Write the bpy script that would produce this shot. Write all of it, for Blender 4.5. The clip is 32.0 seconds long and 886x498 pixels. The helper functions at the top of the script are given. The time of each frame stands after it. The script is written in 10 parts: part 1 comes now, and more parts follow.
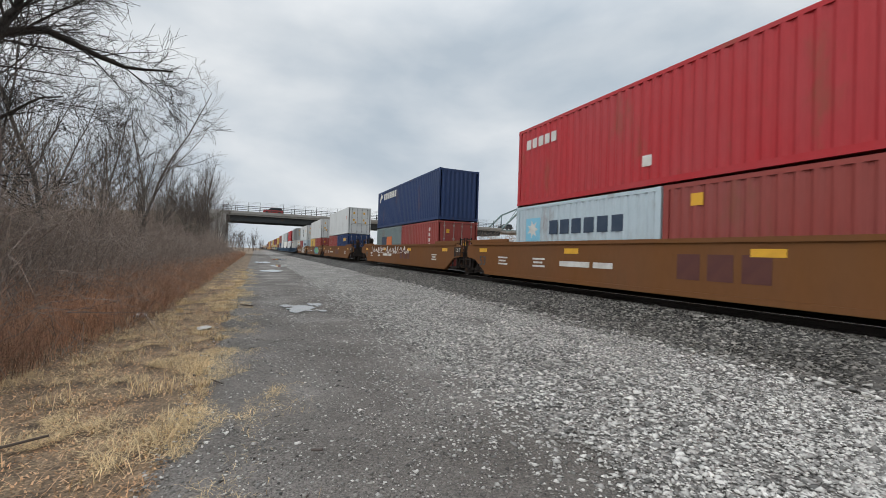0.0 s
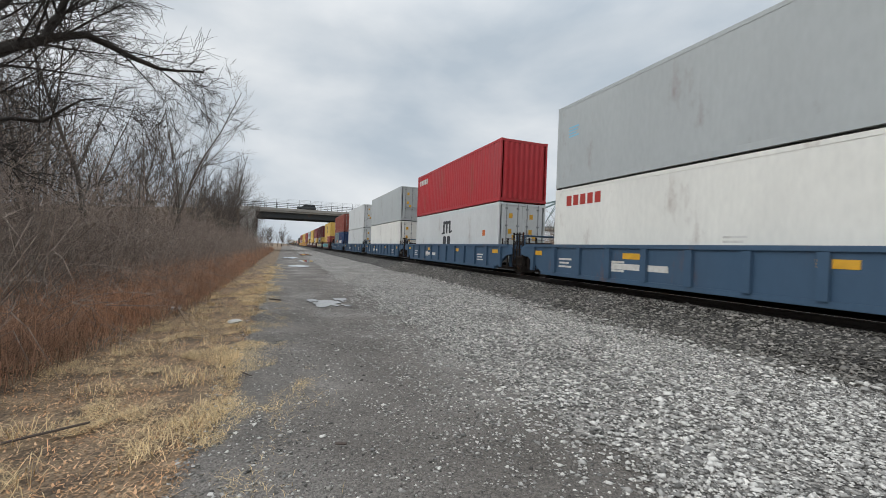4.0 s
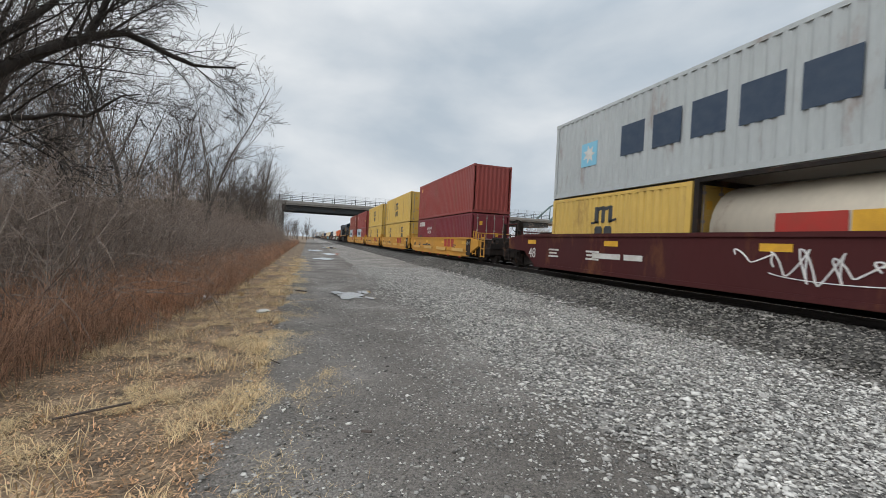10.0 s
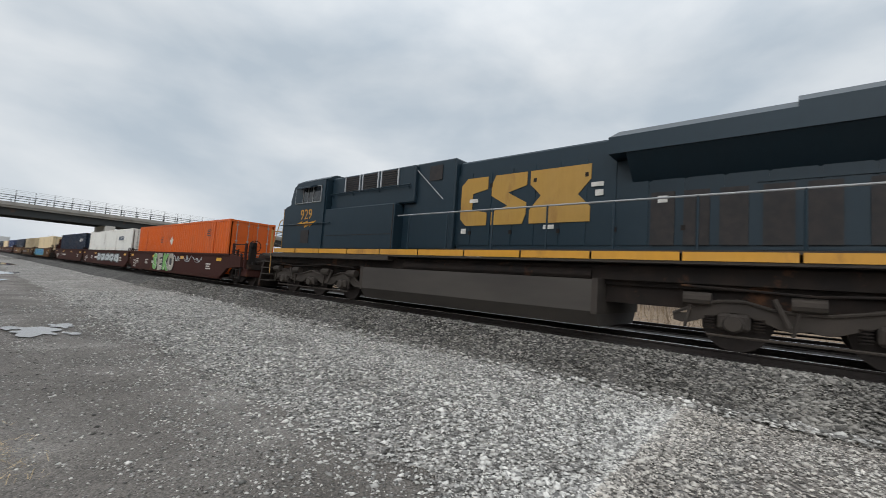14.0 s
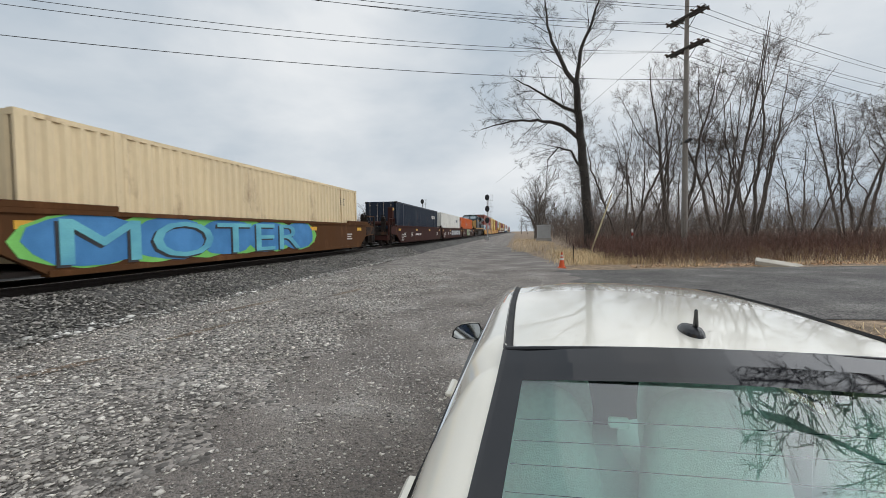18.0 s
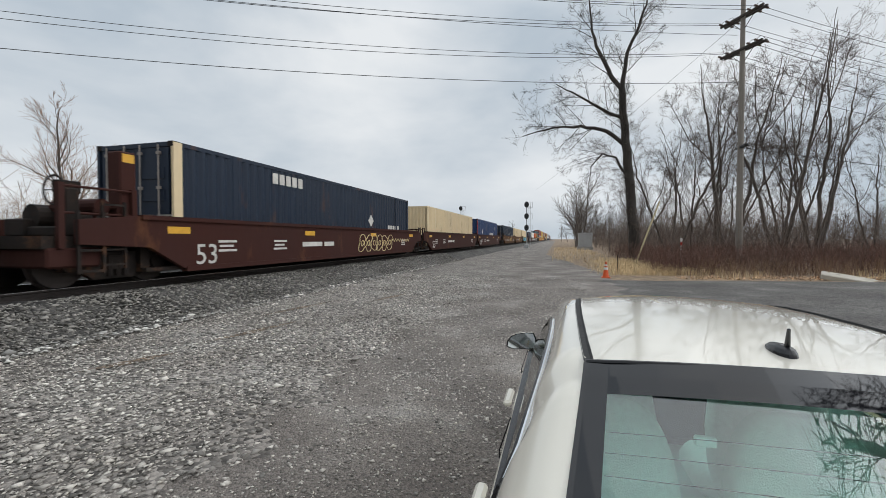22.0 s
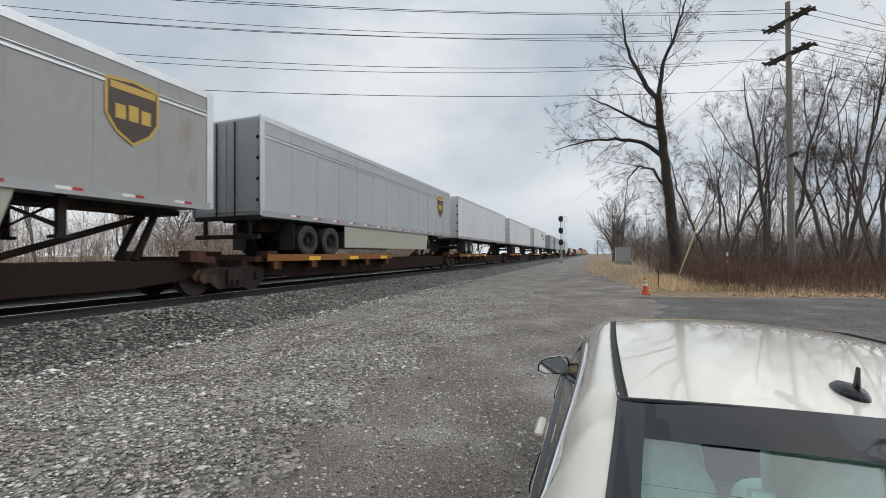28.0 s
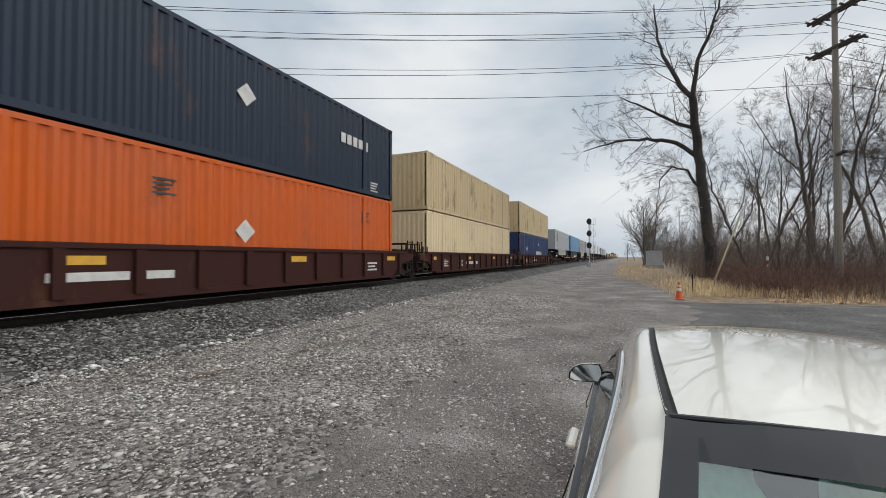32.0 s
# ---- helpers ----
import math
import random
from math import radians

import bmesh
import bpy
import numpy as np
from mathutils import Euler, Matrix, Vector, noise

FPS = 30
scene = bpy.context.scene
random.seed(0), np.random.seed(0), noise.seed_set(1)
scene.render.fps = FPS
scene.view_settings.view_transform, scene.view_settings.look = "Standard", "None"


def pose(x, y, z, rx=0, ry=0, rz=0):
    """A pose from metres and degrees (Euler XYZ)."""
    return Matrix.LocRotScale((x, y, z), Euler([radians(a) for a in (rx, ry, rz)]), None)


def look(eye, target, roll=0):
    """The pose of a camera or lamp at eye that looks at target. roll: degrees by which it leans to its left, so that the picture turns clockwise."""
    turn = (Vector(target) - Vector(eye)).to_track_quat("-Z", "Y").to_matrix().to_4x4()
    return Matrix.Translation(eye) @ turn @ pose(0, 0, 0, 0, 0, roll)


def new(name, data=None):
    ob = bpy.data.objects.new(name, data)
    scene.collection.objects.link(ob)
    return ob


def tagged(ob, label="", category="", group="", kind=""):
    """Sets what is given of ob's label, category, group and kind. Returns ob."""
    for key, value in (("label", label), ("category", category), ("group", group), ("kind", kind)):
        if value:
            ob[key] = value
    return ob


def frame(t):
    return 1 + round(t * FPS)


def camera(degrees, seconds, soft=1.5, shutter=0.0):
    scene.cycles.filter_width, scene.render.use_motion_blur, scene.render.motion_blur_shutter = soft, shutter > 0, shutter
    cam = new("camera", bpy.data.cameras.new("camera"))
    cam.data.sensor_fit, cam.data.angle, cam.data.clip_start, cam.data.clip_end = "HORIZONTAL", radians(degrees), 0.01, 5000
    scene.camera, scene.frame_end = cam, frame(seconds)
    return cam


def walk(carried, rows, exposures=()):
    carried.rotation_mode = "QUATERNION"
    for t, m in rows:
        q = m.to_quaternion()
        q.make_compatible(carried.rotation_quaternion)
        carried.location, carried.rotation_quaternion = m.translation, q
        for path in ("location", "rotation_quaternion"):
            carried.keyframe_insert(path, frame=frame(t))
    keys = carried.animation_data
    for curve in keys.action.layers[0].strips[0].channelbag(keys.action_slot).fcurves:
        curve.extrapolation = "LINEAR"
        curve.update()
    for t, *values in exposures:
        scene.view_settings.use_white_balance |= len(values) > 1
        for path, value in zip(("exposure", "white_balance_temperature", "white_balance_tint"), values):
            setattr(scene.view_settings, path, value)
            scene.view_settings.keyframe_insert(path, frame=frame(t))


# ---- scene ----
# The camera stands beside the lane, first facing up the line, then turned to face down it.
cam = camera(94.06, 32.0, soft=0.5, shutter=0.05)
# seconds, x, y, z, yaw, pitch, roll
PATH = (
    (0.0, 0.017, -0.015, 1.722, -24.47, 0.70, -1.93),
    (0.5, 0.009, -0.012, 1.722, -23.41, 0.58, -2.12),
    (1.0, 0.005, 0.001, 1.726, -22.99, 0.34, -2.35),
    (1.5, 0.009, 0.017, 1.726, -22.88, 0.23, -2.52),
    (2.0, 0.014, 0.014, 1.730, -22.73, 0.09, -2.55),
    (2.5, 0.015, 0.015, 1.728, -22.48, 0.01, -2.42),
    (3.0, 0.023, 0.006, 1.727, -22.14, -0.02, -2.25),
    (3.5, 0.030, 0.011, 1.727, -21.75, -0.03, -2.16),
    (4.0, 0.034, 0.009, 1.727, -21.14, 0.00, -2.07),
    (4.5, 0.022, 0.007, 1.725, -20.60, 0.09, -2.15),
    (6.5, 0.010, -0.001, 1.718, -19.80, 0.00, -3.08),
    (7.0, 0.006, -0.003, 1.716, -19.87, -0.25, -3.18),
    (7.5, 0.000, -0.006, 1.712, -19.86, -0.48, -3.21),
    (8.0, -0.002, -0.007, 1.713, -19.82, -0.63, -3.13),
    (8.5, -0.000, -0.006, 1.714, -19.64, -0.70, -2.96),
    (9.0, -0.003, -0.002, 1.714, -19.24, -0.78, -2.85),
    (9.5, -0.004, -0.000, 1.716, -18.65, -0.86, -2.81),
    (10.0, -0.006, 0.001, 1.712, -18.09, -0.83, -2.82),
    (10.5, -0.009, -0.002, 1.713, -17.59, -0.83, -2.89),
    (11.0, -0.014, -0.002, 1.712, -17.27, -0.79, -3.01),
    (11.5, -0.016, -0.004, 1.714, -17.27, -0.82, -3.21),
    (12.0, -0.018, -0.005, 1.710, -18.10, -0.71, -3.22),
    (12.5, -0.027, -0.007, 1.716, -20.47, -0.45, -3.30),
    (13.0, -0.048, -0.005, 1.717, -25.13, 0.16, -3.31),
    (13.5, -0.034, -0.024, 1.728, -32.16, 1.14, -3.29),
    (14.0, 0.000, 0.150, 1.728, -49.80, 4.18, -3.96),
    (14.5, -0.046, 0.126, 1.714, -97.40, 4.50, -1.30),
    (15.0, 0.060, 0.049, 1.732, -142.28, 1.06, 0.23),
    (15.5, 0.001, 0.070, 1.726, -162.50, -0.85, 0.87),
    (17.5, -0.008, 0.028, 1.730, -169.50, -1.96, 0.82),
    (18.0, -0.010, 0.016, 1.728, -169.80, -2.36, 0.65),
    (18.5, -0.002, 0.017, 1.723, -169.90, -2.63, 0.48),
    (19.0, 0.003, 0.007, 1.716, -169.79, -2.68, 0.40),
    (19.5, 0.007, 0.016, 1.725, -169.37, -2.65, 0.35),
    (20.0, 0.010, 0.020, 1.726, -168.63, -2.44, 0.27),
    (20.5, 0.017, 0.021, 1.723, -167.69, -2.11, 0.14),
    (21.0, 0.033, 0.037, 1.736, -166.75, -1.78, 0.02),
    (21.5, 0.072, 0.069, 1.745, -165.71, -1.53, -0.05),
    (22.0, 0.102, 0.084, 1.745, -164.59, -1.41, -0.07),
    (22.5, 0.093, 0.009, 1.743, -163.41, -1.35, 0.01),
    (23.0, 0.076, -0.083, 1.754, -162.28, -1.15, 0.20),
    (23.5, 0.105, -0.056, 1.758, -161.41, -0.85, 0.39),
    (24.0, 0.107, -0.032, 1.763, -160.96, -0.55, 0.49),
    (24.5, 0.102, -0.026, 1.759, -160.76, -0.29, 0.51),
    (25.0, 0.095, -0.027, 1.759, -160.49, -0.11, 0.48),
    (25.5, 0.101, -0.021, 1.764, -160.07, 0.11, 0.63),
    (27.5, 0.095, 0.020, 1.770, -159.84, 0.59, 0.46),
    (28.0, 0.082, 0.021, 1.774, -160.04, 0.73, 0.30),
    (28.5, 0.071, -0.018, 1.781, -160.16, 0.63, 0.20),
    (29.0, 0.080, 0.012, 1.780, -160.11, 0.53, 0.21),
    (29.5, 0.100, 0.046, 1.771, -159.92, 0.51, 0.14),
    (30.0, 0.105, 0.029, 1.777, -159.54, 0.75, 0.03),
    (30.5, 0.107, 0.004, 1.778, -158.93, 1.12, -0.25),
    (31.0, 0.102, -0.026, 1.768, -158.07, 1.57, -0.07),
    (31.5, 0.106, -0.035, 1.768, -157.25, 1.51, -0.10),
    (32.0, 0.114, -0.041, 1.767, -156.51, 1.11, -0.00),
)
walk(cam, [(t, pose(x, y, z, 90 + p, r, w)) for t, x, y, z, w, p, r in PATH])

# ---- light: an overcast winter day, the sun behind cloud on the lane side ----
SUN_YAW, SUN_UP = 105.0, 36.0
world = bpy.data.worlds.new("overcast_sky")
scene.world = world
world.use_nodes = True
wt = world.node_tree
wt.nodes.clear()


def wnode(kind, **values):
    n = wt.nodes.new(kind)
    for k, v in values.items():
        n.inputs[k].default_value = v
    return n


w_out = wt.nodes.new("ShaderNodeOutputWorld")
w_bg = wnode("ShaderNodeBackground", Strength=1.0)
w_sky = wt.nodes.new("ShaderNodeTexSky")
w_sky.sky_type = "NISHITA"
w_sky.sun_disc = False
w_sky.sun_elevation = radians(SUN_UP)
w_sky.sun_rotation = radians(-SUN_YAW)
w_sky.air_density, w_sky.dust_density, w_sky.ozone_density = 1.0, 3.0, 1.0
w_co = wt.nodes.new("ShaderNodeTexCoord")
w_map = wnode("ShaderNodeMapping", Scale=(1.0, 1.0, 2.2), Location=(0.35, 0.1, 0.0))
w_n1 = wnode("ShaderNodeTexNoise", Scale=2.2, Detail=7.0, Roughness=0.48, Distortion=0.15)
w_ramp = wt.nodes.new("ShaderNodeValToRGB")
w_ramp.color_ramp.elements[0].position, w_ramp.color_ramp.elements[1].position = 0.35, 0.66
w_ramp.color_ramp.elements[0].color = (0.495, 0.57, 0.645, 1)
w_ramp.color_ramp.elements[1].color = (0.83, 0.86, 0.885, 1)
w_gain = wnode("ShaderNodeMix")
w_gain.data_type, w_gain.blend_type = "RGBA", "MIX"
w_gain.inputs[0].default_value = 0.05
w_sky_dim = wnode("ShaderNodeVectorMath")
w_sky_dim.operation = "SCALE"
w_sky_dim.inputs[3].default_value = 0.06
# a broad brighter patch of cloud round the hidden sun
w_dot = wnode("ShaderNodeVectorMath")
w_dot.operation = "DOT_PRODUCT"
sx, sy, sz = (-math.sin(radians(SUN_YAW)) * math.cos(radians(SUN_UP)), math.cos(radians(SUN_YAW)) * math.cos(radians(SUN_UP)), math.sin(radians(SUN_UP)))
w_dot.inputs[1].default_value = (sx, sy, sz)
w_halo = wnode("ShaderNodeMapRange")
w_halo.interpolation_type = "SMOOTHERSTEP"
w_halo.inputs["From Min"].default_value, w_halo.inputs["From Max"].default_value = 0.78, 1.02
w_halo.inputs["To Min"].default_value, w_halo.inputs["To Max"].default_value = 1.0, 3.0
w_mul = wnode("ShaderNodeVectorMath")
w_mul.operation = "SCALE"
wl = wt.links.new
wl(w_co.outputs["Generated"], w_map.inputs["Vector"])
wl(w_map.outputs[0], w_n1.inputs["Vector"])
wl(w_n1.outputs["Fac"], w_ramp.inputs[0])
wl(w_sky.outputs[0], w_sky_dim.inputs[0])
wl(w_ramp.outputs[0], w_gain.inputs[6])
wl(w_sky_dim.outputs[0], w_gain.inputs[7])
wl(w_co.outputs["Generated"], w_dot.inputs[0])
wl(w_dot.outputs["Value"], w_halo.inputs["Value"])
# an overcast sky is brighter overhead
w_sep = wt.nodes.new("ShaderNodeSeparateXYZ")
w_zen = wnode("ShaderNodeMapRange")
w_zen.inputs["From Min"].default_value, w_zen.inputs["From Max"].default_value = 0.45, 1.0
w_zen.inputs["To Min"].default_value, w_zen.inputs["To Max"].default_value = 1.0, 1.6
w_tot = wnode("ShaderNodeMath")
w_tot.operation = "MULTIPLY"
wl(w_co.outputs["Generated"], w_sep.inputs[0])
wl(w_sep.outputs[2], w_zen.inputs["Value"])
wl(w_halo.outputs[0], w_tot.inputs[0])
wl(w_zen.outputs[0], w_tot.inputs[1])
wl(w_gain.outputs[2], w_mul.inputs[0])
wl(w_tot.outputs[0], w_mul.inputs[3])
wl(w_mul.outputs[0], w_bg.inputs["Color"])
wl(w_bg.outputs[0], w_out.inputs[0])

sun = new("sun", bpy.data.lights.new("sun", "SUN"))
sun.data.energy, sun.data.angle, sun.data.color = 0.75, radians(110), (1.0, 0.96, 0.9)
sun.matrix_world = look((sx * 100, sy * 100, sz * 100), (0, 0, 0))
scene.view_settings.exposure = 0.0

# ---- materials ----
MATS = {}


def material(name, base, rough=0.7, metal=0.0, second=None, scale=3.0, amount=0.5, fine=60.0, fine_amount=0.25,
             bump=0.15, bump_scale=80.0, spec=0.5, stretch=(1, 1, 1), rust=0.0, rust_scale=1.5, random_value=0.0, coat=0.0, coat_rough=0.08):
    """A painted, earthy or metal surface: broad stains towards a second colour, fine grain, relief and rust."""
    if name in MATS:
        return MATS[name]
    m = bpy.data.materials.new(name)
    m.use_nodes = True
    nt = m.node_tree
    b = nt.nodes["Principled BSDF"]
    b.inputs["Roughness"].default_value, b.inputs["Metallic"].default_value = rough, metal
    b.inputs["Specular IOR Level"].default_value = spec
    b.inputs["Coat Weight"].default_value = coat
    b.inputs["Coat Roughness"].default_value = coat_rough
    co = nt.nodes.new("ShaderNodeTexCoord")
    mp = nt.nodes.new("ShaderNodeMapping")
    mp.inputs["Scale"].default_value = stretch
    nt.links.new(co.outputs["Object"], mp.inputs["Vector"])

    def tex(s, detail=5.0):
        n = nt.nodes.new("ShaderNodeTexNoise")
        n.inputs["Scale"].default_value, n.inputs["Detail"].default_value = s, detail
        nt.links.new(mp.outputs[0], n.inputs["Vector"])
        return n

    def ramp(src, lo, hi, top):
        n = nt.nodes.new("ShaderNodeMapRange")
        n.inputs["From Min"].default_value, n.inputs["From Max"].default_value = lo, hi
        n.inputs["To Max"].default_value = top
        nt.links.new(src, n.inputs["Value"])
        return n.outputs[0]

    def mix(fac, a, c, mode="MIX"):
        n = nt.nodes.new("ShaderNodeMix")
        n.data_type, n.blend_type = "RGBA", mode
        if isinstance(fac, float):
            n.inputs[0].default_value = fac
        else:
            nt.links.new(fac, n.inputs[0])
        for k, v in ((6, a), (7, c)):
            if isinstance(v, tuple):
                n.inputs[k].default_value = (*v, 1)
            else:
                nt.links.new(v, n.inputs[k])
        return n.outputs[2]

    second = second or tuple(c * 0.6 for c in base)
    broad, grain = tex(scale), tex(fine, 3.0)
    col = mix(ramp(broad.outputs["Fac"], 0.35, 0.7, amount), tuple(base), tuple(second))
    col = mix(ramp(grain.outputs["Fac"], 0.3, 0.75, fine_amount), col, tuple(c * 0.45 for c in base))
    if random_value:
        oi = nt.nodes.new("ShaderNodeObjectInfo")
        geo = nt.nodes.new("ShaderNodeNewGeometry")
        ad = nt.nodes.new("ShaderNodeMath")
        ad.operation = "ADD"
        nt.links.new(geo.outputs["Random Per Island"], ad.inputs[0])
        nt.links.new(oi.outputs["Random"], ad.inputs[1])
        fr = nt.nodes.new("ShaderNodeMath")
        fr.operation = "FRACT"
        nt.links.new(ad.outputs[0], fr.inputs[0])
        hs = nt.nodes.new("ShaderNodeHueSaturation")
        mr = nt.nodes.new("ShaderNodeMapRange")
        mr.inputs["To Min"].default_value, mr.inputs["To Max"].default_value = 1 - random_value, 1 + random_value
        nt.links.new(fr.outputs[0], mr.inputs["Value"])
        nt.links.new(mr.outputs[0], hs.inputs["Value"])
        nt.links.new(col, hs.inputs["Color"])
        col = hs.outputs[0]
    if rust:
        r1 = tex(rust_scale, 8.0)
        r1.inputs["Roughness"].default_value = 0.68
        fac = ramp(r1.outputs["Fac"], 0.60 - 0.1 * rust, 0.72, min(1.0, 0.35 + rust))
        col = mix(fac, col, (0.17, 0.072, 0.030))
    nt.links.new(col, b.inputs["Base Color"])
    if bump:
        bp = nt.nodes.new("ShaderNodeBump")
        bp.inputs["Strength"].default_value, bp.inputs["Distance"].default_value = bump, 0.02
        bt = tex(bump_scale, 4.0)
        nt.links.new(bt.outputs["Fac"], bp.inputs["Height"])
        nt.links.new(bp.outputs[0], b.inputs["Normal"])
    MATS[name] = m
    return m


def paint(name, rgb, rust=0.3, rough=0.5):
    return material("paint_" + name, rgb, rough, second=tuple(0.72 * c + 0.05 * min(1.0, max(rgb) / 0.3) for c in rgb), scale=0.6, amount=0.55, fine=9.0,
                    fine_amount=0.16, bump=0.05, bump_scale=14.0, rust=rust, rust_scale=1.1, stretch=(1, 1, 0.35), spec=0.3 if rough < 0.7 else 0.12)


STEEL_DARK = material("grimy_dark_steel", (0.016, 0.013, 0.012), 0.8, second=(0.036, 0.025, 0.019), scale=2.0, amount=0.7, rust=0.25, spec=0.2)
RAIL_STEEL = material("rusty_rail_web", (0.020, 0.015, 0.013), 0.8, metal=0.1, second=(0.03, 0.021, 0.017), scale=4.0)
RAIL_TOP = material("polished_rail_head", (0.62, 0.63, 0.66), 0.22, metal=1.0, second=(0.45, 0.45, 0.47), fine_amount=0.1, bump=0.02)
WHEEL_STEEL = material("wheel_steel", (0.034, 0.025, 0.021), 0.65, metal=0.25, second=(0.024, 0.018, 0.016), scale=5.0)
TIE_WOOD = material("creosoted_timber", (0.028, 0.024, 0.021), 0.9, second=(0.055, 0.047, 0.041), scale=3.0, stretch=(1, 8, 8), random_value=0.25)
CONCRETE = material("weathered_concrete", (0.36, 0.345, 0.32), 0.9, second=(0.22, 0.205, 0.185), scale=0.7, amount=0.7, fine=30.0)
RUBBER = material("black_rubber", (0.018, 0.018, 0.019), 0.8, second=(0.05, 0.047, 0.043), scale=6.0)
WHITE_MARK = material("faded_white_marking", (0.66, 0.64, 0.60), 0.7, second=(0.42, 0.38, 0.33), scale=5.0, amount=0.6)
BLACK_MARK = material("faded_black_marking", (0.030, 0.034, 0.040), 0.65, second=(0.09, 0.09, 0.09), scale=4.0)
YELLOW_MARK = material("yellow_reflector", (0.75, 0.40, 0.03), 0.45, second=(0.50, 0.26, 0.03), scale=4.0)
COLOURS = {
    "red": (0.42, 0.022, 0.028), "brick": (0.275, 0.050, 0.040), "maroon": (0.190, 0.027, 0.036), "rustred": (0.25, 0.060, 0.040),
    "navy": (0.010, 0.020, 0.040), "deepblue": (0.014, 0.036, 0.110), "blue": (0.013, 0.038, 0.115), "white": (0.62, 0.63, 0.62), "grey": (0.43, 0.45, 0.445),
    "cream": (0.76, 0.60, 0.37), "tan": (0.58, 0.44, 0.25), "yellow": (0.64, 0.42, 0.10), "slate": (0.16, 0.20, 0.20),
    "orange": (0.60, 0.098, 0.001), "offwhite": (0.80, 0.78, 0.72), "paleblue": (0.46, 0.54, 0.58), "skyblue": (0.10, 0.26, 0.42),
}
BROWN_CAR = paint("well_brown", (0.165, 0.070, 0.025), 0.8, 0.75)
BLUE_CAR = paint("well_blue", (0.050, 0.095, 0.155), 0.35, 0.6)
MAROON_CAR = paint("well_maroon", (0.070, 0.019, 0.019), 0.6, 0.75)
YELLOW_CAR = paint("well_yellow", (0.56, 0.27, 0.035), 0.10, 0.6)
UMBER_CAR = paint("well_umber", (0.088, 0.037, 0.013), 0.8, 0.75)
# darker copy of the spine brown, with the under-deck shade in its colour
SPINE_SHADED = paint("shaded_spine_underside", (0.022, 0.014, 0.011), 0.3, 0.9)
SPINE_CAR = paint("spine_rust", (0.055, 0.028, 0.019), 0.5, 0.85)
DARK_CAR = paint("well_dark", (0.050, 0.018, 0.014), 0.25, 0.75)

# ---- mesh helpers ----
def part(name, bm, mat, parent, label=""):
    """Links a bmesh, a mesh or a (verts, faces) pair as one mesh object under a thing."""
    if isinstance(bm, bmesh.types.BMesh):
        me = bpy.data.meshes.new(name)
        bm.to_mesh(me)
        bm.free()
    elif isinstance(bm, tuple):
        me = bpy.data.meshes.new(name)
        me.from_pydata(bm[0], [], bm[1])
    else:
        me = bm
    if mat and not me.materials:
        for m in (mat if isinstance(mat, (list, tuple)) else [mat]):
            me.materials.append(m)
    ob = new(name, me)
    if parent:
        ob.parent = parent
    if label:
        tagged(ob, label)
    return ob


def thing(name, label, category, m=None, group="", kind=""):
    e = new(name)
    e.empty_display_size = 0.2
    tagged(e, label, category, group, kind)
    if m is not None:
        e.matrix_world = m
    return e


def bm_box(bm, x0, y0, z0, x1, y1, z1, mi=0):
    v = [bm.verts.new(p) for p in ((x0, y0, z0), (x1, y0, z0), (x1, y1, z0), (x0, y1, z0), (x0, y0, z1), (x1, y0, z1), (x1, y1, z1), (x0, y1, z1))]
    for f in ((0, 3, 2, 1), (4, 5, 6, 7), (0, 1, 5, 4), (1, 2, 6, 5), (2, 3, 7, 6), (3, 0, 4, 7)):
        bm.faces.new([v[i] for i in f]).material_index = mi
    return v


def boxes(*list_of, bevel=0.0):
    bm = bmesh.new()
    for b in list_of:
        bm_box(bm, *b)
    if bevel:
        bmesh.ops.bevel(bm, geom=bm.edges[:], offset=bevel, segments=1, affect="EDGES")
    return bm


def prism(points, axis, a, b, bm=None):
    """A flat outline in the two other axes, drawn out along axis from a to b."""
    bm = bm or bmesh.new()

    def at(p, q):
        return {"x": (q, p[0], p[1]), "y": (p[0], q, p[1]), "z": (p[0], p[1], q)}[axis]
    lo = [bm.verts.new(at(p, a)) for p in points]
    hi = [bm.verts.new(at(p, b)) for p in points]
    n = len(points)
    bm.faces.new(lo[::-1])
    bm.faces.new(hi)
    for i in range(n):
        bm.faces.new((lo[i], lo[(i + 1) % n], hi[(i + 1) % n], hi[i]))
    bmesh.ops.recalc_face_normals(bm, faces=bm.faces[:])
    return bm


def tube(bm, a, b, r0, r1=None, sides=8):
    """A round bar from a to b."""
    r1 = r0 if r1 is None else r1
    a, b = Vector(a), Vector(b)
    d = (b - a).normalized()
    u = d.orthogonal().normalized()
    w = d.cross(u)
    ra = [bm.verts.new(a + (u * math.cos(k * math.tau / sides) + w * math.sin(k * math.tau / sides)) * r0) for k in range(sides)]
    rb = [bm.verts.new(b + (u * math.cos(k * math.tau / sides) + w * math.sin(k * math.tau / sides)) * r1) for k in range(sides)]
    bm.faces.new(ra[::-1])
    bm.faces.new(rb)
    for k in range(sides):
        bm.faces.new((ra[k], ra[(k + 1) % sides], rb[(k + 1) % sides], rb[k]))
    return bm


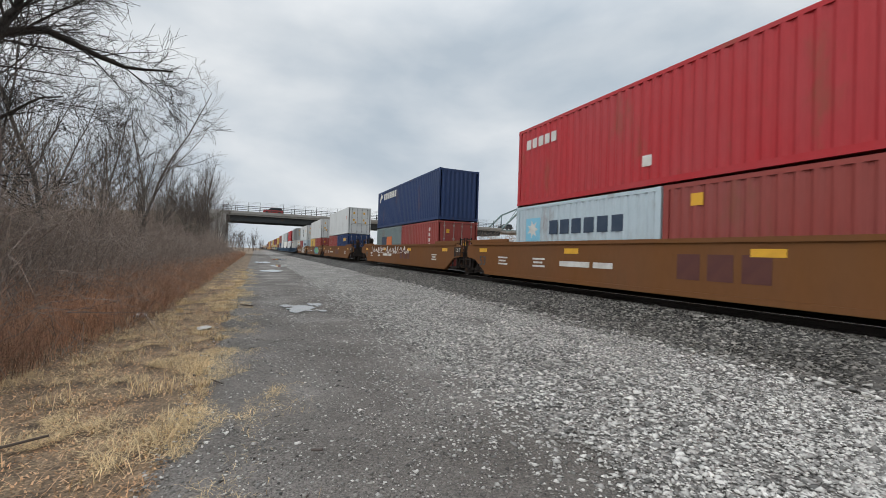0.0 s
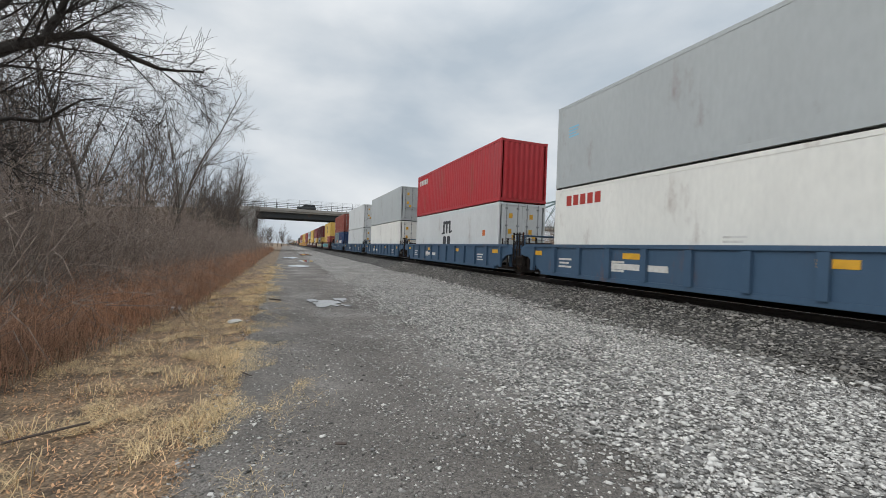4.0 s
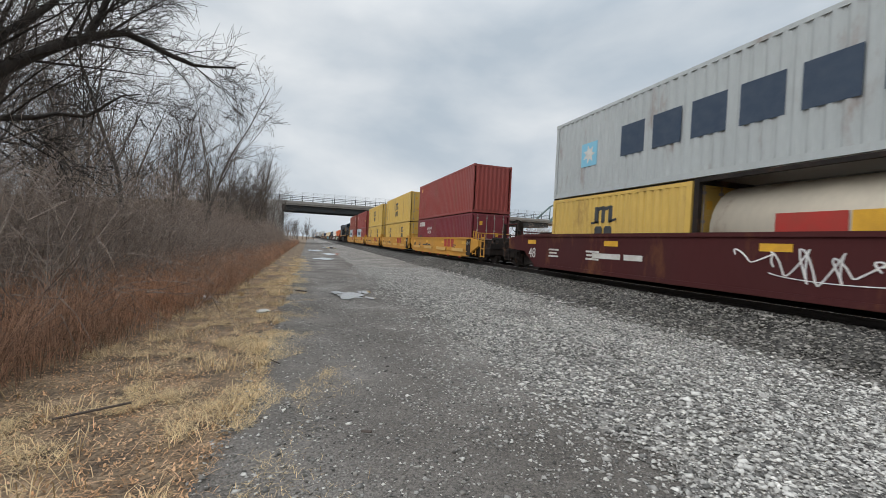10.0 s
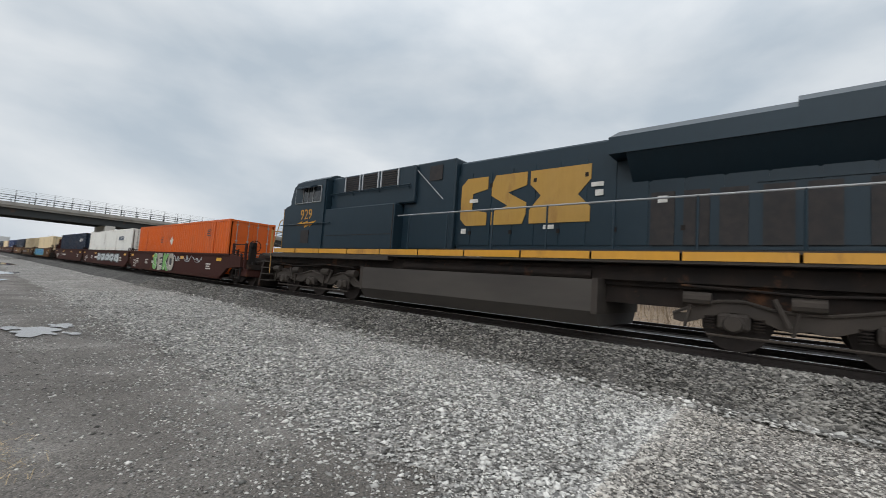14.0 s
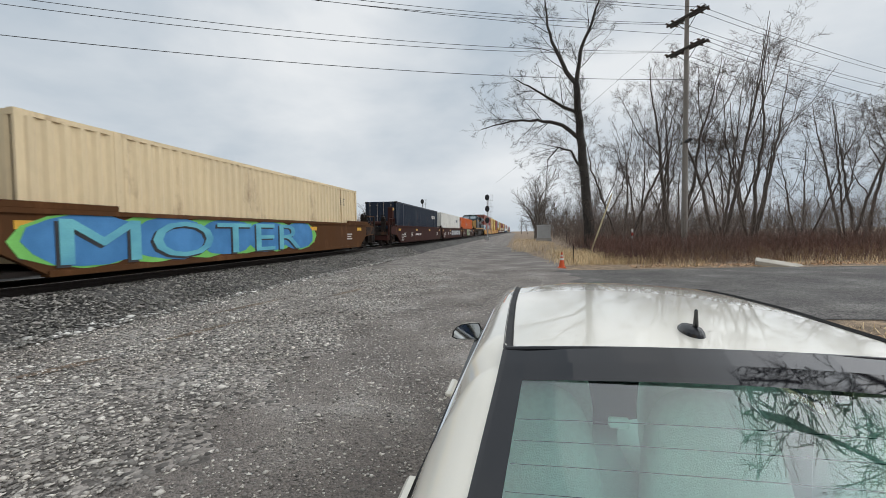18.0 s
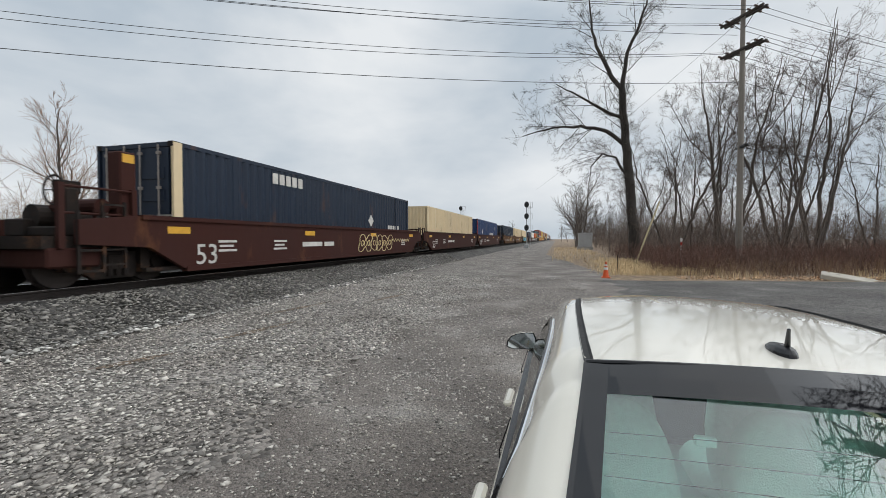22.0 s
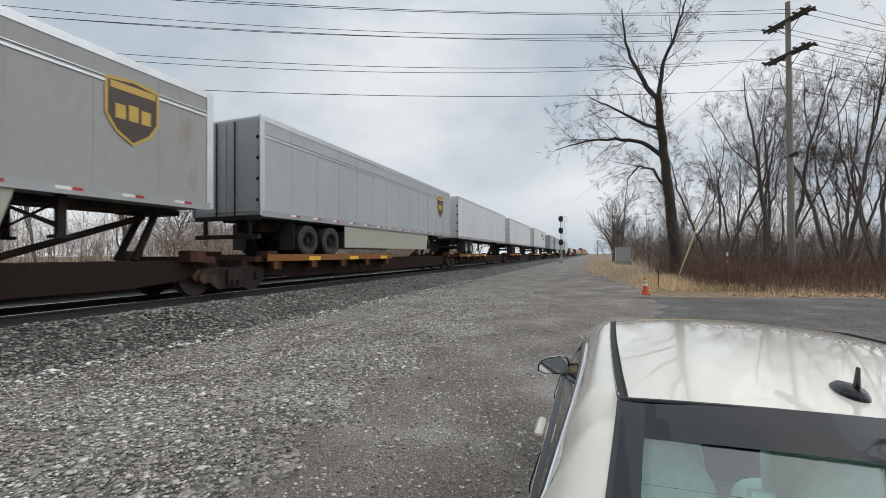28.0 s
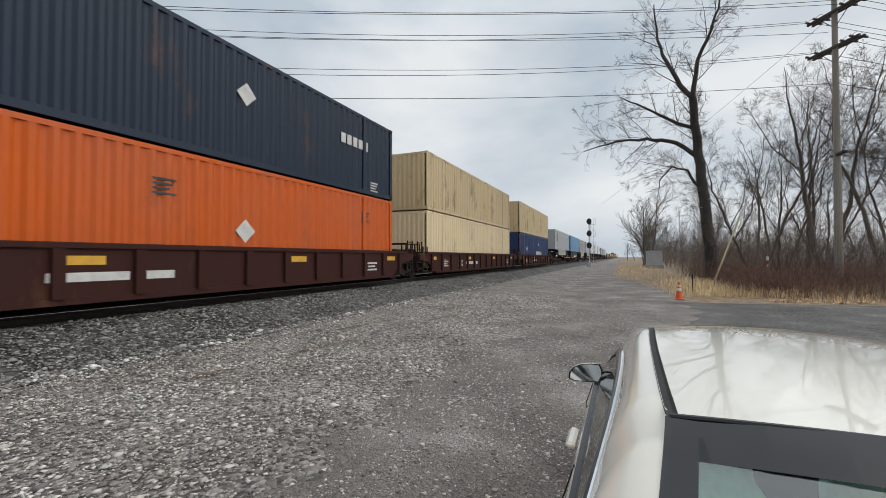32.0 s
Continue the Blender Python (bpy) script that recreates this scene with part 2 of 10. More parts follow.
def pipe(points, r, sides=6):
    """One bent round bar through points."""
    bm, last = bmesh.new(), None
    points = [Vector(q) for q in points]
    for k, q in enumerate(points):
        d = (points[min(k + 1, len(points) - 1)] - points[max(k - 1, 0)]).normalized()
        u = d.cross(Vector((0.31, 0.17, 0.93))).normalized()
        w = d.cross(u)
        ring = [bm.verts.new(q + (u * math.cos(j * math.tau / sides) + w * math.sin(j * math.tau / sides)) * r) for j in range(sides)]
        if last:
            for j in range(sides):
                bm.faces.new((last[j], last[(j + 1) % sides], ring[(j + 1) % sides], ring[j]))
        else:
            bm.faces.new(ring[::-1])
        last = ring
    bm.faces.new(last)
    return bm


def bars(list_of, sides=8):
    bm = bmesh.new()
    for a, b, r in list_of:
        tube(bm, a, b, r, r, sides)
    return bm


TEXTS = {}


def text_mesh(words, size, fat=0.0):
    """Letters of the built-in font as a mesh in the y-z plane, facing -x, from y = 0 towards -y; fat: how far the strokes swell."""
    key = (words, size, fat)
    if key not in TEXTS:
        c = bpy.data.curves.new("letters", "FONT")
        c.body, c.size, c.extrude, c.resolution_u, c.offset = words, size, 0.004, 3, fat
        o = bpy.data.objects.new("letters", c)
        me = bpy.data.meshes.new_from_object(o)
        bpy.data.objects.remove(o)
        me.transform(Matrix(((0, 0, -1, 0), (-1, 0, 0, 0), (0, 1, 0, 0), (0, 0, 0, 1))))
        TEXTS[key] = me
    return TEXTS[key]


MESHES = {}


def cached(key, make, mat=None):
    if key not in MESHES:
        bm = make()
        me = bpy.data.meshes.new(key[0])
        bm.to_mesh(me)
        bm.free()
        if mat:
            me.materials.append(mat)
        MESHES[key] = me
    return MESHES[key]



# ---- ground, lane, ballast and track ----
TRACK_X, RAIL_Z = 10.17, 0.77
def ground_material(name, stops, patch_scale, pebble_scale, pebble=0.5, wet=0.0, rough=0.92, relief=0.5):
    """Earth with patches, pebbles of many greys, fine grit and relief."""
    m = bpy.data.materials.new(name)
    m.use_nodes = True
    nt = m.node_tree
    b = nt.nodes["Principled BSDF"]
    co = nt.nodes.new("ShaderNodeTexCoord")
    lk = nt.links.new

    def noise_tex(s, d=6.0):
        n = nt.nodes.new("ShaderNodeTexNoise")
        n.inputs["Scale"].default_value, n.inputs["Detail"].default_value = s, d
        lk(co.outputs["Object"], n.inputs["Vector"])
        return n
    big = noise_tex(patch_scale)
    rp = nt.nodes.new("ShaderNodeValToRGB")
    els = rp.color_ramp.elements
    for k, (pos_, col) in enumerate(stops):
        e = els[k] if k < 2 else els.new(pos_)
        e.position, e.color = pos_, (*col, 1)
    lk(big.outputs["Fac"], rp.inputs[0])
    vo = nt.nodes.new("ShaderNodeTexVoronoi")
    vo.inputs["Scale"].default_value = pebble_scale
    lk(co.outputs["Object"], vo.inputs["Vector"])
    sep = nt.nodes.new("ShaderNodeSeparateColor")
    lk(vo.outputs["Color"], sep.inputs[0])
    mr = nt.nodes.new("ShaderNodeMapRange")
    mr.inputs["To Min"].default_value, mr.inputs["To Max"].default_value = 1.0 - pebble, 1.0 + pebble * 1.1
    lk(sep.outputs[0], mr.inputs["Value"])
    fine = noise_tex(140.0, 3.0)
    mf = nt.nodes.new("ShaderNodeMapRange")
    mf.inputs["To Min"].default_value, mf.inputs["To Max"].default_value = 0.72, 1.25
    lk(fine.outputs["Fac"], mf.inputs["Value"])
    mm = nt.nodes.new("ShaderNodeMath")
    mm.operation = "MULTIPLY"
    lk(mr.outputs[0], mm.inputs[0])
    lk(mf.outputs[0], mm.inputs[1])
    sc = nt.nodes.new("ShaderNodeVectorMath")
    sc.operation = "SCALE"
    lk(rp.outputs[0], sc.inputs[0])
    lk(mm.outputs[0], sc.inputs[3])
    lk(sc.outputs[0], b.inputs["Base Color"])
    b.inputs["Roughness"].default_value = rough
    if wet:
        wn = noise_tex(0.5)
        wr = nt.nodes.new("ShaderNodeMapRange")
        wr.inputs["From Min"].default_value, wr.inputs["From Max"].default_value = 0.45, 0.62
        wr.inputs["To Min"].default_value, wr.inputs["To Max"].default_value = rough, rough - wet
        lk(wn.outputs["Fac"], wr.inputs["Value"])
        lk(wr.outputs[0], b.inputs["Roughness"])
    bp = nt.nodes.new("ShaderNodeBump")
    bp.inputs["Strength"].default_value, bp.inputs["Distance"].default_value = relief, 0.03
    lk(vo.outputs["Distance"], bp.inputs["Height"])
    bp.invert = True
    b2 = nt.nodes.new("ShaderNodeBump")
    b2.inputs["Strength"].default_value, b2.inputs["Distance"].default_value = 0.4, 0.02
    n3 = noise_tex(35.0, 5.0)
    lk(n3.outputs["Fac"], b2.inputs["Height"])
    lk(bp.outputs[0], b2.inputs["Normal"])
    lk(b2.outputs[0], b.inputs["Normal"])
    return m


EARTH = ground_material("winter_earth", [(0.34, (0.115, 0.082, 0.055)), (0.66, (0.31, 0.218, 0.136))], 2.6, 48.0, 0.45, relief=0.3)
LANE = ground_material("packed_grey_gravel", [(0.34, (0.128, 0.113, 0.099)), (0.56, (0.198, 0.178, 0.159)), (0.72, (0.310, 0.286, 0.258))], 0.55, 75.0, 0.4, wet=0.2, relief=0.5)
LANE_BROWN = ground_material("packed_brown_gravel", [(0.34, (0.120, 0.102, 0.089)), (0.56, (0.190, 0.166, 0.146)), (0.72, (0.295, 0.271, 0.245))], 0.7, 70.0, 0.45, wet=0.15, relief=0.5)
STONY = ground_material("loose_pale_gravel", [(0.3, (0.185, 0.170, 0.155)), (0.55, (0.27, 0.253, 0.232)), (0.75, (0.38, 0.36, 0.332))], 0.6, 22.0, 0.75, relief=1.0)
SIDE_LANE = ground_material("packed_dark_gravel", [(0.34, (0.066, 0.060, 0.055)), (0.56, (0.098, 0.090, 0.082)), (0.72, (0.16, 0.148, 0.136))], 0.7, 30.0, 0.5, wet=0.15, relief=0.6)
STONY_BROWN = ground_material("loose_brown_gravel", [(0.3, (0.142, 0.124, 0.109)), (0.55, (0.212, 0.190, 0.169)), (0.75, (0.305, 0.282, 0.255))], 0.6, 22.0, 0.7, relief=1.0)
BALLAST = ground_material("rail_ballast", [(0.3, (0.050, 0.046, 0.042)), (0.7, (0.10, 0.093, 0.085))], 0.8, 15.0, 0.7, relief=1.0)
# oil-black stone, darkened further to hold the shade under the train
FOULED_SHADED = ground_material("oily_shaded_ballast", [(0.3, (0.020, 0.018, 0.017)), (0.7, (0.042, 0.038, 0.034))], 0.8, 15.0, 0.6, relief=1.0)
RUSTY = ground_material("rust_stained_gravel", [(0.3, (0.12, 0.085, 0.06)), (0.7, (0.19, 0.145, 0.105))], 1.2, 24.0, 0.6, relief=0.8)


def lift(x, y):
    """Height of the land."""
    z = 0.05 * noise.noise((x * 0.12, y * 0.12, 3.0)) * min(1.0, max(0.0, (abs(y) + abs(x) - 4) / 30))
    if x < -3.0:
        z += 0.22 * min(1.0, (-3.0 - x) / 10)
    if x > 7.0:
        z -= 0.02
    return z


def sheet(name, xs, ys, z_of, mat, label, kind="structure", category="ground"):
    verts = [(x, y, z_of(x, y)) for y in ys for x in xs]
    n = len(xs)
    faces = [(j * n + i, j * n + i + 1, (j + 1) * n + i + 1, (j + 1) * n + i) for j in range(len(ys) - 1) for i in range(n - 1)]
    ob = part(name, (verts, faces), mat, None)
    for p in ob.data.polygons:
        p.use_smooth = True
    return tagged(ob, label, category, kind=kind)


def spread(a, b, near, grow):
    """Steps that widen away from zero."""
    out, v, st = [0.0], 0.0, near
    while v < b:
        v += st
        st *= grow
        out.append(min(v, b))
    neg, v, st = [], 0.0, near
    while v > a:
        v -= st
        st *= grow
        neg.append(max(v, a))
    return neg[::-1] + out


sheet("ground", spread(-2500, 2500, 0.8, 1.12), spread(-2500, 2500, 0.8, 1.10), lift, EARTH, "flat brown winter ground with dead leaves and soil")


def edge_noise(y, k):
    return 0.30 * noise.noise((y * 0.5, k, 0.0)) + 0.22 * noise.noise((y * 1.7, k, 4.0)) + 0.10 * noise.noise((y * 5.0, k, 2.0))


def strip(name, ys, x0_of, x1_of, steps, z_of, mat, label, category):
    verts, faces = [], []
    for y in ys:
        a, b = x0_of(y), x1_of(y)
        for k in range(steps + 1):
            x = a + (b - a) * k / steps
            verts.append((x, y, z_of(x, y, k / steps)))
    n = steps + 1
    for j in range(len(ys) - 1):
        for i in range(steps):
            faces.append((j * n + i, j * n + i + 1, (j + 1) * n + i + 1, (j + 1) * n + i))
    ob = part(name, (verts, faces), mat, None)
    for p in ob.data.polygons:
        p.use_smooth = True
    return tagged(ob, label, category, kind="structure")


def ruts(x, y):
    """Wheel tracks along the lane and gentle lumps."""
    r = 0.0
    if y > -8:
        for c in (0.55, 2.25):
            r -= 0.022 * math.exp(-((x - c - 0.1 * math.sin(y * 0.2)) / 0.28) ** 2)
    return r + 0.015 * noise.noise((x * 0.9, y * 0.9, 1.0)) + 0.006 * noise.noise((x * 4, y * 4, 2.0))


lane_ys = spread(-400, 320, 0.12, 1.025)


def lane_left(y):
    if y > -9:
        return -0.55 + edge_noise(y, 1.0)
    return -0.6 - 1.6 * min(1.0, (-9 - y) / 6) + edge_noise(y, 1.0) + (3.4 * min(1.0, max(0.0, (-22 - y) / 25))) + ((1.3 * noise.noise((0.7 * y, 4.0, 0.0)) + 0.7 * noise.noise((2.6 * y, 9.0, 0.0))) if -19 < y < -8.5 else 0.0)


def lane_height(x, y, f):
    return lift(x, y) + 0.035 + ruts(x, y) - (0.03 if f in (0.0, 1.0) else 0.0)


strip("lane", [y for y in lane_ys if y > -1.0], lane_left, lambda y: 3.0 + edge_noise(y, 2.0), 26, lane_height, LANE, "packed grey gravel lane with shallow ruts beside the track", "road")
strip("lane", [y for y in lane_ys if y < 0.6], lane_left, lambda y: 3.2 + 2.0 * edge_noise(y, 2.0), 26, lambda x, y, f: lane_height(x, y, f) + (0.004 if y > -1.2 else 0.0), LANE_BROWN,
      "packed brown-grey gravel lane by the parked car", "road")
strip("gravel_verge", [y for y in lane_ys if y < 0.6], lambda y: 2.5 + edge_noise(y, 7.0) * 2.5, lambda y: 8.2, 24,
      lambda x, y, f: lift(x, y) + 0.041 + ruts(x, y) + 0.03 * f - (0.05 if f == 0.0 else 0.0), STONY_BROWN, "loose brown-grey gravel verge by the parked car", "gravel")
strip("gravel_verge", [y for y in lane_ys if y > -1.0], lambda y: 2.5 + edge_noise(y, 7.0), lambda y: 8.2, 24,
      lambda x, y, f: lift(x, y) + 0.038 + ruts(x, y) + 0.03 * f - (0.05 if f == 0.0 else 0.0), STONY, "loose pale gravel verge between lane and track", "gravel")
# the paved side road that joins the lane
sheet("side_road", [-70 + 2.0 * k for k in range(36)], [-18.5 + 1.0 * k for k in range(11)],
      lambda x, y: lift(x, y) + 0.018 + (0.03 * min(1, (y + 18.5) * (-8.5 - y) / 9) if x < -5 else 0.0) + 0.01 * noise.noise((x, y, 6.0)), SIDE_LANE, "packed dark gravel side road", category="road")

# ballast shoulder, two tracks on one bed
BED = [(7.55, 0.02), (7.95, 0.20), (8.70, 0.56), (8.95, 0.60), (11.5, 0.60), (12.2, 0.54), (13.1, 0.60), (15.6, 0.60), (15.9, 0.55), (17.3, 0.0)]
bed_ys = spread(-1500, 1500, 0.3, 1.04)
bed_v, bed_f = [], []
for y in bed_ys:
    for i, (x, z) in enumerate(BED):
        j = 0.05 if abs(y) < 60 else 0.0
        bed_v.append((x + j * noise.noise((x, y * 1.7, 5.0)), y, z + j * noise.noise((x * 2, y * 1.3, 9.0))))
nb = len(BED)
for j in range(len(bed_ys) - 1):
    for i in range(nb - 1):
        bed_f.append((j * nb + i, j * nb + i + 1, (j + 1) * nb + i + 1, (j + 1) * nb + i))
bed = part("ballast_bed", (bed_v, bed_f), [BALLAST, FOULED_SHADED], None)
# bed top below the rails gets the colour with oil and shade in it
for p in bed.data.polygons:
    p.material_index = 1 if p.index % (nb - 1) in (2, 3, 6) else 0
tagged(bed, "dark crushed-stone ballast bed raised above the lane", "ballast", kind="structure")

for tx in (TRACK_X, TRACK_X + 4.2):
    track = thing("railway_track", "railway track of worn steel rails on timber ties", "track", kind="structure")
    for sgn in (-1, 1):
        x = tx + sgn * 0.7525
        prof = [(x - 0.07, RAIL_Z - 0.17), (x + 0.07, RAIL_Z - 0.17), (x + 0.06, RAIL_Z - 0.15), (x + 0.012, RAIL_Z - 0.13), (x + 0.012, RAIL_Z - 0.05), (x + 0.036, RAIL_Z - 0.035),
                (x + 0.036, RAIL_Z - 0.006), (x - 0.036, RAIL_Z - 0.006), (x - 0.036, RAIL_Z - 0.035), (x - 0.012, RAIL_Z - 0.05), (x - 0.012, RAIL_Z - 0.13), (x - 0.06, RAIL_Z - 0.15)]
        rail = part("rail", prism(prof, "y", -1500, 1500), RAIL_STEEL, track)
        part("rail_head", boxes((x - 0.034, -1500, RAIL_Z - 0.006, x + 0.034, 1500, RAIL_Z)), RAIL_TOP, rail, "shiny running surface")

# ---- the road bridge over the line, its abutment, and the truss bridge beyond ----
STEEL_BRIDGE = paint("bridge_girder", (0.055, 0.060, 0.062), 0.25, 0.7)
TRUSS_PAINT = paint("truss_green", (0.20, 0.27, 0.27), 0.2, 0.7)
FENCE = material("galvanised_steel", (0.30, 0.31, 0.31), 0.5, metal=0.6, second=(0.2, 0.2, 0.2))
bridge = thing("road_bridge", "low concrete-and-steel road bridge with railings crossing over the track", "bridge", kind="structure")
BY0, BY1 = 104.0, 114.0
part("deck", boxes((-9.5, BY0, 8.95, 66, BY1, 9.75), (-9.5, BY0 - 0.25, 9.35, 66, BY0, 9.95)), CONCRETE, bridge)
for k in range(5):
    y = BY0 + 0.6 + k * 2.2
    part("girder", boxes((-6.2, y - 0.2, 7.65, 66, y + 0.2, 7.72), (-6.2, y - 0.03, 7.7, 66, y + 0.03, 8.95), (-6.2, y - 0.2, 8.88, 66, y + 0.2, 8.95)), STEEL_BRIDGE, bridge)
for y in (BY0 - 0.1, BY1 - 0.2):
    rl = part("parapet_rail", boxes(*[(-9.5, y - 0.04, z, 66, y + 0.04, z + 0.09) for z in (10.25, 10.65, 11.05)]), STEEL_BRIDGE, bridge)
    for k in range(31):
        p = part("railing_post", cached(("bridge_post",), lambda: boxes((-0.07, -0.07, 9.9, 0.07, 0.07, 11.15), (-0.03, -0.03, 11.15, 0.03, 0.03, 12.1)), STEEL_BRIDGE), None, bridge)
        p.location = (-9.3 + k * 2.5, y, 0)
    wires = boxes(*[(-9.5, y - 0.012, z, 66, y + 0.012, z + 0.024) for z in (11.5, 11.8, 12.08)])
    part("mesh_fence", wires, FENCE, bridge)
PALE_CONCRETE = material("pale_concrete", (0.58, 0.56, 0.52), 0.9, second=(0.40, 0.38, 0.34), scale=0.7, amount=0.7, fine=30.0)
for x0, x1, lab in ((-9.5, -6.2, "west"), (18.5, 20.0, "pier")):
    part("abutment", boxes((x0, BY0 - 0.3, -0.5, x1, BY1 + 0.3, 7.65)), PALE_CONCRETE, bridge)
part("wing_wall", prism([(-9.4, -0.5), (-6.25, -0.5), (-6.25, 8.9), (-7.4, 9.9), (-9.4, 9.9)], "y", BY0 - 0.9, BY0 - 0.35), PALE_CONCRETE, bridge)
part("wing_wall", prism([(BY0 - 9.0, -0.5), (BY0 - 0.9, -0.5), (BY0 - 0.9, 7.0), (BY0 - 9.0, 1.5)], "x", -7.2, -6.7), PALE_CONCRETE, bridge)
# earth ramp behind the abutment
emb_v = [(-9.4, BY0 - 14, 0.0), (-9.4, BY0 - 1, 9.2), (-9.4, BY1 + 1, 9.2), (-9.4, BY1 + 14, 0.0), (-160, BY0 - 4, 0.0), (-160, BY0 - 1, 2.0), (-160, BY1 + 1, 2.0), (-160, BY1 + 4, 0.0)]
tagged(part("embankment", (emb_v, [(0, 1, 5, 4), (1, 2, 6, 5), (2, 3, 7, 6), (0, 3, 2, 1)]), EARTH, None), "brown earth embankment carrying the road to the bridge", "embankment", kind="structure")

truss = thing("truss_bridge", "pale green steel arched truss bridge standing beyond the train", "bridge", kind="structure")
TX0, TX1, TN = 66.0, 126.0, 10
for y in (BY0 + 0.5, BY1 - 0.5):
    bot = [Vector((TX0 + (TX1 - TX0) * k / TN, y, 9.4)) for k in range(TN + 1)]
    top = [Vector((TX0 + (TX1 - TX0) * k / TN, y, 9.4 + 11.0 * math.sin(math.pi * min(max(k, 0.6), TN - 0.6) / TN) ** 0.6)) for k in range(TN + 1)]
    part("bottom_chord", bars([(bot[0], bot[-1], 0.3)], 4), TRUSS_PAINT, truss)
    part("top_chord", bars([(bot[0], top[1], 0.3)] + [(top[k], top[k + 1], 0.3) for k in range(1, TN - 1)] + [(top[TN - 1], bot[TN], 0.3)], 4), TRUSS_PAINT, truss)
    for k in range(1, TN):
        part("vertical", bars([(bot[k], top[k], 0.16)], 4), TRUSS_PAINT, truss)
        a, b = (bot[k], top[k + 1]) if k < TN / 2 else (top[k], bot[k + 1])
        if k + 1 < TN or k >= TN / 2:
            part("diagonal", bars([(a, b, 0.12)], 4), TRUSS_PAINT, truss)
for k in range(2, TN - 1):
    z = 9.4 + 11.0 * math.sin(math.pi * k / TN) ** 0.6
    x = TX0 + (TX1 - TX0) * k / TN
    part("cross_strut", bars([((x, BY0 + 0.5, z), (x, BY1 - 0.5, z), 0.14)], 4), TRUSS_PAINT, truss)
part("deck", boxes((TX0, BY0, 8.7, TX1, BY1, 9.3)), CONCRETE, truss)

# ---- the train: x = 0 on the track's middle line, z = 0 on the rail heads, y along the line ----

SPEED = 26.3
MOVERS = []


def on_train(ob, s):
    """s: metres up the line from the camera at the start of the clip."""
    ob.matrix_world = pose(TRACK_X, s, RAIL_Z)
    MOVERS.append((ob, s))
    return ob


def corrugated(length, height, pitch=0.278, depth=0.045, inset=0.14):
    """One side wall in the y-z plane at x = 0, ribs towards -x."""
    bm = bmesh.new()
    half = length / 2 - inset
    n = int(round(2 * half / pitch))
    p = 2 * half / n
    ys = []
    for k in range(n):
        y = -half + k * p
        ys += [(y, 0.0), (y + 0.26 * p, 0.0), (y + 0.5 * p, -depth), (y + 0.76 * p, -depth)]
    ys.append((half, 0.0))
    z0, z1 = 0.15, height - 0.1
    row = [(bm.verts.new((x, y, z0)), bm.verts.new((x, y, z1))) for y, x in ys]
    for a, b in zip(row, row[1:]):
        bm.faces.new((a[0], a[1], b[1], b[0]))
    return bm


def container_frame(length, height, posts53):
    bm = bmesh.new()
    h, w = length / 2, 1.219
    for sx_ in (-1, 1):
        a, b = sorted((sx_ * w, sx_ * (w - 0.07)))
        bm_box(bm, a, -h, 0.0, b, h, 0.15)
        bm_box(bm, a, -h, height - 0.10, b, h, height)
        for sy_ in (-1, 1):
            y0, y1 = sorted((sy_ * h, sy_ * (h - 0.15)))
            bm_box(bm, a - 0.003 * (sx_ < 0), y0, 0.12, b + 0.003 * (sx_ > 0), y1, height - 0.12)
        if posts53:
            for sy_ in (-1, 1):
                a2, b2 = sorted((sx_ * (w + 0.012), sx_ * (w - 0.06)))
                bm_box(bm, a2, sy_ * 6.1 - 0.09, 0.15, b2, sy_ * 6.1 + 0.09, height - 0.02)
    for sy_ in (-1, 1):
        y0, y1 = sorted((sy_ * h, sy_ * (h - 0.1)))
        bm_box(bm, -w + 0.07, y0, 0.0, w - 0.07, y1, 0.14)
        bm_box(bm, -w + 0.07, y0, height - 0.12, w - 0.07, y1, height - 0.01)
    bm_box(bm, -w + 0.07, -h + 0.1, 0.06, w - 0.07, h - 0.1, 0.12)
    return bm


def roof_sheet(length):
    bm = bmesh.new()
    h, n = length / 2 - 0.1, int(length / 0.4)
    p = 2 * h / n
    row = []
    for k in range(n):
        y = -h + k * p
        for dy, dz in ((0, 0), (0.3, 0), (0.5, 0.02), (0.8, 0.02)):
            row.append((bm.verts.new((-1.15, y + dy * p, dz)), bm.verts.new((1.15, y + dy * p, dz))))
    for a, b in zip(row, row[1:]):
        bm.faces.new((a[0], a[1], b[1], b[0]))
    return bm


def end_wall(height):
    bm = bmesh.new()
    xs, n = [], 8
    p = 2.14 / n
    for k in range(n):
        x = -1.07 + k * p
        xs += [(x, 0.0), (x + 0.25 * p, 0.0), (x + 0.5 * p, -0.045), (x + 0.75 * p, -0.045)]
    xs.append((1.07, 0.0))
    row = [(bm.verts.new((x, y, 0.14)), bm.verts.new((x, y, height - 0.12))) for x, y in xs]
    for a, b in zip(row, row[1:]):
        bm.faces.new((a[0], b[0], b[1], a[1]))
    return bm


def door_leaf(height):
    """One door leaf, 1.06 m wide, its outer face towards -y."""
    bm = boxes((0.0, 0.0, 0.15, 1.06, 0.05, height - 0.13))
    for k in range(4):
        z = 0.35 + k * (height - 0.7) / 4
        bm_box(bm, 0.12, -0.022, z, 0.94, 0.0, z + (height - 0.7) / 8)
    return bm


def lock_rods(height):
    bm = bmesh.new()
    for x in (0.22, 0.80):
        tube(bm, (x, -0.055, 0.08), (x, -0.055, height - 0.06), 0.018, sides=6)
        for z in (0.2, 0.9, height * 0.6, height - 0.3):
            bm_box(bm, x - 0.05, -0.075, z, x + 0.05, -0.02, z + 0.07)
        bm_box(bm, x - 0.03, -0.09, 1.05, x + 0.42, -0.06, 1.09)
    return bm


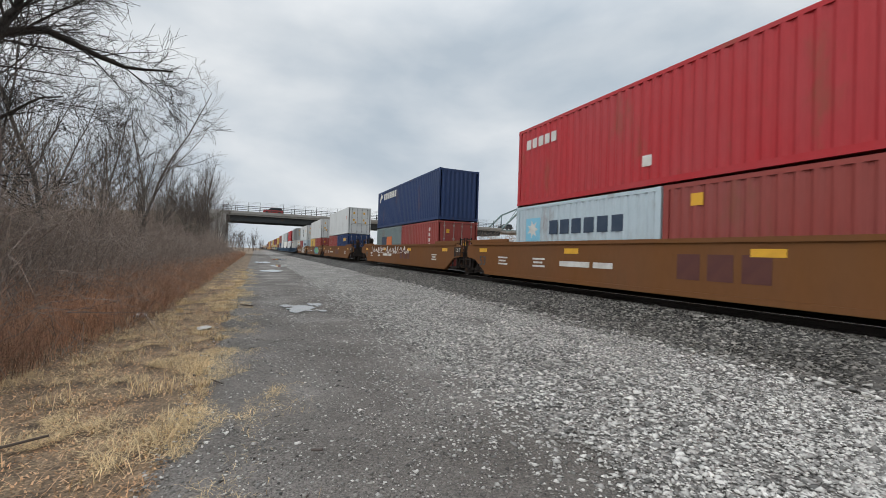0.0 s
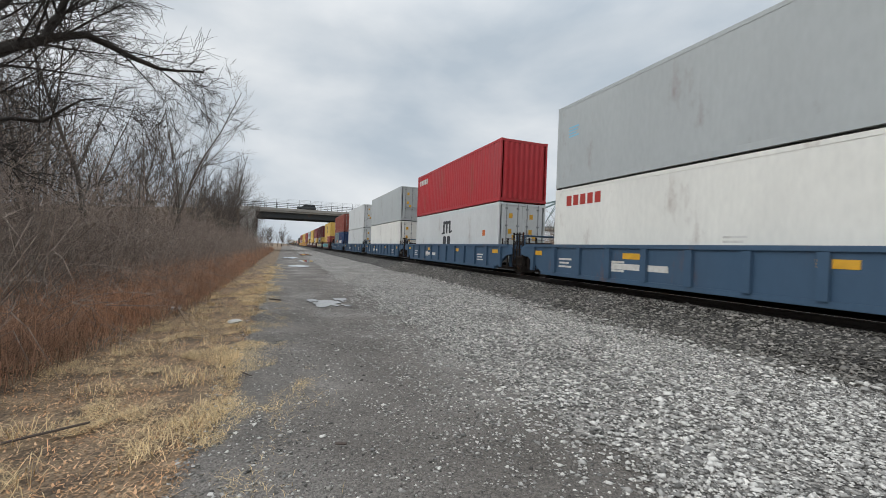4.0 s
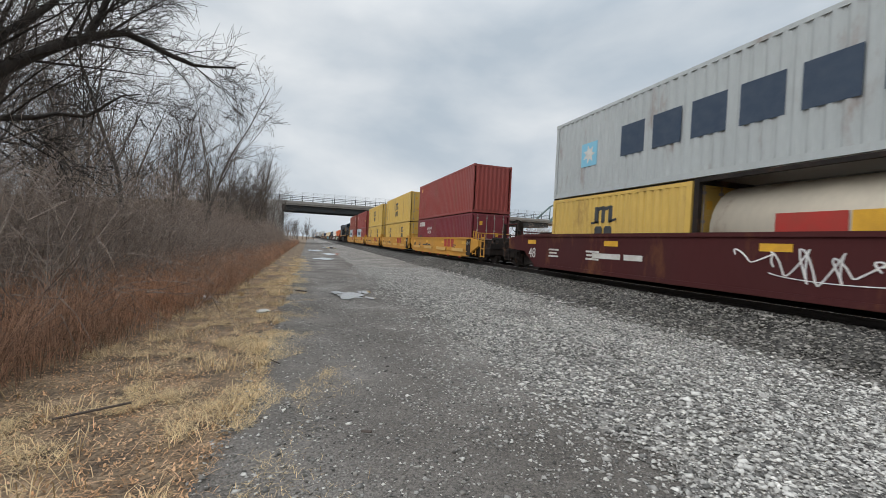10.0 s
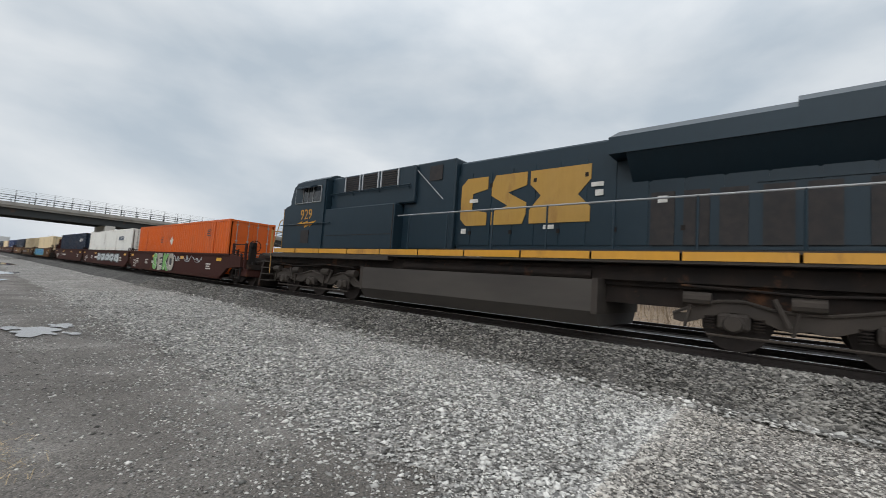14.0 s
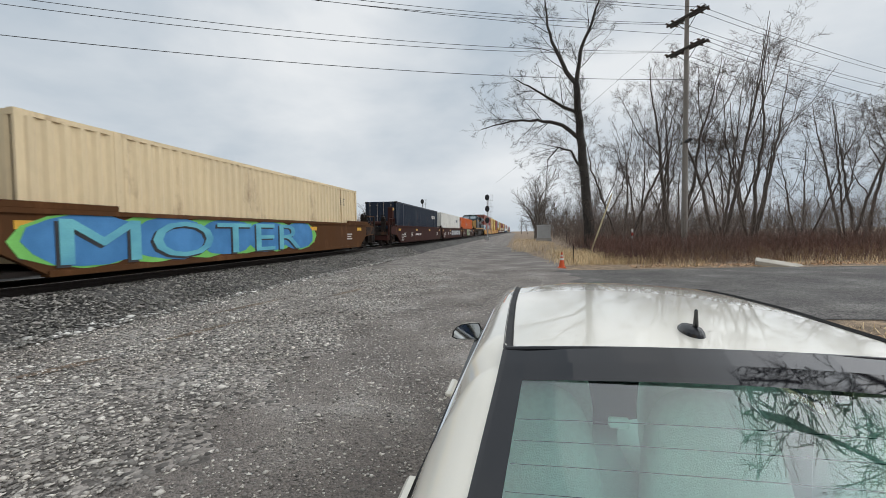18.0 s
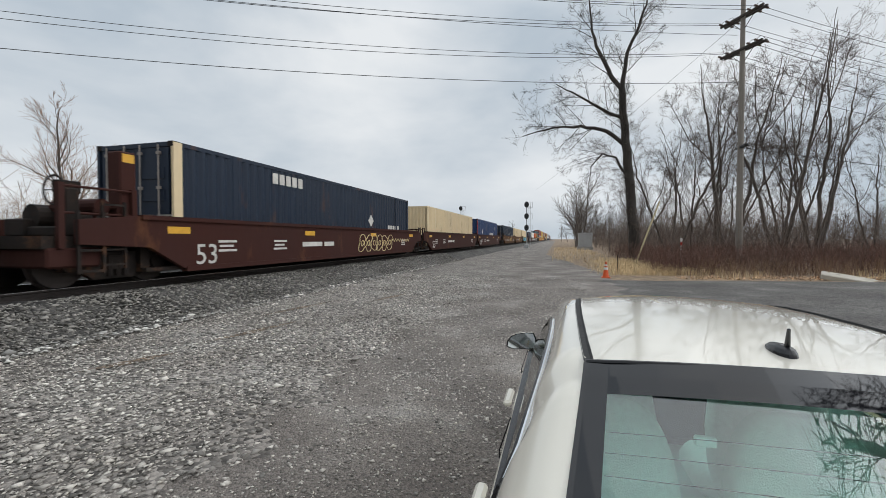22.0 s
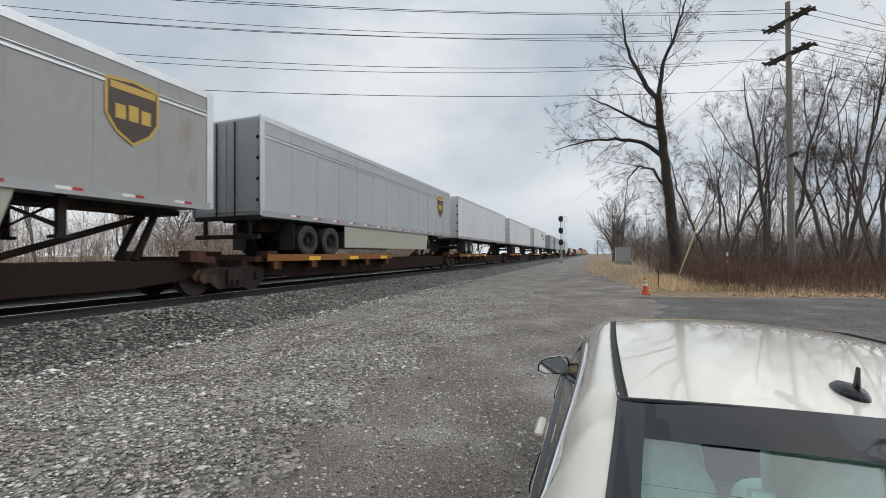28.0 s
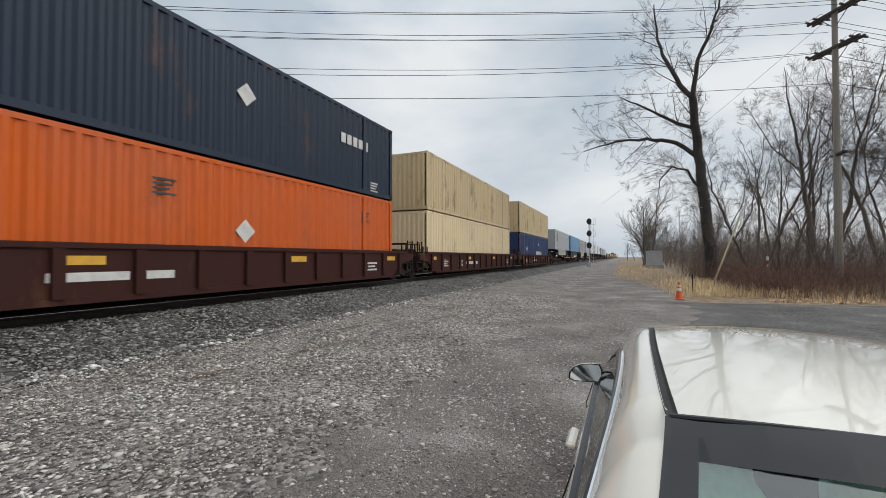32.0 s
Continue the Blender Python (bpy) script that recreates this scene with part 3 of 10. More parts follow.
def logo_blocks(kind, colour):
    """Trade marks become plain blocks of about their outline, on a side wall that faces -x; y grows to the viewer's left."""
    bm = bmesh.new()

    def blk(y0, z0, y1, z1):
        bm_box(bm, -0.046, min(y0, y1), z0, -0.034, max(y0, y1), z1)
    if kind == "row":          # a long word: a row of blocks
        for k in range(6):
            blk(-k * 0.53, 0, -k * 0.53 - 0.40, 0.46)
    elif kind == "long":       # the same word, large
        for k in range(6):
            blk(-k * 1.22, 0, -k * 1.22 - 0.92, 0.92)
    elif kind in ("stack", "half"):      # a mark of three joined strokes over two blocks
        q = 1.0 if kind == "stack" else 0.72

        def arm(p):
            prism([(-y_ * q, z_ * q) for y_, z_ in p], "x", -0.046, -0.034, bm)
        for y_ in (0.22, 0.68, 1.14):
            arm([(y_, 0.72), (y_ + 0.24, 0.72), (y_ + 0.24, 1.42), (y_ + 0.12, 1.46), (y_, 1.42)])
        arm([(0.40, 1.22), (0.74, 1.32), (0.74, 1.46), (0.40, 1.40)])
        arm([(0.86, 1.22), (1.20, 1.32), (1.20, 1.46), (0.86, 1.40)])
        arm([(0.0, 0.66), (0.5, 0.72), (0.5, 0.82), (0.0, 0.76)])
        arm([(1.2, 0.70), (1.62, 0.80), (1.62, 0.90), (1.2, 0.82)])
        for y_ in (0.25, 0.88):
            arm([(y_ + 0.08, 0.0), (y_ + 0.42, 0.0), (y_ + 0.5, 0.08), (y_ + 0.5, 0.46), (y_ + 0.42, 0.56), (y_ + 0.08, 0.56), (y_, 0.46), (y_, 0.08)])
    elif kind == "word":
        for k in range(5):
            blk(-k * 0.34, 0, -k * 0.34 - 0.25, 0.34)
    elif kind == "column":     # upright lettering
        for k in range(6):
            blk(0, -k * 0.3, -0.2, -k * 0.3 - 0.2)
    elif kind == "square":
        blk(0, 0, -0.8, 0.8)
    elif kind == "panel":
        blk(0, 0, -1.25, 0.62)
    elif kind == "bird":       # an emblem with wings
        prism([(0.0, 0.1), (-0.25, 0.0), (-0.35, 0.25), (-0.7, 0.35), (-0.85, 0.6), (-0.5, 0.55), (-0.4, 0.75), (-0.2, 0.5)], "x", -0.046, -0.034, bm)
    elif kind == "star":
        prism([(-0.4 + r * math.cos(a), 0.4 + r * math.sin(a)) for k in range(14) for r, a in ((0.32 if k % 2 else 0.16, k * math.tau / 14),)], "x", -0.052, -0.044, bm)
    elif kind == "diamond":
        prism([(0, 0.3), (-0.3, 0), (-0.6, 0.3), (-0.3, 0.6)], "x", -0.046, -0.034, bm)
    elif kind == "stars":
        for k in range(7):
            y, z = -0.32 * (k if k < 4 else k - 3.6), 0.0 if k < 4 else -0.3
            prism([(y + r * math.cos(a), z + r * math.sin(a)) for q in range(12) for r, a in ((0.14 if q % 2 else 0.08, q * math.tau / 12),)], "x", -0.046, -0.034, bm)
    elif kind == "lines":      # small print
        for k in range(4):
            blk(0, -k * 0.1, -0.5 + 0.07 * (k % 3), -k * 0.1 - 0.05)
    elif kind == "plate":
        blk(0, 0, -0.28, 0.28)
    return bm


NAVY_MARK = material("dark_blue_marking", (0.020, 0.040, 0.075), 0.6, second=(0.06, 0.08, 0.11), scale=4.0)
CYAN_MARK = material("light_blue_marking", (0.20, 0.50, 0.66), 0.6, second=(0.30, 0.52, 0.62), scale=4.0)
GOLD_MARK = material("dull_gold_marking", (0.50, 0.32, 0.06), 0.6, second=(0.40, 0.26, 0.07), scale=4.0)
RED_MARK = material("red_marking", (0.42, 0.03, 0.02), 0.6, second=(0.30, 0.05, 0.03), scale=4.0)
ORANGE_MARK = material("orange_marking", (0.62, 0.15, 0.03), 0.6, second=(0.45, 0.14, 0.05), scale=4.0)
GREEN_MARK = material("green_marking", (0.02, 0.24, 0.08), 0.6, second=(0.03, 0.18, 0.07), scale=4.0)
PLUM_MARK = material("dark_red_panel", (0.085, 0.024, 0.020), 0.7, second=(0.12, 0.040, 0.024), scale=3.0)
INK = {"white": WHITE_MARK, "black": BLACK_MARK, "navy": NAVY_MARK, "cyan": CYAN_MARK, "gold": GOLD_MARK, "red": RED_MARK, "orange": ORANGE_MARK,
       "yellow": YELLOW_MARK, "green": GREEN_MARK, "plum": PLUM_MARK}
NAMES = {"red": "bright red", "brick": "brick-red", "maroon": "maroon", "rustred": "faded red", "navy": "dark navy", "deepblue": "deep navy-blue", "blue": "royal blue", "white": "white",
         "grey": "pale grey", "cream": "cream", "tan": "rust-streaked tan", "yellow": "mustard yellow", "slate": "grey-green", "orange": "bright orange",
         "offwhite": "off-white", "paleblue": "pale grey-blue", "skyblue": "light blue"}


ROD_STEEL = material("dull_galvanised_rod", (0.30, 0.31, 0.31), 0.5, metal=0.5, second=(0.18, 0.17, 0.16), scale=6.0)
DOOR_ROD = material("painted_rod", (0.33, 0.30, 0.27), 0.6, second=(0.16, 0.12, 0.10), scale=6.0)


MARK_PIECES = {}


def mark_pieces(kind, ink):
    """The blocks of a mark, each a mesh of its own."""
    if (kind, ink) not in MARK_PIECES:
        bm = logo_blocks(kind, ink)
        todo, out = set(bm.verts), []
        while todo:
            heap, seen = [todo.pop()], []
            while heap:
                v = heap.pop()
                seen.append(v)
                for e in v.link_edges:
                    w = e.other_vert(v)
                    if w in todo:
                        todo.discard(w)
                        heap.append(w)
            seen.sort(key=lambda v: v.index)
            at_ = {v: k for k, v in enumerate(seen)}
            me = bpy.data.meshes.new("marking")
            me.from_pydata([tuple(v.co) for v in seen], [], [[at_[v] for v in f.verts] for f in bm.faces if f.verts[0] in at_])
            me.materials.append(INK[ink])
            out.append(me)
        bm.free()
        MARK_PIECES[(kind, ink)] = sorted(out, key=lambda m: (-m.vertices[0].co.y, m.vertices[0].co.z))
    return MARK_PIECES[(kind, ink)]


def container(s0, s1, z0, height, colour, marks=(), plain=False, doors_lead=True, level=""):
    """An intermodal box with its doors at the leading or trailing end; marks: (kind, ink, metres from the trailing end, height)."""
    length = s1 - s0
    rust = 0.6 if colour == "tan" else 0.02 if plain else 0.06 if colour in ("navy", "deepblue", "orange") else 0.2
    mat = paint("box_" + colour + ("_smooth" if plain else ""), COLOURS[colour], rust, 0.5)
    size = "twenty-foot" if length < 8 else "forty-foot" if length < 13 else "fifty-three-foot"
    skin = "smooth-sided refrigerated" if plain else "corrugated"
    label = "%s %s %s shipping container, %s" % (NAMES[colour], size, skin, level or "standing in a well car")
    c = on_train(thing("shipping_container", label, "container", group="containers on the train"), (s0 + s1) / 2)
    L, H = round(length, 2), round(height, 2)
    pitch = 0.278 if length < 13 else 0.32
    off = Vector((0, 0, z0 - RAIL_Z))

    def put(name, key, make, m, loc=(0, 0, 0), rz=0.0, note=""):
        ob = part(name, cached(key + (m.name,), make, m), None, c, note)
        ob.matrix_basis = Matrix.Translation(off + Vector(loc)) @ Matrix.Rotation(rz, 4, "Z")
        return ob
    put("frame", ("frame", L, H), lambda: container_frame(length, height, length > 13), mat)
    for sx_ in (-1, 1):
        for sy_ in (-1, 1):
            for z in (0.0, height - 0.118):
                put("corner_casting", ("casting",), lambda: boxes((-0.083, -0.092, -0.004, 0.083, 0.092, 0.122)), STEEL_DARK if colour in ("navy", "blue") else mat, (sx_ * 1.142, sy_ * (length / 2 - 0.086), z))
    if level.startswith("stacked"):       # locking cones carry it on the box below
        for sx_ in (-1, 1):
            for sy_ in (-1, 1):
                put("twist_lock", ("twist_lock",), lambda: boxes((-0.07, -0.08, -0.068, 0.07, 0.08, 0.002), bevel=0.012), STEEL_DARK, (sx_ * 1.14, sy_ * (length / 2 - 0.088), 0))
    if colour == "navy" and 550 < s0 < 560:
        put("end_post", ("end_post", H), lambda: boxes((-0.012, -0.16, 0.02, 0.06, 0.08, height - 0.02)), paint("box_cream", COLOURS["cream"], 0.22, 0.5), (-1.222, length / 2 - 0.08, 0), 0.0, "cream corner post")
    if length > 13 and colour in ("blue",):
        put("end_post", ("end_post", H), lambda: boxes((-0.012, -0.08, 0.1, 0.06, 0.08, height - 0.1)), RED_MARK, (-1.222, length / 2 - 0.08, 0), 0.0, "red corner post")
    for sgn in (-1, 1):
        if plain:
            put("side_wall", ("smooth", L, H), lambda: boxes((-0.006, -length / 2 + 0.14, 0.14, 0.03, length / 2 - 0.14, height - 0.09)), mat, (sgn * 1.205, 0, 0), 0 if sgn < 0 else math.pi)
        else:
            put("side_wall", ("wall", L, H), lambda: corrugated(length, height, pitch), mat, (sgn * 1.175, 0, 0), 0 if sgn < 0 else math.pi)
    put("roof", ("roof", L), lambda: roof_sheet(length), mat, (0, 0, height - 0.03))
    door_y, blank_y = (-1, 1) if doors_lead else (1, -1)
    put("end_wall", ("end", H), lambda: end_wall(height), mat, (0, blank_y * (length / 2 - 0.03), 0), 0 if blank_y < 0 else math.pi)
    for k in (0, 1):
        d = put("door", ("leaf", H), lambda: door_leaf(height), mat, ((-1.07 + 1.075 * k) * -door_y, door_y * (length / 2 - 0.02), 0), 0 if door_y < 0 else math.pi)
        r = part("lock_rod", cached(("rods", H), lambda: lock_rods(height), ROD_STEEL if colour in ("white", "grey", "offwhite") else DOOR_ROD), None, d)
        if plain or colour in ("brick", "maroon", "yellow", "red"):
            for q, (x_, z_) in enumerate(((0.42, 0.52), (0.62, 0.42), (0.45, 0.78))):
                if (q + k) % 3 or plain:
                    st = part("sticker", cached(("sticker",), lambda: boxes((-0.09, -0.03, -0.11, 0.09, -0.024, 0.11)), YELLOW_MARK), None, d)
                    st.location = (x_, 0, z_ * height)
    if plain:
        put("reefer_unit", ("unit", H), lambda: boxes((-1.0, -0.07, 0.3, 1.0, 0.0, height - 0.3), (-0.8, -0.09, height - 1.2, 0.8, -0.07, height - 0.4), (-0.6, -0.1, 0.5, 0.1, -0.06, 1.0)), STEEL_DARK, (0, blank_y * (length / 2 - 0.0), 0), 0 if blank_y < 0 else math.pi, "black machinery at the cold end")
    for kind, ink, y, z in marks:
        for me in mark_pieces(kind, ink):
            ob = part("marking", me, None, c)
            ob.matrix_basis = Matrix.Translation(off + Vector((-1.175 if not plain else -1.17, length / 2 - y, z)))
    return c


# ---- well cars ----
def bogie(parent, y):
    """A freight truck: two wheelsets, two cast side frames, a bolster and springs."""
    b = part("bogie", cached(("bolster",), lambda: boxes((-1.15, -0.22, 0.34, 1.15, 0.22, 0.62), (-0.25, -0.3, 0.55, 0.25, 0.3, 0.74)), STEEL_DARK), None, parent, "grimy cast-steel truck")
    b.location = (0, y, 0)
    for sgn in (-1, 1):
        def frame_side():
            outer = [(-1.2, 0.50), (-1.05, 0.66), (-0.55, 0.70), (0.55, 0.70), (1.05, 0.66), (1.2, 0.50), (1.05, 0.36), (0.75, 0.36), (0.45, 0.14), (-0.45, 0.14), (-0.75, 0.36), (-1.05, 0.36)]
            bm = prism(outer, "x", -0.07, 0.07)
            for y0 in (-0.89, 0.89):
                tube(bm, (-0.13, y0, 0.46), (0.13, y0, 0.46), 0.15, sides=12)
            for y0 in (-0.16, 0.0, 0.16):
                tube(bm, (-0.10, y0, 0.2), (-0.10, y0, 0.5), 0.06, sides=8)
            bm_box(bm, -0.09, -0.34, 0.50, 0.09, 0.34, 0.60)
            return bm
        f = part("side_frame", cached(("side_frame",), frame_side, STEEL_DARK), None, b)
        f.location = (sgn * 1.0, 0, 0)
    for y0 in (-0.89, 0.89):
        def wheelset():
            bm = bmesh.new()
            for sx_ in (-1, 1):
                x0 = sx_ * 0.70
                tube(bm, (x0, 0, 0), (x0 + sx_ * 0.13, 0, 0), 0.457, 0.445, 24)
                tube(bm, (x0 - sx_ * 0.03, 0, 0), (x0, 0, 0), 0.482, 0.482, 24)
                tube(bm, (x0 + sx_ * 0.13, 0, 0), (x0 + sx_ * 0.17, 0, 0), 0.16, 0.12, 12)
            tube(bm, (-0.95, 0, 0), (0.95, 0, 0), 0.08, sides=10)
            return bm
        w = part("wheelset", cached(("wheelset",), wheelset, WHEEL_STEEL), None, b)
        w.location = (0, y0, 0.457)
    return b


LEDGE = paint("ledge_pale_yellow", (0.66, 0.40, 0.12), 0.05, 0.6)
WELLS = {  # side plate half length, paint, words
    "brown": (8.75, BROWN_CAR, "rusty brown", 53), "maroon": (7.7, MAROON_CAR, "dark maroon", 48), "yellow": (6.5, YELLOW_CAR, "bright yellow", 40),
    "blue": (7.3, BLUE_CAR, "steel-blue ribbed", 0), "umber": (8.75, UMBER_CAR, "dull brown", 53), "plum": (8.9, DARK_CAR, "dark plum", 53), "ribbed": (8.6, DARK_CAR, "dark brown ribbed", 53)}
GRAFFITI = [material("spray_" + n, c, 0.6, second=tuple(min(1, 1.5 * q + 0.03) for q in c), scale=1.2, amount=0.9) for n, c in
            (("teal", (0.05, 0.30, 0.33)), ("cream", (0.62, 0.50, 0.27)), ("pink", (0.52, 0.24, 0.18)), ("black", (0.015, 0.016, 0.02)), ("green", (0.14, 0.42, 0.08)),
             ("silver", (0.42, 0.45, 0.46)), ("blue", (0.03, 0.16, 0.36)), ("white", (0.62, 0.60, 0.58)))]

SPRAY_GREEN = material("spray_pale_green", (0.17, 0.40, 0.10), 0.6, second=(0.25, 0.50, 0.20), scale=1.4, amount=0.8)
SPRAY_BONE = material("spray_bone_white", (0.38, 0.345, 0.285), 0.6, second=(0.50, 0.47, 0.41), scale=1.4, amount=0.8)
SPRAY_LIGHT = material("spray_pale_teal", (0.16, 0.50, 0.55), 0.6, second=(0.06, 0.26, 0.42), scale=1.6, amount=0.9)


def graffiti(car, y0, y1, z0, z1, fill, edge, ground, seed):
    """Sprayed shapes on a car's side, abstract: a clouded ground, then fat outlined strokes."""
    rnd = random.Random(seed)

    def blob(cy, cz, ry, rz, n, jag):
        return [(cy + ry * (1 + jag * rnd.uniform(-1, 1)) * math.cos(a), cz + rz * (1 + jag * rnd.uniform(-1, 1)) * math.sin(a)) for a in [k * math.tau / n for k in range(n)]]
    zc, rz = (z0 + z1) / 2, (z1 - z0) / 2
    if edge is None:           # thin looping scribble
        bm = bmesh.new()
        q0 = None
        n = int((y1 - y0) * 34)
        p1, p2, p3 = (rnd.uniform(0, 6) for _ in range(3))
        for k in range(n):
            f = k / 34
            loop = f * 21.0 + 1.6 * math.sin(f * 2.1 + p1)
            tall = 0.55 + 0.3 * math.sin(f * 3.3 + p2)
            q1 = Vector((-1.508, y1 - f + 0.17 * math.sin(loop * 0.5 + 0.7) + 0.05 * math.sin(loop * 1.5), zc + rz * (tall * math.sin(loop) + 0.22 * math.sin(f * 1.7 + p3))))
            if q0 is not None and math.sin(f * 4.1 + p3) > -0.95:
                tube(bm, q0, q1, 0.018, 0.018, 4)
            q0 = q1
        for k in range(14):        # one sweeping underline
            a0, a1 = (math.pi * (0.1 + 0.8 * (k + j) / 14) for j in (0, 1))
            yc, yr = (y0 + y1) / 2, 0.36 * (y1 - y0)
            tube(bm, (-1.508, yc + yr * math.cos(a0), zc - rz * 0.45 - 0.4 * rz * math.sin(a0)), (-1.508, yc + yr * math.cos(a1), zc - rz * 0.45 - 0.4 * rz * math.sin(a1)), 0.013, 0.013, 4)
        part("graffiti", bm, GRAFFITI[fill], car, "thin sprayed scribble")
        return
    if edge == -2:             # fat letters, shaded black, with pale rims
        word, colour, tone, wide = {4: ("SEKO", SPRAY_GREEN, "pale green", (1.18, 1.22, 1.12, 0.95)), 5: ("AOTER", SPRAY_BONE, "bone-white", (1.30, 1.15, 1.35, 1.30, 1.38))}[fill]
        step = (y1 - y0) / len(word)
        for k, letter in enumerate(word):
            up = (0.02, -0.05, 0.03, 0.0, 0.02)[k]
            cloud = part("graffiti", prism(blob(y1 - (k + 0.5) * step, zc, 0.60 * step, rz * 0.9, 18, 0.08), "x", -1.514 - 0.0006 * k, -1.50), GRAFFITI[3], car, "black sprayed ground")
            for name, fat, dz, x, m_, note in (("graffiti_shade", 0.13, -0.02, -1.519, GRAFFITI[3], "black sprayed outline"), ("graffiti_rim", 0.085, 0.0, -1.531, GRAFFITI[7], "pale sprayed rim"), ("graffiti_letter", 0.07, -0.025, -1.543, colour, tone + " sprayed letter")):
                w = part(name, text_mesh(letter, 1.34, fat), m_, cloud, note)
                w.matrix_basis = Matrix.Translation((x - 0.002 * k, y1 - 0.10 - k * step, z0 + 0.14 + up + dz)) @ Matrix.Diagonal((0.5, wide[k], 1, 1)) @ Matrix.Rotation(math.radians((4, -5, 3, -3, 4)[k]), 4, "X")
        for k in range(3 if fill == 4 else 0):
            graffiti(car, y0 - 1.2 - 1.6 * k, y0 - 0.3 - 1.5 * k, z1 - 0.5, z1 - 0.1, 5, None, None, seed + k)
        return
    if edge == -1:             # hollow rounded outlines, then a zigzag tail
        bm = bmesh.new()
        ya = y0 + 0.42 * (y1 - y0)
        n = 6
        for k in range(n):
            cy, w = y1 - (k + 0.5) * (y1 - ya) / n, 0.58 * (y1 - ya) / n
            ph, lean = rnd.uniform(0, 6), rnd.uniform(-0.2, 0.2)
            for scale, m in ((1.0, 30), (0.33, 14)):
                ring = []
                for j in range(m):
                    a = j * math.tau / m
                    r = scale * (1 + 0.16 * math.sin(3 * a + ph) + 0.08 * math.sin(5 * a + ph))
                    ring.append(Vector((-1.508, cy + w * r * math.cos(a) + lean * r * math.sin(a), zc + rz * 0.9 * r * math.sin(a))))
                for j in range(m):
                    tube(bm, ring[j], ring[(j + 1) % m], 0.017, 0.017, 4)
        for k in range(15):
            tube(bm, (-1.508, ya - 0.2 * k * (ya - y0) / 3, zc + rz * (0.5 if k % 2 else 0.1)), (-1.508, ya - 0.2 * (k + 1) * (ya - y0) / 3, zc + rz * (0.1 if k % 2 else 0.5)), 0.012, 0.012, 4)
        part("graffiti", bm, GRAFFITI[fill], car, "hollow sprayed outlines")
        return
    if ground is not None:
        n = max(2, int((y1 - y0) / 1.6))
        for k in range(n):
            part("graffiti", prism(blob(y0 + (k + 0.5) * (y1 - y0) / n, zc, (y1 - y0) / n * 0.75, rz * 0.98, 12, 0.07), "x", -1.508 - 0.0006 * k, -1.50), GRAFFITI[ground], car, "sprayed colour ground")
    if fill == 0 and edge == 6:
        for k in range(5):
            part("graffiti", prism(blob(y1 - (k + 0.5) * (y1 - y0) / 5, zc, 0.62 * (y1 - y0) / 5, rz * 0.95, 14, 0.08), "x", -1.516 - 0.0006 * k, -1.512), GRAFFITI[6], car, "sprayed blue outline shape")
        for j, (dy, dz, m_) in enumerate(((0.07, -0.05, GRAFFITI[3]), (0.0, 0.0, SPRAY_LIGHT))):
            w = part("graffiti_word", text_mesh("MOTER", 1.32).copy(), m_, car, "sprayed word in pale teal")
            w.matrix_basis = Matrix.Translation((-1.524 - 0.01 * j, y1 - 0.15 + dy, z0 + 0.1 + dz)) @ Matrix.Diagonal((1, (y1 - y0 - 0.3) / 4.75, 1, 1))
        return
    # fat tilted blobs with a dark outline and a small hole: no letters
    n = max(3, int((y1 - y0) / 1.45))
    for k in range(n):
        r2 = random.Random(seed * 31 + k)
        cy = y0 + (k + 0.5) * (y1 - y0) / n
        ry, tilt, jag = 0.62 * (y1 - y0) / n, r2.uniform(-0.35, 0.35), [r2.uniform(0.72, 1.12) for _ in range(11)]

        def shape(size, dy=0.0, dz=0.0, rough=1.0):
            pts = []
            for q in range(11):
                a_ = q * math.tau / 11
                c_, s_ = math.cos(a_), math.sin(a_)
                w = size * (1 + rough * (jag[q] - 1))
                u, v_ = ry * w * math.copysign(abs(c_) ** 0.6, c_), rz * 0.92 * w * math.copysign(abs(s_) ** 0.6, s_)
                pts.append((cy + dy + u + tilt * v_ * 0.5, min(z1 + 0.06, max(z0 - 0.06, zc + dz + v_))))
            return pts
        depth = 0.0012 * (k % 3)
        ob = part("graffiti", prism(shape(1.0), "x", -1.512 - depth, -1.50), GRAFFITI[edge], car, "dark sprayed outline")
        part("graffiti_fill", prism(shape(0.78), "x", -1.515 - depth, -1.5125 - depth), GRAFFITI[fill], ob, "sprayed fill")
        part("graffiti_hole", prism(shape(0.2, r2.uniform(-0.1, 0.1), r2.uniform(-0.2, 0.2) * rz), "x", -1.518 - depth, -1.5155 - depth), GRAFFITI[edge], ob)
        part("graffiti_notch", prism([(cy - 0.05, zc - rz * 0.8), (cy + 0.07, zc - rz * 0.8), (cy + 0.03 + tilt * 0.1, zc - rz * 0.1)] if k % 2 else [(cy - 0.06, zc + rz * 0.8), (cy + 0.06, zc + rz * 0.8), (cy - tilt * 0.1, zc + rz * 0.2)], "x", -1.518 - depth, -1.5155 - depth), GRAFFITI[edge], ob)


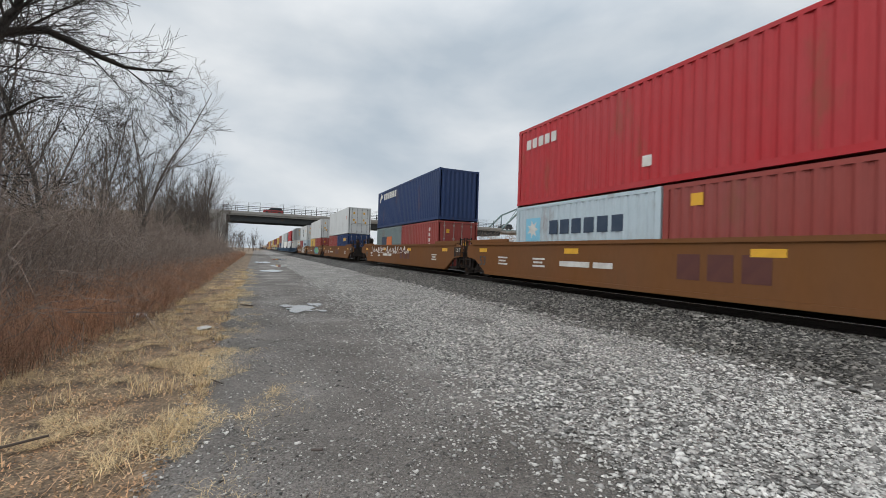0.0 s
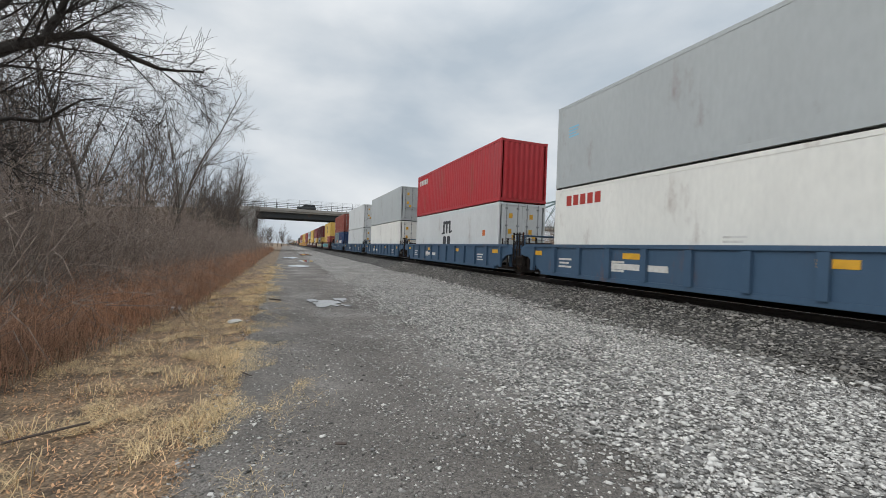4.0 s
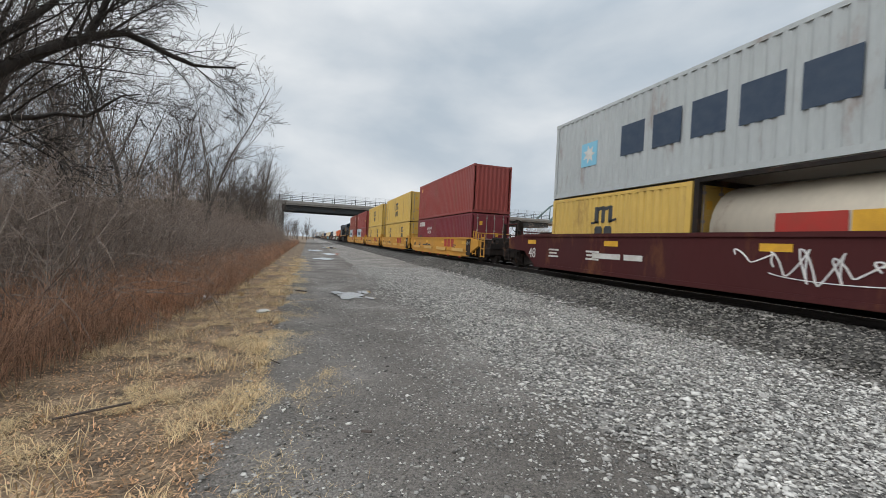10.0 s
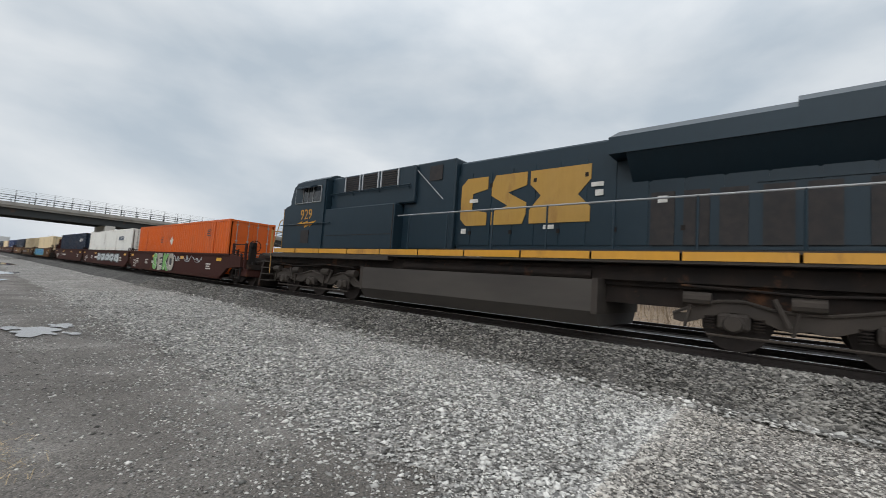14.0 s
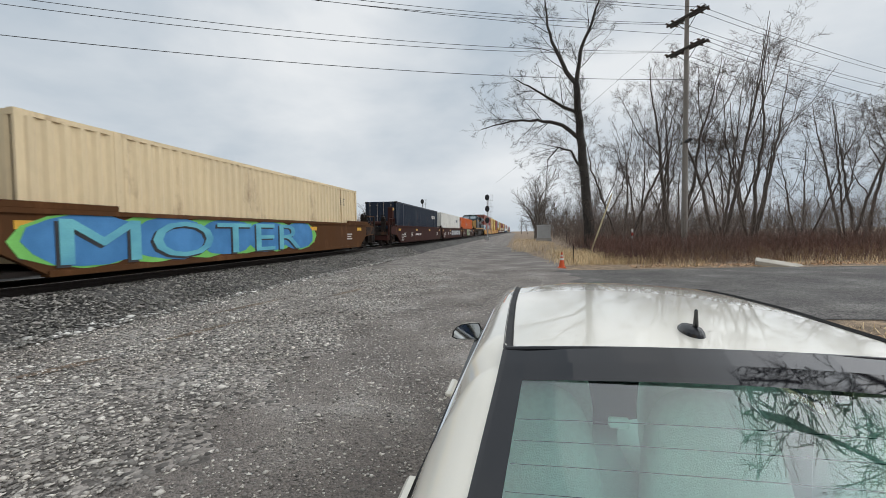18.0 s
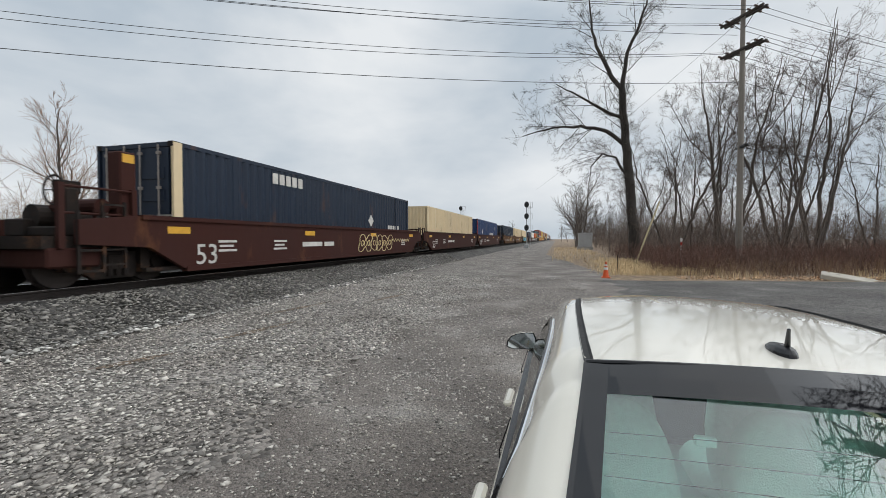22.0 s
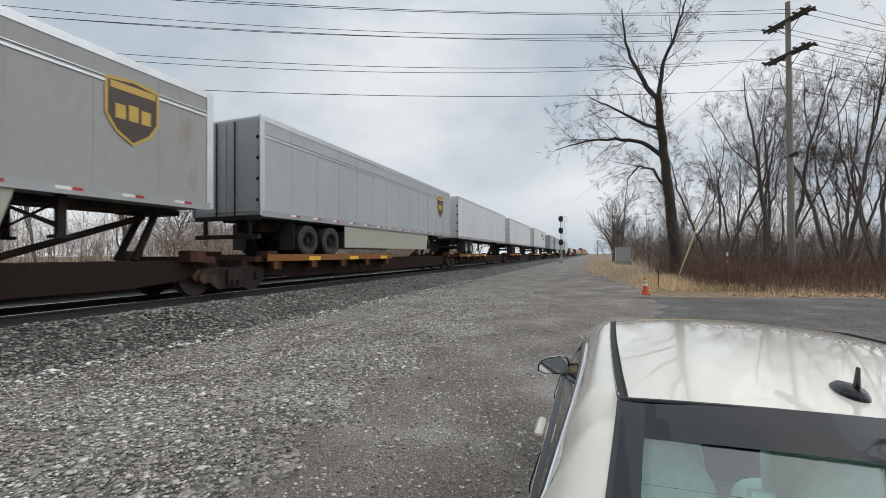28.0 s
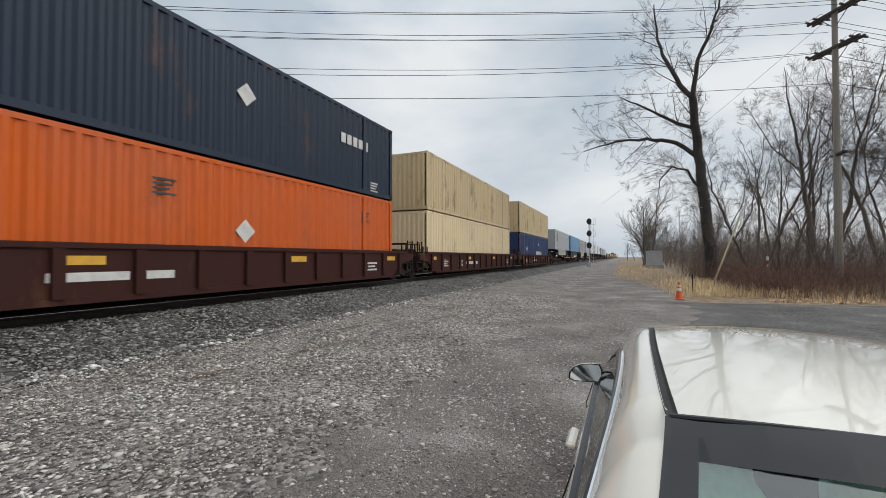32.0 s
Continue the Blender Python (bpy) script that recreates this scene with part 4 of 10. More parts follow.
def well_car(kind, sc, lead, trail, lead_cut, trail_cut, tag=None, seed=0):
    """One well unit, centred on sc; lead and trail: the unit's ends; *_cut: the end is a coupler rather than a shared truck."""
    half, mat, words, foot = WELLS[kind]
    car = on_train(thing("well_car", "%s intermodal well car rolling on the track" % words, "rail car", group="cars of the train"), sc)
    a, b = lead - sc, trail - sc
    top = 1.45 if kind in ("brown", "umber", "maroon", "plum") else 1.30 if kind == "yellow" else 1.22
    low = 0.24
    ea, eb = max(a + 0.35, -half - 1.4), min(b - 0.35, half + 1.4)
    for sgn in (-1, 1):
        cut_in = 0.9 if kind != "yellow" else 0.12
        outline = [(-half + cut_in, low), (half - cut_in, low), (half, 0.78 if kind != "yellow" else low + 0.12), (eb, 0.86), (eb, top - 0.12), (half + 0.3, top), (-half - 0.3, top), (ea, top - 0.12), (ea, 0.86), (-half, 0.78 if kind != "yellow" else low + 0.12)]
        x0, x1 = sorted((sgn * 1.5, sgn * 1.36))
        side = part("side_sill", prism(outline, "x", x0, x1), mat, car, "" if sgn < 0 else "")
        lip = boxes((x0 - 0.05, -half - 0.2, top - 0.07, x1 + 0.05, half + 0.2, top + 0.03), (x0 - 0.04, -half + 0.9, low - 0.05, x1 + 0.04, half - 0.9, low + 0.07))
        part("flange", lip, mat, side)
        if kind in ("blue", "ribbed"):
            n = int(2 * half / 1.25)
            for k in range(n + 1):
                y = -half + 0.4 + k * (2 * half - 0.8) / n
                me = cached(("rib", kind), lambda: prism([(-0.09, 0.0), (0.09, 0.0), (0.07, -0.11), (-0.07, -0.11)], "z", low + 0.06, top - 0.08).copy(), mat) if ("rib", kind) in MESHES else None
                if me is None:
                    bm = boxes((-0.10, -0.09, low + 0.06, 0.0, 0.09, top - 0.08))
                    me = bpy.data.meshes.new("rib")
                    bm.to_mesh(me)
                    bm.free()
                    me.materials.append(mat)
                    MESHES[("rib", kind)] = me
                r = part("rib", me, None, side)
                r.matrix_basis = pose(sgn * 1.495, y, 0, 0, 0, 0 if sgn < 0 else 180)
        if kind == "yellow":
            part("mid_flange", boxes((x0 - 0.04, -half + 0.1, 0.50, x1 + 0.04, half - 0.1, 0.54)), mat, side)
            for k in range(4):
                part("step_ledge", cached(("ledge",), lambda: boxes((-0.05, -1.0, -0.03, 0.05, 1.0, 0.03), (-0.04, -1.0, -0.16, 0.0, 1.0, -0.03)), LEDGE), None, side, "pale yellow ledge").location = (sgn * 1.55, -half + 1.6 + k * (2 * half - 3.2) / 3, 0.65)
            for k in range(6):
                part("lift_shoe", cached(("shoe",), lambda: boxes((-0.03, -0.14, -0.045, 0.03, 0.14, 0.045)), RED_MARK), None, side, "small red shoe").location = (sgn * 1.53, -half + 1.3 + k * (2 * half - 2.6) / 5, low - 0.065)
    for sgn in (-1, 1):        # bare black steel at the ends of the sides
        if kind == "yellow":
            blk = part("end_block", boxes((sgn * 1.44 - 0.075, -half - 0.32, 0.30, sgn * 1.44 + 0.075, -half + 0.32, top - 0.04), bevel=0.01), STEEL_DARK, car, "black end block")
        elif kind in ("brown", "umber", "maroon"):
            blk = part("end_block", prism([(-half - 0.05, 0.84), (ea - 0.01, 0.90), (ea - 0.01, top - 0.16), (-half - 0.05, top - 0.16)], "x", sgn * 1.5 - 0.012, sgn * 1.5 + 0.012), STEEL_DARK, car, "black end of the side")
        else:
            continue
        if sgn < 0 and kind in ("yellow", "brown"):
            tx = part("capacity_mark", text_mesh("125 T", 0.22), WHITE_MARK, blk, "stencilled capacity")
            tx.location = (-1.522, -half + (0.27 if kind == "yellow" else -0.2), top - 0.36)
        if kind in ("brown", "umber"):
            for e_ in (-1, 1):
                y0_, y1_ = sorted((e_ * (half - 2.4), e_ * (half + 0.5)))
                part("guide_ledge", boxes((sgn * 1.42 - 0.05, y0_, top + 0.03, sgn * 1.42 + 0.05, y1_, top + 0.16), bevel=0.01), mat, car)
    part("well_floor", boxes((-1.36, -half, low, 1.36, half, low + 0.08)), STEEL_DARK, car)
    for sgn, end, cut in ((-1, a, lead_cut), (1, b, trail_cut)):
        y0, y1 = sorted((sgn * (half - 0.3), end - sgn * 0.3))
        plat = part("end_platform", boxes((-1.30, y0, 0.78, 1.30, y1, 1.02), (-1.2, sgn * (half - 0.1) - 0.1, 0.3, 1.2, sgn * (half - 0.1) + 0.1, 1.25)), mat if kind == "blue" else STEEL_DARK, car)
        part("end_casting", boxes((-1.34, min(end - sgn * 0.35, sgn * (half + 0.9)), 0.42, 1.34, max(end - sgn * 0.35, sgn * (half + 0.9)), 0.80), bevel=0.04), mat if kind == "plum" else STEEL_DARK, plat)
        part("grab_rail", bars([((-1.32, sgn * (half + 0.55), 1.0), (-1.32, sgn * (half + 0.55), 1.62), 0.035), ((-1.32, sgn * (half + 1.0), 1.0), (-1.32, sgn * (half + 1.0), 1.55), 0.03),
                                ((-1.32, sgn * (half + 0.55), 1.6), (1.32, sgn * (half + 0.55), 1.6), 0.025), ((1.32, sgn * (half + 0.55), 1.0), (1.32, sgn * (half + 0.55), 1.62), 0.035)], 6), mat, plat)
        ladder = part("ladder", boxes((-1.45, sgn * (half + 0.72) - 0.24, 0.36, -1.40, sgn * (half + 0.72) - 0.20, 1.72)), mat if kind == "yellow" else STEEL_DARK, plat)
        part("ladder_rail", boxes((-1.45, sgn * (half + 0.72) + 0.20, 0.36, -1.40, sgn * (half + 0.72) + 0.24, 1.72)), mat if kind == "yellow" else STEEL_DARK, ladder)
        for k in range(5):
            part("rung", cached(("rung", kind == "yellow"), lambda: boxes((-0.02, -0.22, -0.02, 0.02, 0.22, 0.02)), mat if kind == "yellow" else STEEL_DARK), None, ladder).location = (-1.42, sgn * (half + 0.72), 0.45 + 0.3 * k)
        gear = boxes((-0.5, end - sgn * 1.5 - 0.5, 1.02, 0.3, end - sgn * 1.5 + 0.5, 1.22), (0.3, end - sgn * 1.2 - 0.25, 1.02, 0.9, end - sgn * 1.2 + 0.25, 1.38), bevel=0.03)
        tube(gear, (-0.6, end - sgn * 1.6, 1.25), (0.7, end - sgn * 1.6, 1.25), 0.13, sides=10)
        part("brake_gear", gear, STEEL_DARK, plat)
        hose = bmesh.new()
        for k in range(5):
            y_ = end - sgn * (0.5 + 0.42 * k)
            tube(hose, (-1.0 + 0.12 * k, y_, 0.62), (-0.9 + 0.12 * k, y_ - sgn * 0.35, 1.12 + 0.06 * (k % 3)), 0.035, 0.035, 6)
        part("brake_pipe", hose, STEEL_DARK, plat)
        part("step_frame", boxes((-1.46, end - sgn * 0.8 - 0.03, 0.30, -1.42, end - sgn * 0.8 + 0.03, 1.5), (-1.46, end - sgn * 1.25 - 0.03, 0.30, -1.42, end - sgn * 1.25 + 0.03, 1.5),
                                 (-1.46, min(end - sgn * 0.8, end - sgn * 1.25), 0.32, -1.40, max(end - sgn * 0.8, end - sgn * 1.25), 0.37), (-1.46, min(end - sgn * 0.8, end - sgn * 1.25), 0.72, -1.40, max(end - sgn * 0.8, end - sgn * 1.25), 0.77),
                                 (-1.46, min(end - sgn * 0.8, end - sgn * 1.25), 1.12, -1.40, max(end - sgn * 0.8, end - sgn * 1.25), 1.17)), STEEL_DARK if kind != "yellow" else mat, plat)
        if cut and kind in ("brown", "umber", "maroon", "plum"):
            tank = tube(bmesh.new(), (0.35, end - sgn * 2.3, 1.42), (0.35, end - sgn * 1.1, 1.42), 0.26, 0.26, 16)
            part("air_reservoir", tank, STEEL_DARK, plat, "black air tank on the car's end")
            part("brake_stand", boxes((-1.0, end - sgn * 1.0 - 0.12, 1.02, -0.7, end - sgn * 1.0 + 0.12, 1.95), (-0.95, end - sgn * 1.0 - 0.2, 1.85, -0.75, end - sgn * 1.0 + 0.2, 2.1), bevel=0.02), STEEL_DARK, plat)
            ring = [Vector((-0.85 + 0.28 * math.cos(q * math.tau / 16), end - sgn * 0.78, 1.9 + 0.28 * math.sin(q * math.tau / 16))) for q in range(17)]
            part("brake_wheel", bars([(u, w, 0.02) for u, w in zip(ring, ring[1:])] + [(ring[q], ring[q + 8], 0.012) for q in (0, 4)], 5), STEEL_DARK, plat, "spoked hand-brake wheel")
            for y_ in (end - sgn * 0.55, end - sgn * 1.9):
                part("corner_post", boxes((-1.42, y_ - 0.05, 0.8, -1.32, y_ + 0.05, 2.0)), STEEL_DARK if kind != "plum" else mat, plat)
            part("side_rail", bars([((-1.37, end - sgn * 0.55, 1.45), (-1.37, end - sgn * 1.9, 1.45), 0.025), ((-1.37, end - sgn * 0.55, 1.95), (-1.37, end - sgn * 1.9, 1.95), 0.025)], 6), mat, plat)
        if cut:
            part("coupler", boxes((-0.14, min(end - sgn * 0.9, end + sgn * 0.12), 0.70, 0.14, max(end - sgn * 0.9, end + sgn * 0.12), 0.98), bevel=0.03), STEEL_DARK, car)
            bogie(car, end - sgn * 1.75)
    if not trail_cut:
        bogie(car, b)
    elif kind == "plum":
        stand = part("brake_stand", boxes((-1.32, half + 0.15, top - 0.1, -0.95, half + 0.5, top + 1.35), bevel=0.03), mat, car, "tall brown brake stand")
        part("stand_plate", boxes((-1.326, half + 0.2, top + 1.12, -1.321, half + 0.45, top + 1.3)), YELLOW_MARK, stand)
        part("brake_gear", bars([((-1.1, half + 0.7, top + 0.18), (0.2, half + 0.7, top + 0.18), 0.16)], 14), mat, car)
    # reflectors and stencils on the near side
    for k in range(4):
        rf = part("reflector", cached(("reflector",), lambda: boxes((-0.004, -0.30, -0.08, 0.003, 0.30, 0.08)), YELLOW_MARK), None, car, "amber reflective strip")
        rf.location = (-1.505, half * (0.92 - 0.6 * k), top - 0.28)
    if kind in ("blue", "ribbed", "yellow"):
        zt = top - 0.45
    else:
        zt = top - 0.55
    ink = BLACK_MARK if kind in ("yellow",) else WHITE_MARK
    for y in (half - 2.2, -half + 2.4, half - 4.4):
        for k in range(3):
            st = part("stencil", cached(("stencil", ink.name), lambda: boxes((-0.003, -0.32, -0.03, 0.002, 0.32, 0.03)), ink), None, car)
            st.matrix_basis = Matrix.Translation((-1.503, y + 0.04 * (k % 2), zt - 0.12 * k)) @ Matrix.Diagonal((1, 1 - 0.25 * (k % 2), 1, 1))
    for y0, y1 in ((1.2, 1.9), (2.05, 3.3)):
        part("reporting_mark", boxes((-1.506, y0, zt - (0.13 if kind == "yellow" else 0.2), -1.501, y1, zt - 0.04)), ink, car, "plain bar of lettering")
    if kind in ("yellow", "brown", "umber"):
        for k in range(3):
            mk = part("owner_mark", cached(("owner", kind), lambda: boxes((-0.004, -0.26, -0.28, 0.0, 0.26, 0.28)), RED_MARK if kind == "yellow" else GOLD_MARK if kind == "umber" else PLUM_MARK), None, car, "plain block of a faded mark")
            mk.location = (-1.502, (-2.35 if kind == "yellow" else -0.9) - 0.68 * k, top - (0.29 if kind == "yellow" else 0.6))
    if kind == "ribbed":
        num = part("number", text_mesh("53", 0.5).copy(), GOLD_MARK, car, "yellow stencilled length number")
        num.location = (-1.506, half - 1.75, 0.55)
    if foot and kind != "ribbed":
        num = part("number", text_mesh(str(foot), 0.72 if kind == "plum" else 0.55).copy(), BLACK_MARK if kind in ("brown", "umber", "yellow") else WHITE_MARK, car, "stencilled length number")
        num.location = (-1.506, half - (1.15 if kind == "plum" else 0.4), 0.34 if kind == "plum" else 0.55)
    if tag:
        graffiti(car, *tag, seed)
    return car

# ---- the mid-train locomotive; its cab end trails ----
LOCO_BLUE = paint("loco_dark_blue", (0.011, 0.026, 0.038), 0.0, 0.4)
LOCO_GOLD = paint("loco_yellow", (0.42, 0.235, 0.060), 0.10, 0.6)
LOCO_STRIPE = paint("loco_stripe", (0.58, 0.28, 0.03), 0.45, 0.5)
LOCO_FADED = paint("loco_faded_gold", (0.40, 0.225, 0.045), 0.2, 0.6)
LOCO_GRIME = material("brown_road_grime", (0.050, 0.039, 0.031), 0.9, second=(0.024, 0.019, 0.016), scale=1.6, amount=0.7, bump=0.2)
TANK_GRIME = material("tank_road_grime", (0.062, 0.053, 0.045), 0.8, second=(0.030, 0.025, 0.022), scale=0.8, amount=0.8, stretch=(1, 0.4, 1.5), bump=0.12)
BOARD_FACE = material("greenish_number_board", (0.30, 0.36, 0.28), 0.4, second=(0.22, 0.27, 0.21), scale=6.0)
GLASS_DARK = material("dark_cab_glass", (0.012, 0.016, 0.02), 0.08, second=(0.03, 0.035, 0.04), bump=0.0, fine_amount=0.0)
GRILLE = material("dark_grille", (0.012, 0.010, 0.010), 0.7, second=(0.05, 0.035, 0.03), scale=6.0)
SCREEN_GLASS = material("sky_lit_windscreen", (0.42, 0.47, 0.49), 0.06, metal=0.7, second=(0.36, 0.41, 0.43), bump=0.0, fine_amount=0.0)
ALU = material("bare_aluminium", (0.52, 0.53, 0.54), 0.42, metal=0.8, second=(0.4, 0.4, 0.41), scale=3.0)
ALU_DULL = material("dull_aluminium", (0.34, 0.345, 0.35), 0.55, metal=0.4, second=(0.24, 0.235, 0.225), scale=3.0)
LAMP_GLASS = material("headlight_lens", (0.75, 0.72, 0.65), 0.15, second=(0.6, 0.58, 0.5), bump=0.0)


def locomotive(s):
    loco = on_train(thing("diesel_locomotive", "dark blue and yellow six-axle diesel locomotive, grimy below the deck", "locomotive"), s)

    def P(name, bm, mat, parent=loco, label=""):
        return part(name, bm, mat, parent, label)
    P("underframe", boxes((-1.05, -9.5, 1.1, 1.05, 10.9, 1.6), (-1.2, -11.2, 1.2, 1.2, 11.6, 1.5)), STEEL_DARK)
    P("side_sill", boxes((-1.5, 3.7, 1.42, 1.5, 10.95, 1.6), bevel=0.01), LOCO_GRIME)
    P("side_sill", boxes((-1.5, -9.5, 1.55, 1.5, 3.7, 1.6)), LOCO_GRIME)
    for sgn in (-1, 1):
        st = P("deck_stripe", boxes(*[(sgn * 1.505 - 0.012, -9.4 + k * 1.69, 1.605, sgn * 1.505 + 0.012, -9.4 + k * 1.69 + 1.64, 1.77) for k in range(12)]), LOCO_STRIPE, label="worn yellow stripe along the deck")
    for y0, y1, z0 in ((-9.4, 1.5, 1.74), (10.9, 11.7, 1.5), (-11.4, -9.4, 1.5)):
        P("walkway", boxes((-1.5, y0, z0, 1.5, y1, z0 + 0.06)), LOCO_GRIME)
    # nose and cab
    nose = prism([(-1.42, 9.6), (1.42, 9.6), (1.42, 10.45), (0.86, 11.0), (-0.86, 11.0), (-1.42, 10.45)], "z", 1.62, 3.72)
    for v in nose.verts:
        if v.co.z > 3:
            v.co.z = 3.72 - 0.36 * max(0.0, v.co.y - 9.8)
    bmesh.ops.bevel(nose, geom=nose.edges[:], offset=0.05, segments=2, affect="EDGES")
    n = P("nose", nose, LOCO_BLUE)
    P("nose_front", boxes((-0.85, 10.98, 1.66, 0.85, 11.025, 3.25), bevel=0.015), LOCO_GOLD, n, "dull yellow nose panel")
    for sgn in (-1, 1):
        corner = prism([(sgn * 0.86, 11.024), (sgn * 1.432, 10.44), (sgn * 1.40, 10.44), (sgn * 0.84, 10.97)], "z", 1.66, 3.25)
        for v in corner.verts:
            if v.co.z > 3 and v.co.y < 10.6:
                v.co.z = 3.44
        P("nose_corner", corner, LOCO_GOLD, n, "dull yellow corner of the nose")
        P("door_post", bars([((sgn * 0.85, 11.03, 1.7), (sgn * 0.85, 11.03, 3.2), 0.02)], 6), LOCO_GRIME, n)
        P("nose_rail", bars([((sgn * 1.2, 11.12, 2.95), (sgn * 1.38, 11.3, 1.7), 0.02), ((sgn * 1.2, 11.12, 2.95), (sgn * 1.15, 11.02, 3.05), 0.02)], 6), LOCO_GOLD, n)
    P("door_window", boxes((0.28, 11.06, 2.85, 0.58, 11.075, 3.15), bevel=0.008), GLASS_DARK, n)
    P("nose_door", boxes((0.1, 11.03, 1.75, 0.75, 11.06, 3.25), bevel=0.02), LOCO_GOLD, n)
    P("marking", boxes((-0.75, 11.035, 2.45, 0.02, 11.05, 2.72)), NAVY_MARK, n)
    for x in (-0.12, 0.12):
        P("headlight", bars([((x - 0.2, 11.02, 3.16), (x - 0.2, 11.07, 3.16), 0.1)], 14), LAMP_GLASS, n)
    for x in (-0.8, 0.8):
        P("ditch_light", bars([((x, 11.3, 1.9), (x, 11.42, 1.9), 0.11)], 14), LAMP_GLASS, loco)
    cab = prism([(7.38, 1.62), (9.7, 1.62), (9.86, 3.72), (9.66, 4.28), (9.4, 4.44), (7.38, 4.44)], "x", -1.5, 1.5)
    bmesh.ops.bevel(cab, geom=[e for e in cab.edges], offset=0.05, segments=2, affect="EDGES")
    c = P("cab", cab, LOCO_BLUE)
    P("cab_roof", prism([(-1.5, 4.40), (1.5, 4.40), (1.1, 4.62), (-1.1, 4.62)], "y", 7.36, 9.5), LOCO_BLUE, c)
    for x in (-0.75, 0.75):
        ws = P("windscreen", prism([(9.875, 3.76), (9.89, 3.77), (9.72, 4.26), (9.70, 4.25)], "x", x - 0.58, x + 0.58), SCREEN_GLASS, c)
        P("screen_frame", bars([((x - 0.6, 9.89, 3.74), (x + 0.6, 9.89, 3.74), 0.025), ((x - 0.6, 9.71, 4.28), (x + 0.6, 9.71, 4.28), 0.025), ((x - 0.6, 9.89, 3.74), (x - 0.6, 9.71, 4.28), 0.025), ((x + 0.6, 9.89, 3.74), (x + 0.6, 9.71, 4.28), 0.025)], 6), LOCO_BLUE, ws)
        P("wiper", bars([((x + 0.1, 9.80, 4.14), (x - 0.25, 9.87, 3.86), 0.012)], 5), RUBBER, ws)
        nb_ = P("board_number", text_mesh("929", 0.22, 0.004), BLACK_MARK, c, "dark number on the board")
        nb_.matrix_basis = pose(x + 0.2, 9.868, 4.385, 0, 0, -90)
        P("board_face", boxes((x - 0.29, 9.85, 4.37, x + 0.29, 9.862, 4.55)), BOARD_FACE, c, "pale greenish number board face")
        P("number_board", boxes((x - 0.35, 9.55, 4.34, x + 0.35, 9.85, 4.58), bevel=0.03), LOCO_BLUE, c, "lit number board box")
    for sgn in (-1, 1):
        x0, x1 = sorted((sgn * 1.503, sgn * 1.515))
        w = P("side_window", boxes((x0, 7.66, 3.58, x1, 9.42, 4.16)), GLASS_DARK, c)
        x0, x1 = sorted((sgn * 1.503, sgn * 1.535))
        P("window_frame", boxes((x0, 7.63, 3.55, x1, 9.45, 3.58), (x0, 7.63, 4.16, x1, 9.45, 4.185), (x0, 7.63, 3.55, x1, 7.66, 4.18), (x0, 9.42, 3.55, x1, 9.45, 4.18), (x0, 8.17, 3.55, x1, 8.20, 4.18), (x0, 8.51, 3.58, x1, 8.54, 4.16), (x0, 8.87, 3.55, x1, 8.90, 4.18)), ALU_DULL, w)
        P("window_blind", boxes((x0, 8.9, 3.6, x0 + 0.016, 9.42, 4.15)), LOCO_BLUE, w)
        P("sunshade", prism([(x0, 4.22), (x0 + sgn * 0.25, 4.12), (x0 + sgn * 0.25, 4.07), (x0, 4.16)], "y", 7.95, 9.1), LOCO_BLUE, c)
        P("toolbox_grille", boxes((sgn * 1.51 - 0.01, 8.3, 1.98, sgn * 1.51 + 0.01, 8.85, 2.48)), GRILLE, c)
        P("grab_iron", bars([((sgn * 1.55, 6.9, 2.72), (sgn * 1.55, 10.4, 2.72), 0.02)], 6), LOCO_BLUE, c)
    num = P("road_number", text_mesh("929", 0.56), LOCO_STRIPE, c, "yellow road number")
    num.location = (-1.507, 9.0, 2.92)
    P("flash", prism([(9.35, 2.70), (8.80, 2.86), (8.86, 2.76), (8.42, 2.86), (8.46, 2.77), (7.85, 2.84), (8.28, 2.62), (8.24, 2.70), (8.66, 2.58), (8.62, 2.68)], "x", -1.512, -1.503), LOCO_STRIPE, c, "yellow lightning flash")
    # equipment box behind the cab
    box = P("equipment_box", boxes((-1.48, 3.6, 1.75, 1.48, 7.36, 3.25), bevel=0.04), LOCO_BLUE)
    P("inverter_cabinet", boxes((-1.25, 3.0, 3.25, 1.25, 7.36, 4.45), bevel=0.04), LOCO_BLUE, box)
    P("blower_housing", boxes((-1.1, 1.5, 1.8, 1.1, 3.6, 4.5), bevel=0.04), LOCO_BLUE, box)
    for sgn in (-1, 1):
        for k in range(3):
            y = 4.15 + k * 0.98
            x0, x1 = sorted((sgn * 1.252, sgn * 1.28))
            g = P("intake_grille", boxes(*[(x0, y - 0.36, 3.88 + 0.075 * q, x1, y + 0.36, 3.93 + 0.075 * q) for q in range(7)]), GRILLE, box)
            for yy in (y - 0.41, y + 0.41):
                P("grille_post", boxes((x0, yy - 0.03, 3.82, x1 + 0.01, yy + 0.03, 4.42)), ALU, g)
        P("handrail", bars([((sgn * 1.34, 3.1, 3.82), (sgn * 1.34, 7.3, 3.82), 0.022)] + [((sgn * 1.25, y, 3.7), (sgn * 1.34, y, 3.82), 0.015) for y in (3.2, 4.6, 6.0, 7.2)], 6), LOCO_BLUE, box)
        P("vent", boxes((sgn * 1.11 - 0.015, 2.0, 3.9, sgn * 1.11 + 0.015, 2.5, 4.35)), GRILLE, box)
        P("brace", bars([((sgn * 1.14, 1.9, 3.3), (sgn * 1.14, 3.2, 4.45), 0.014)], 6), ALU_DULL, box)
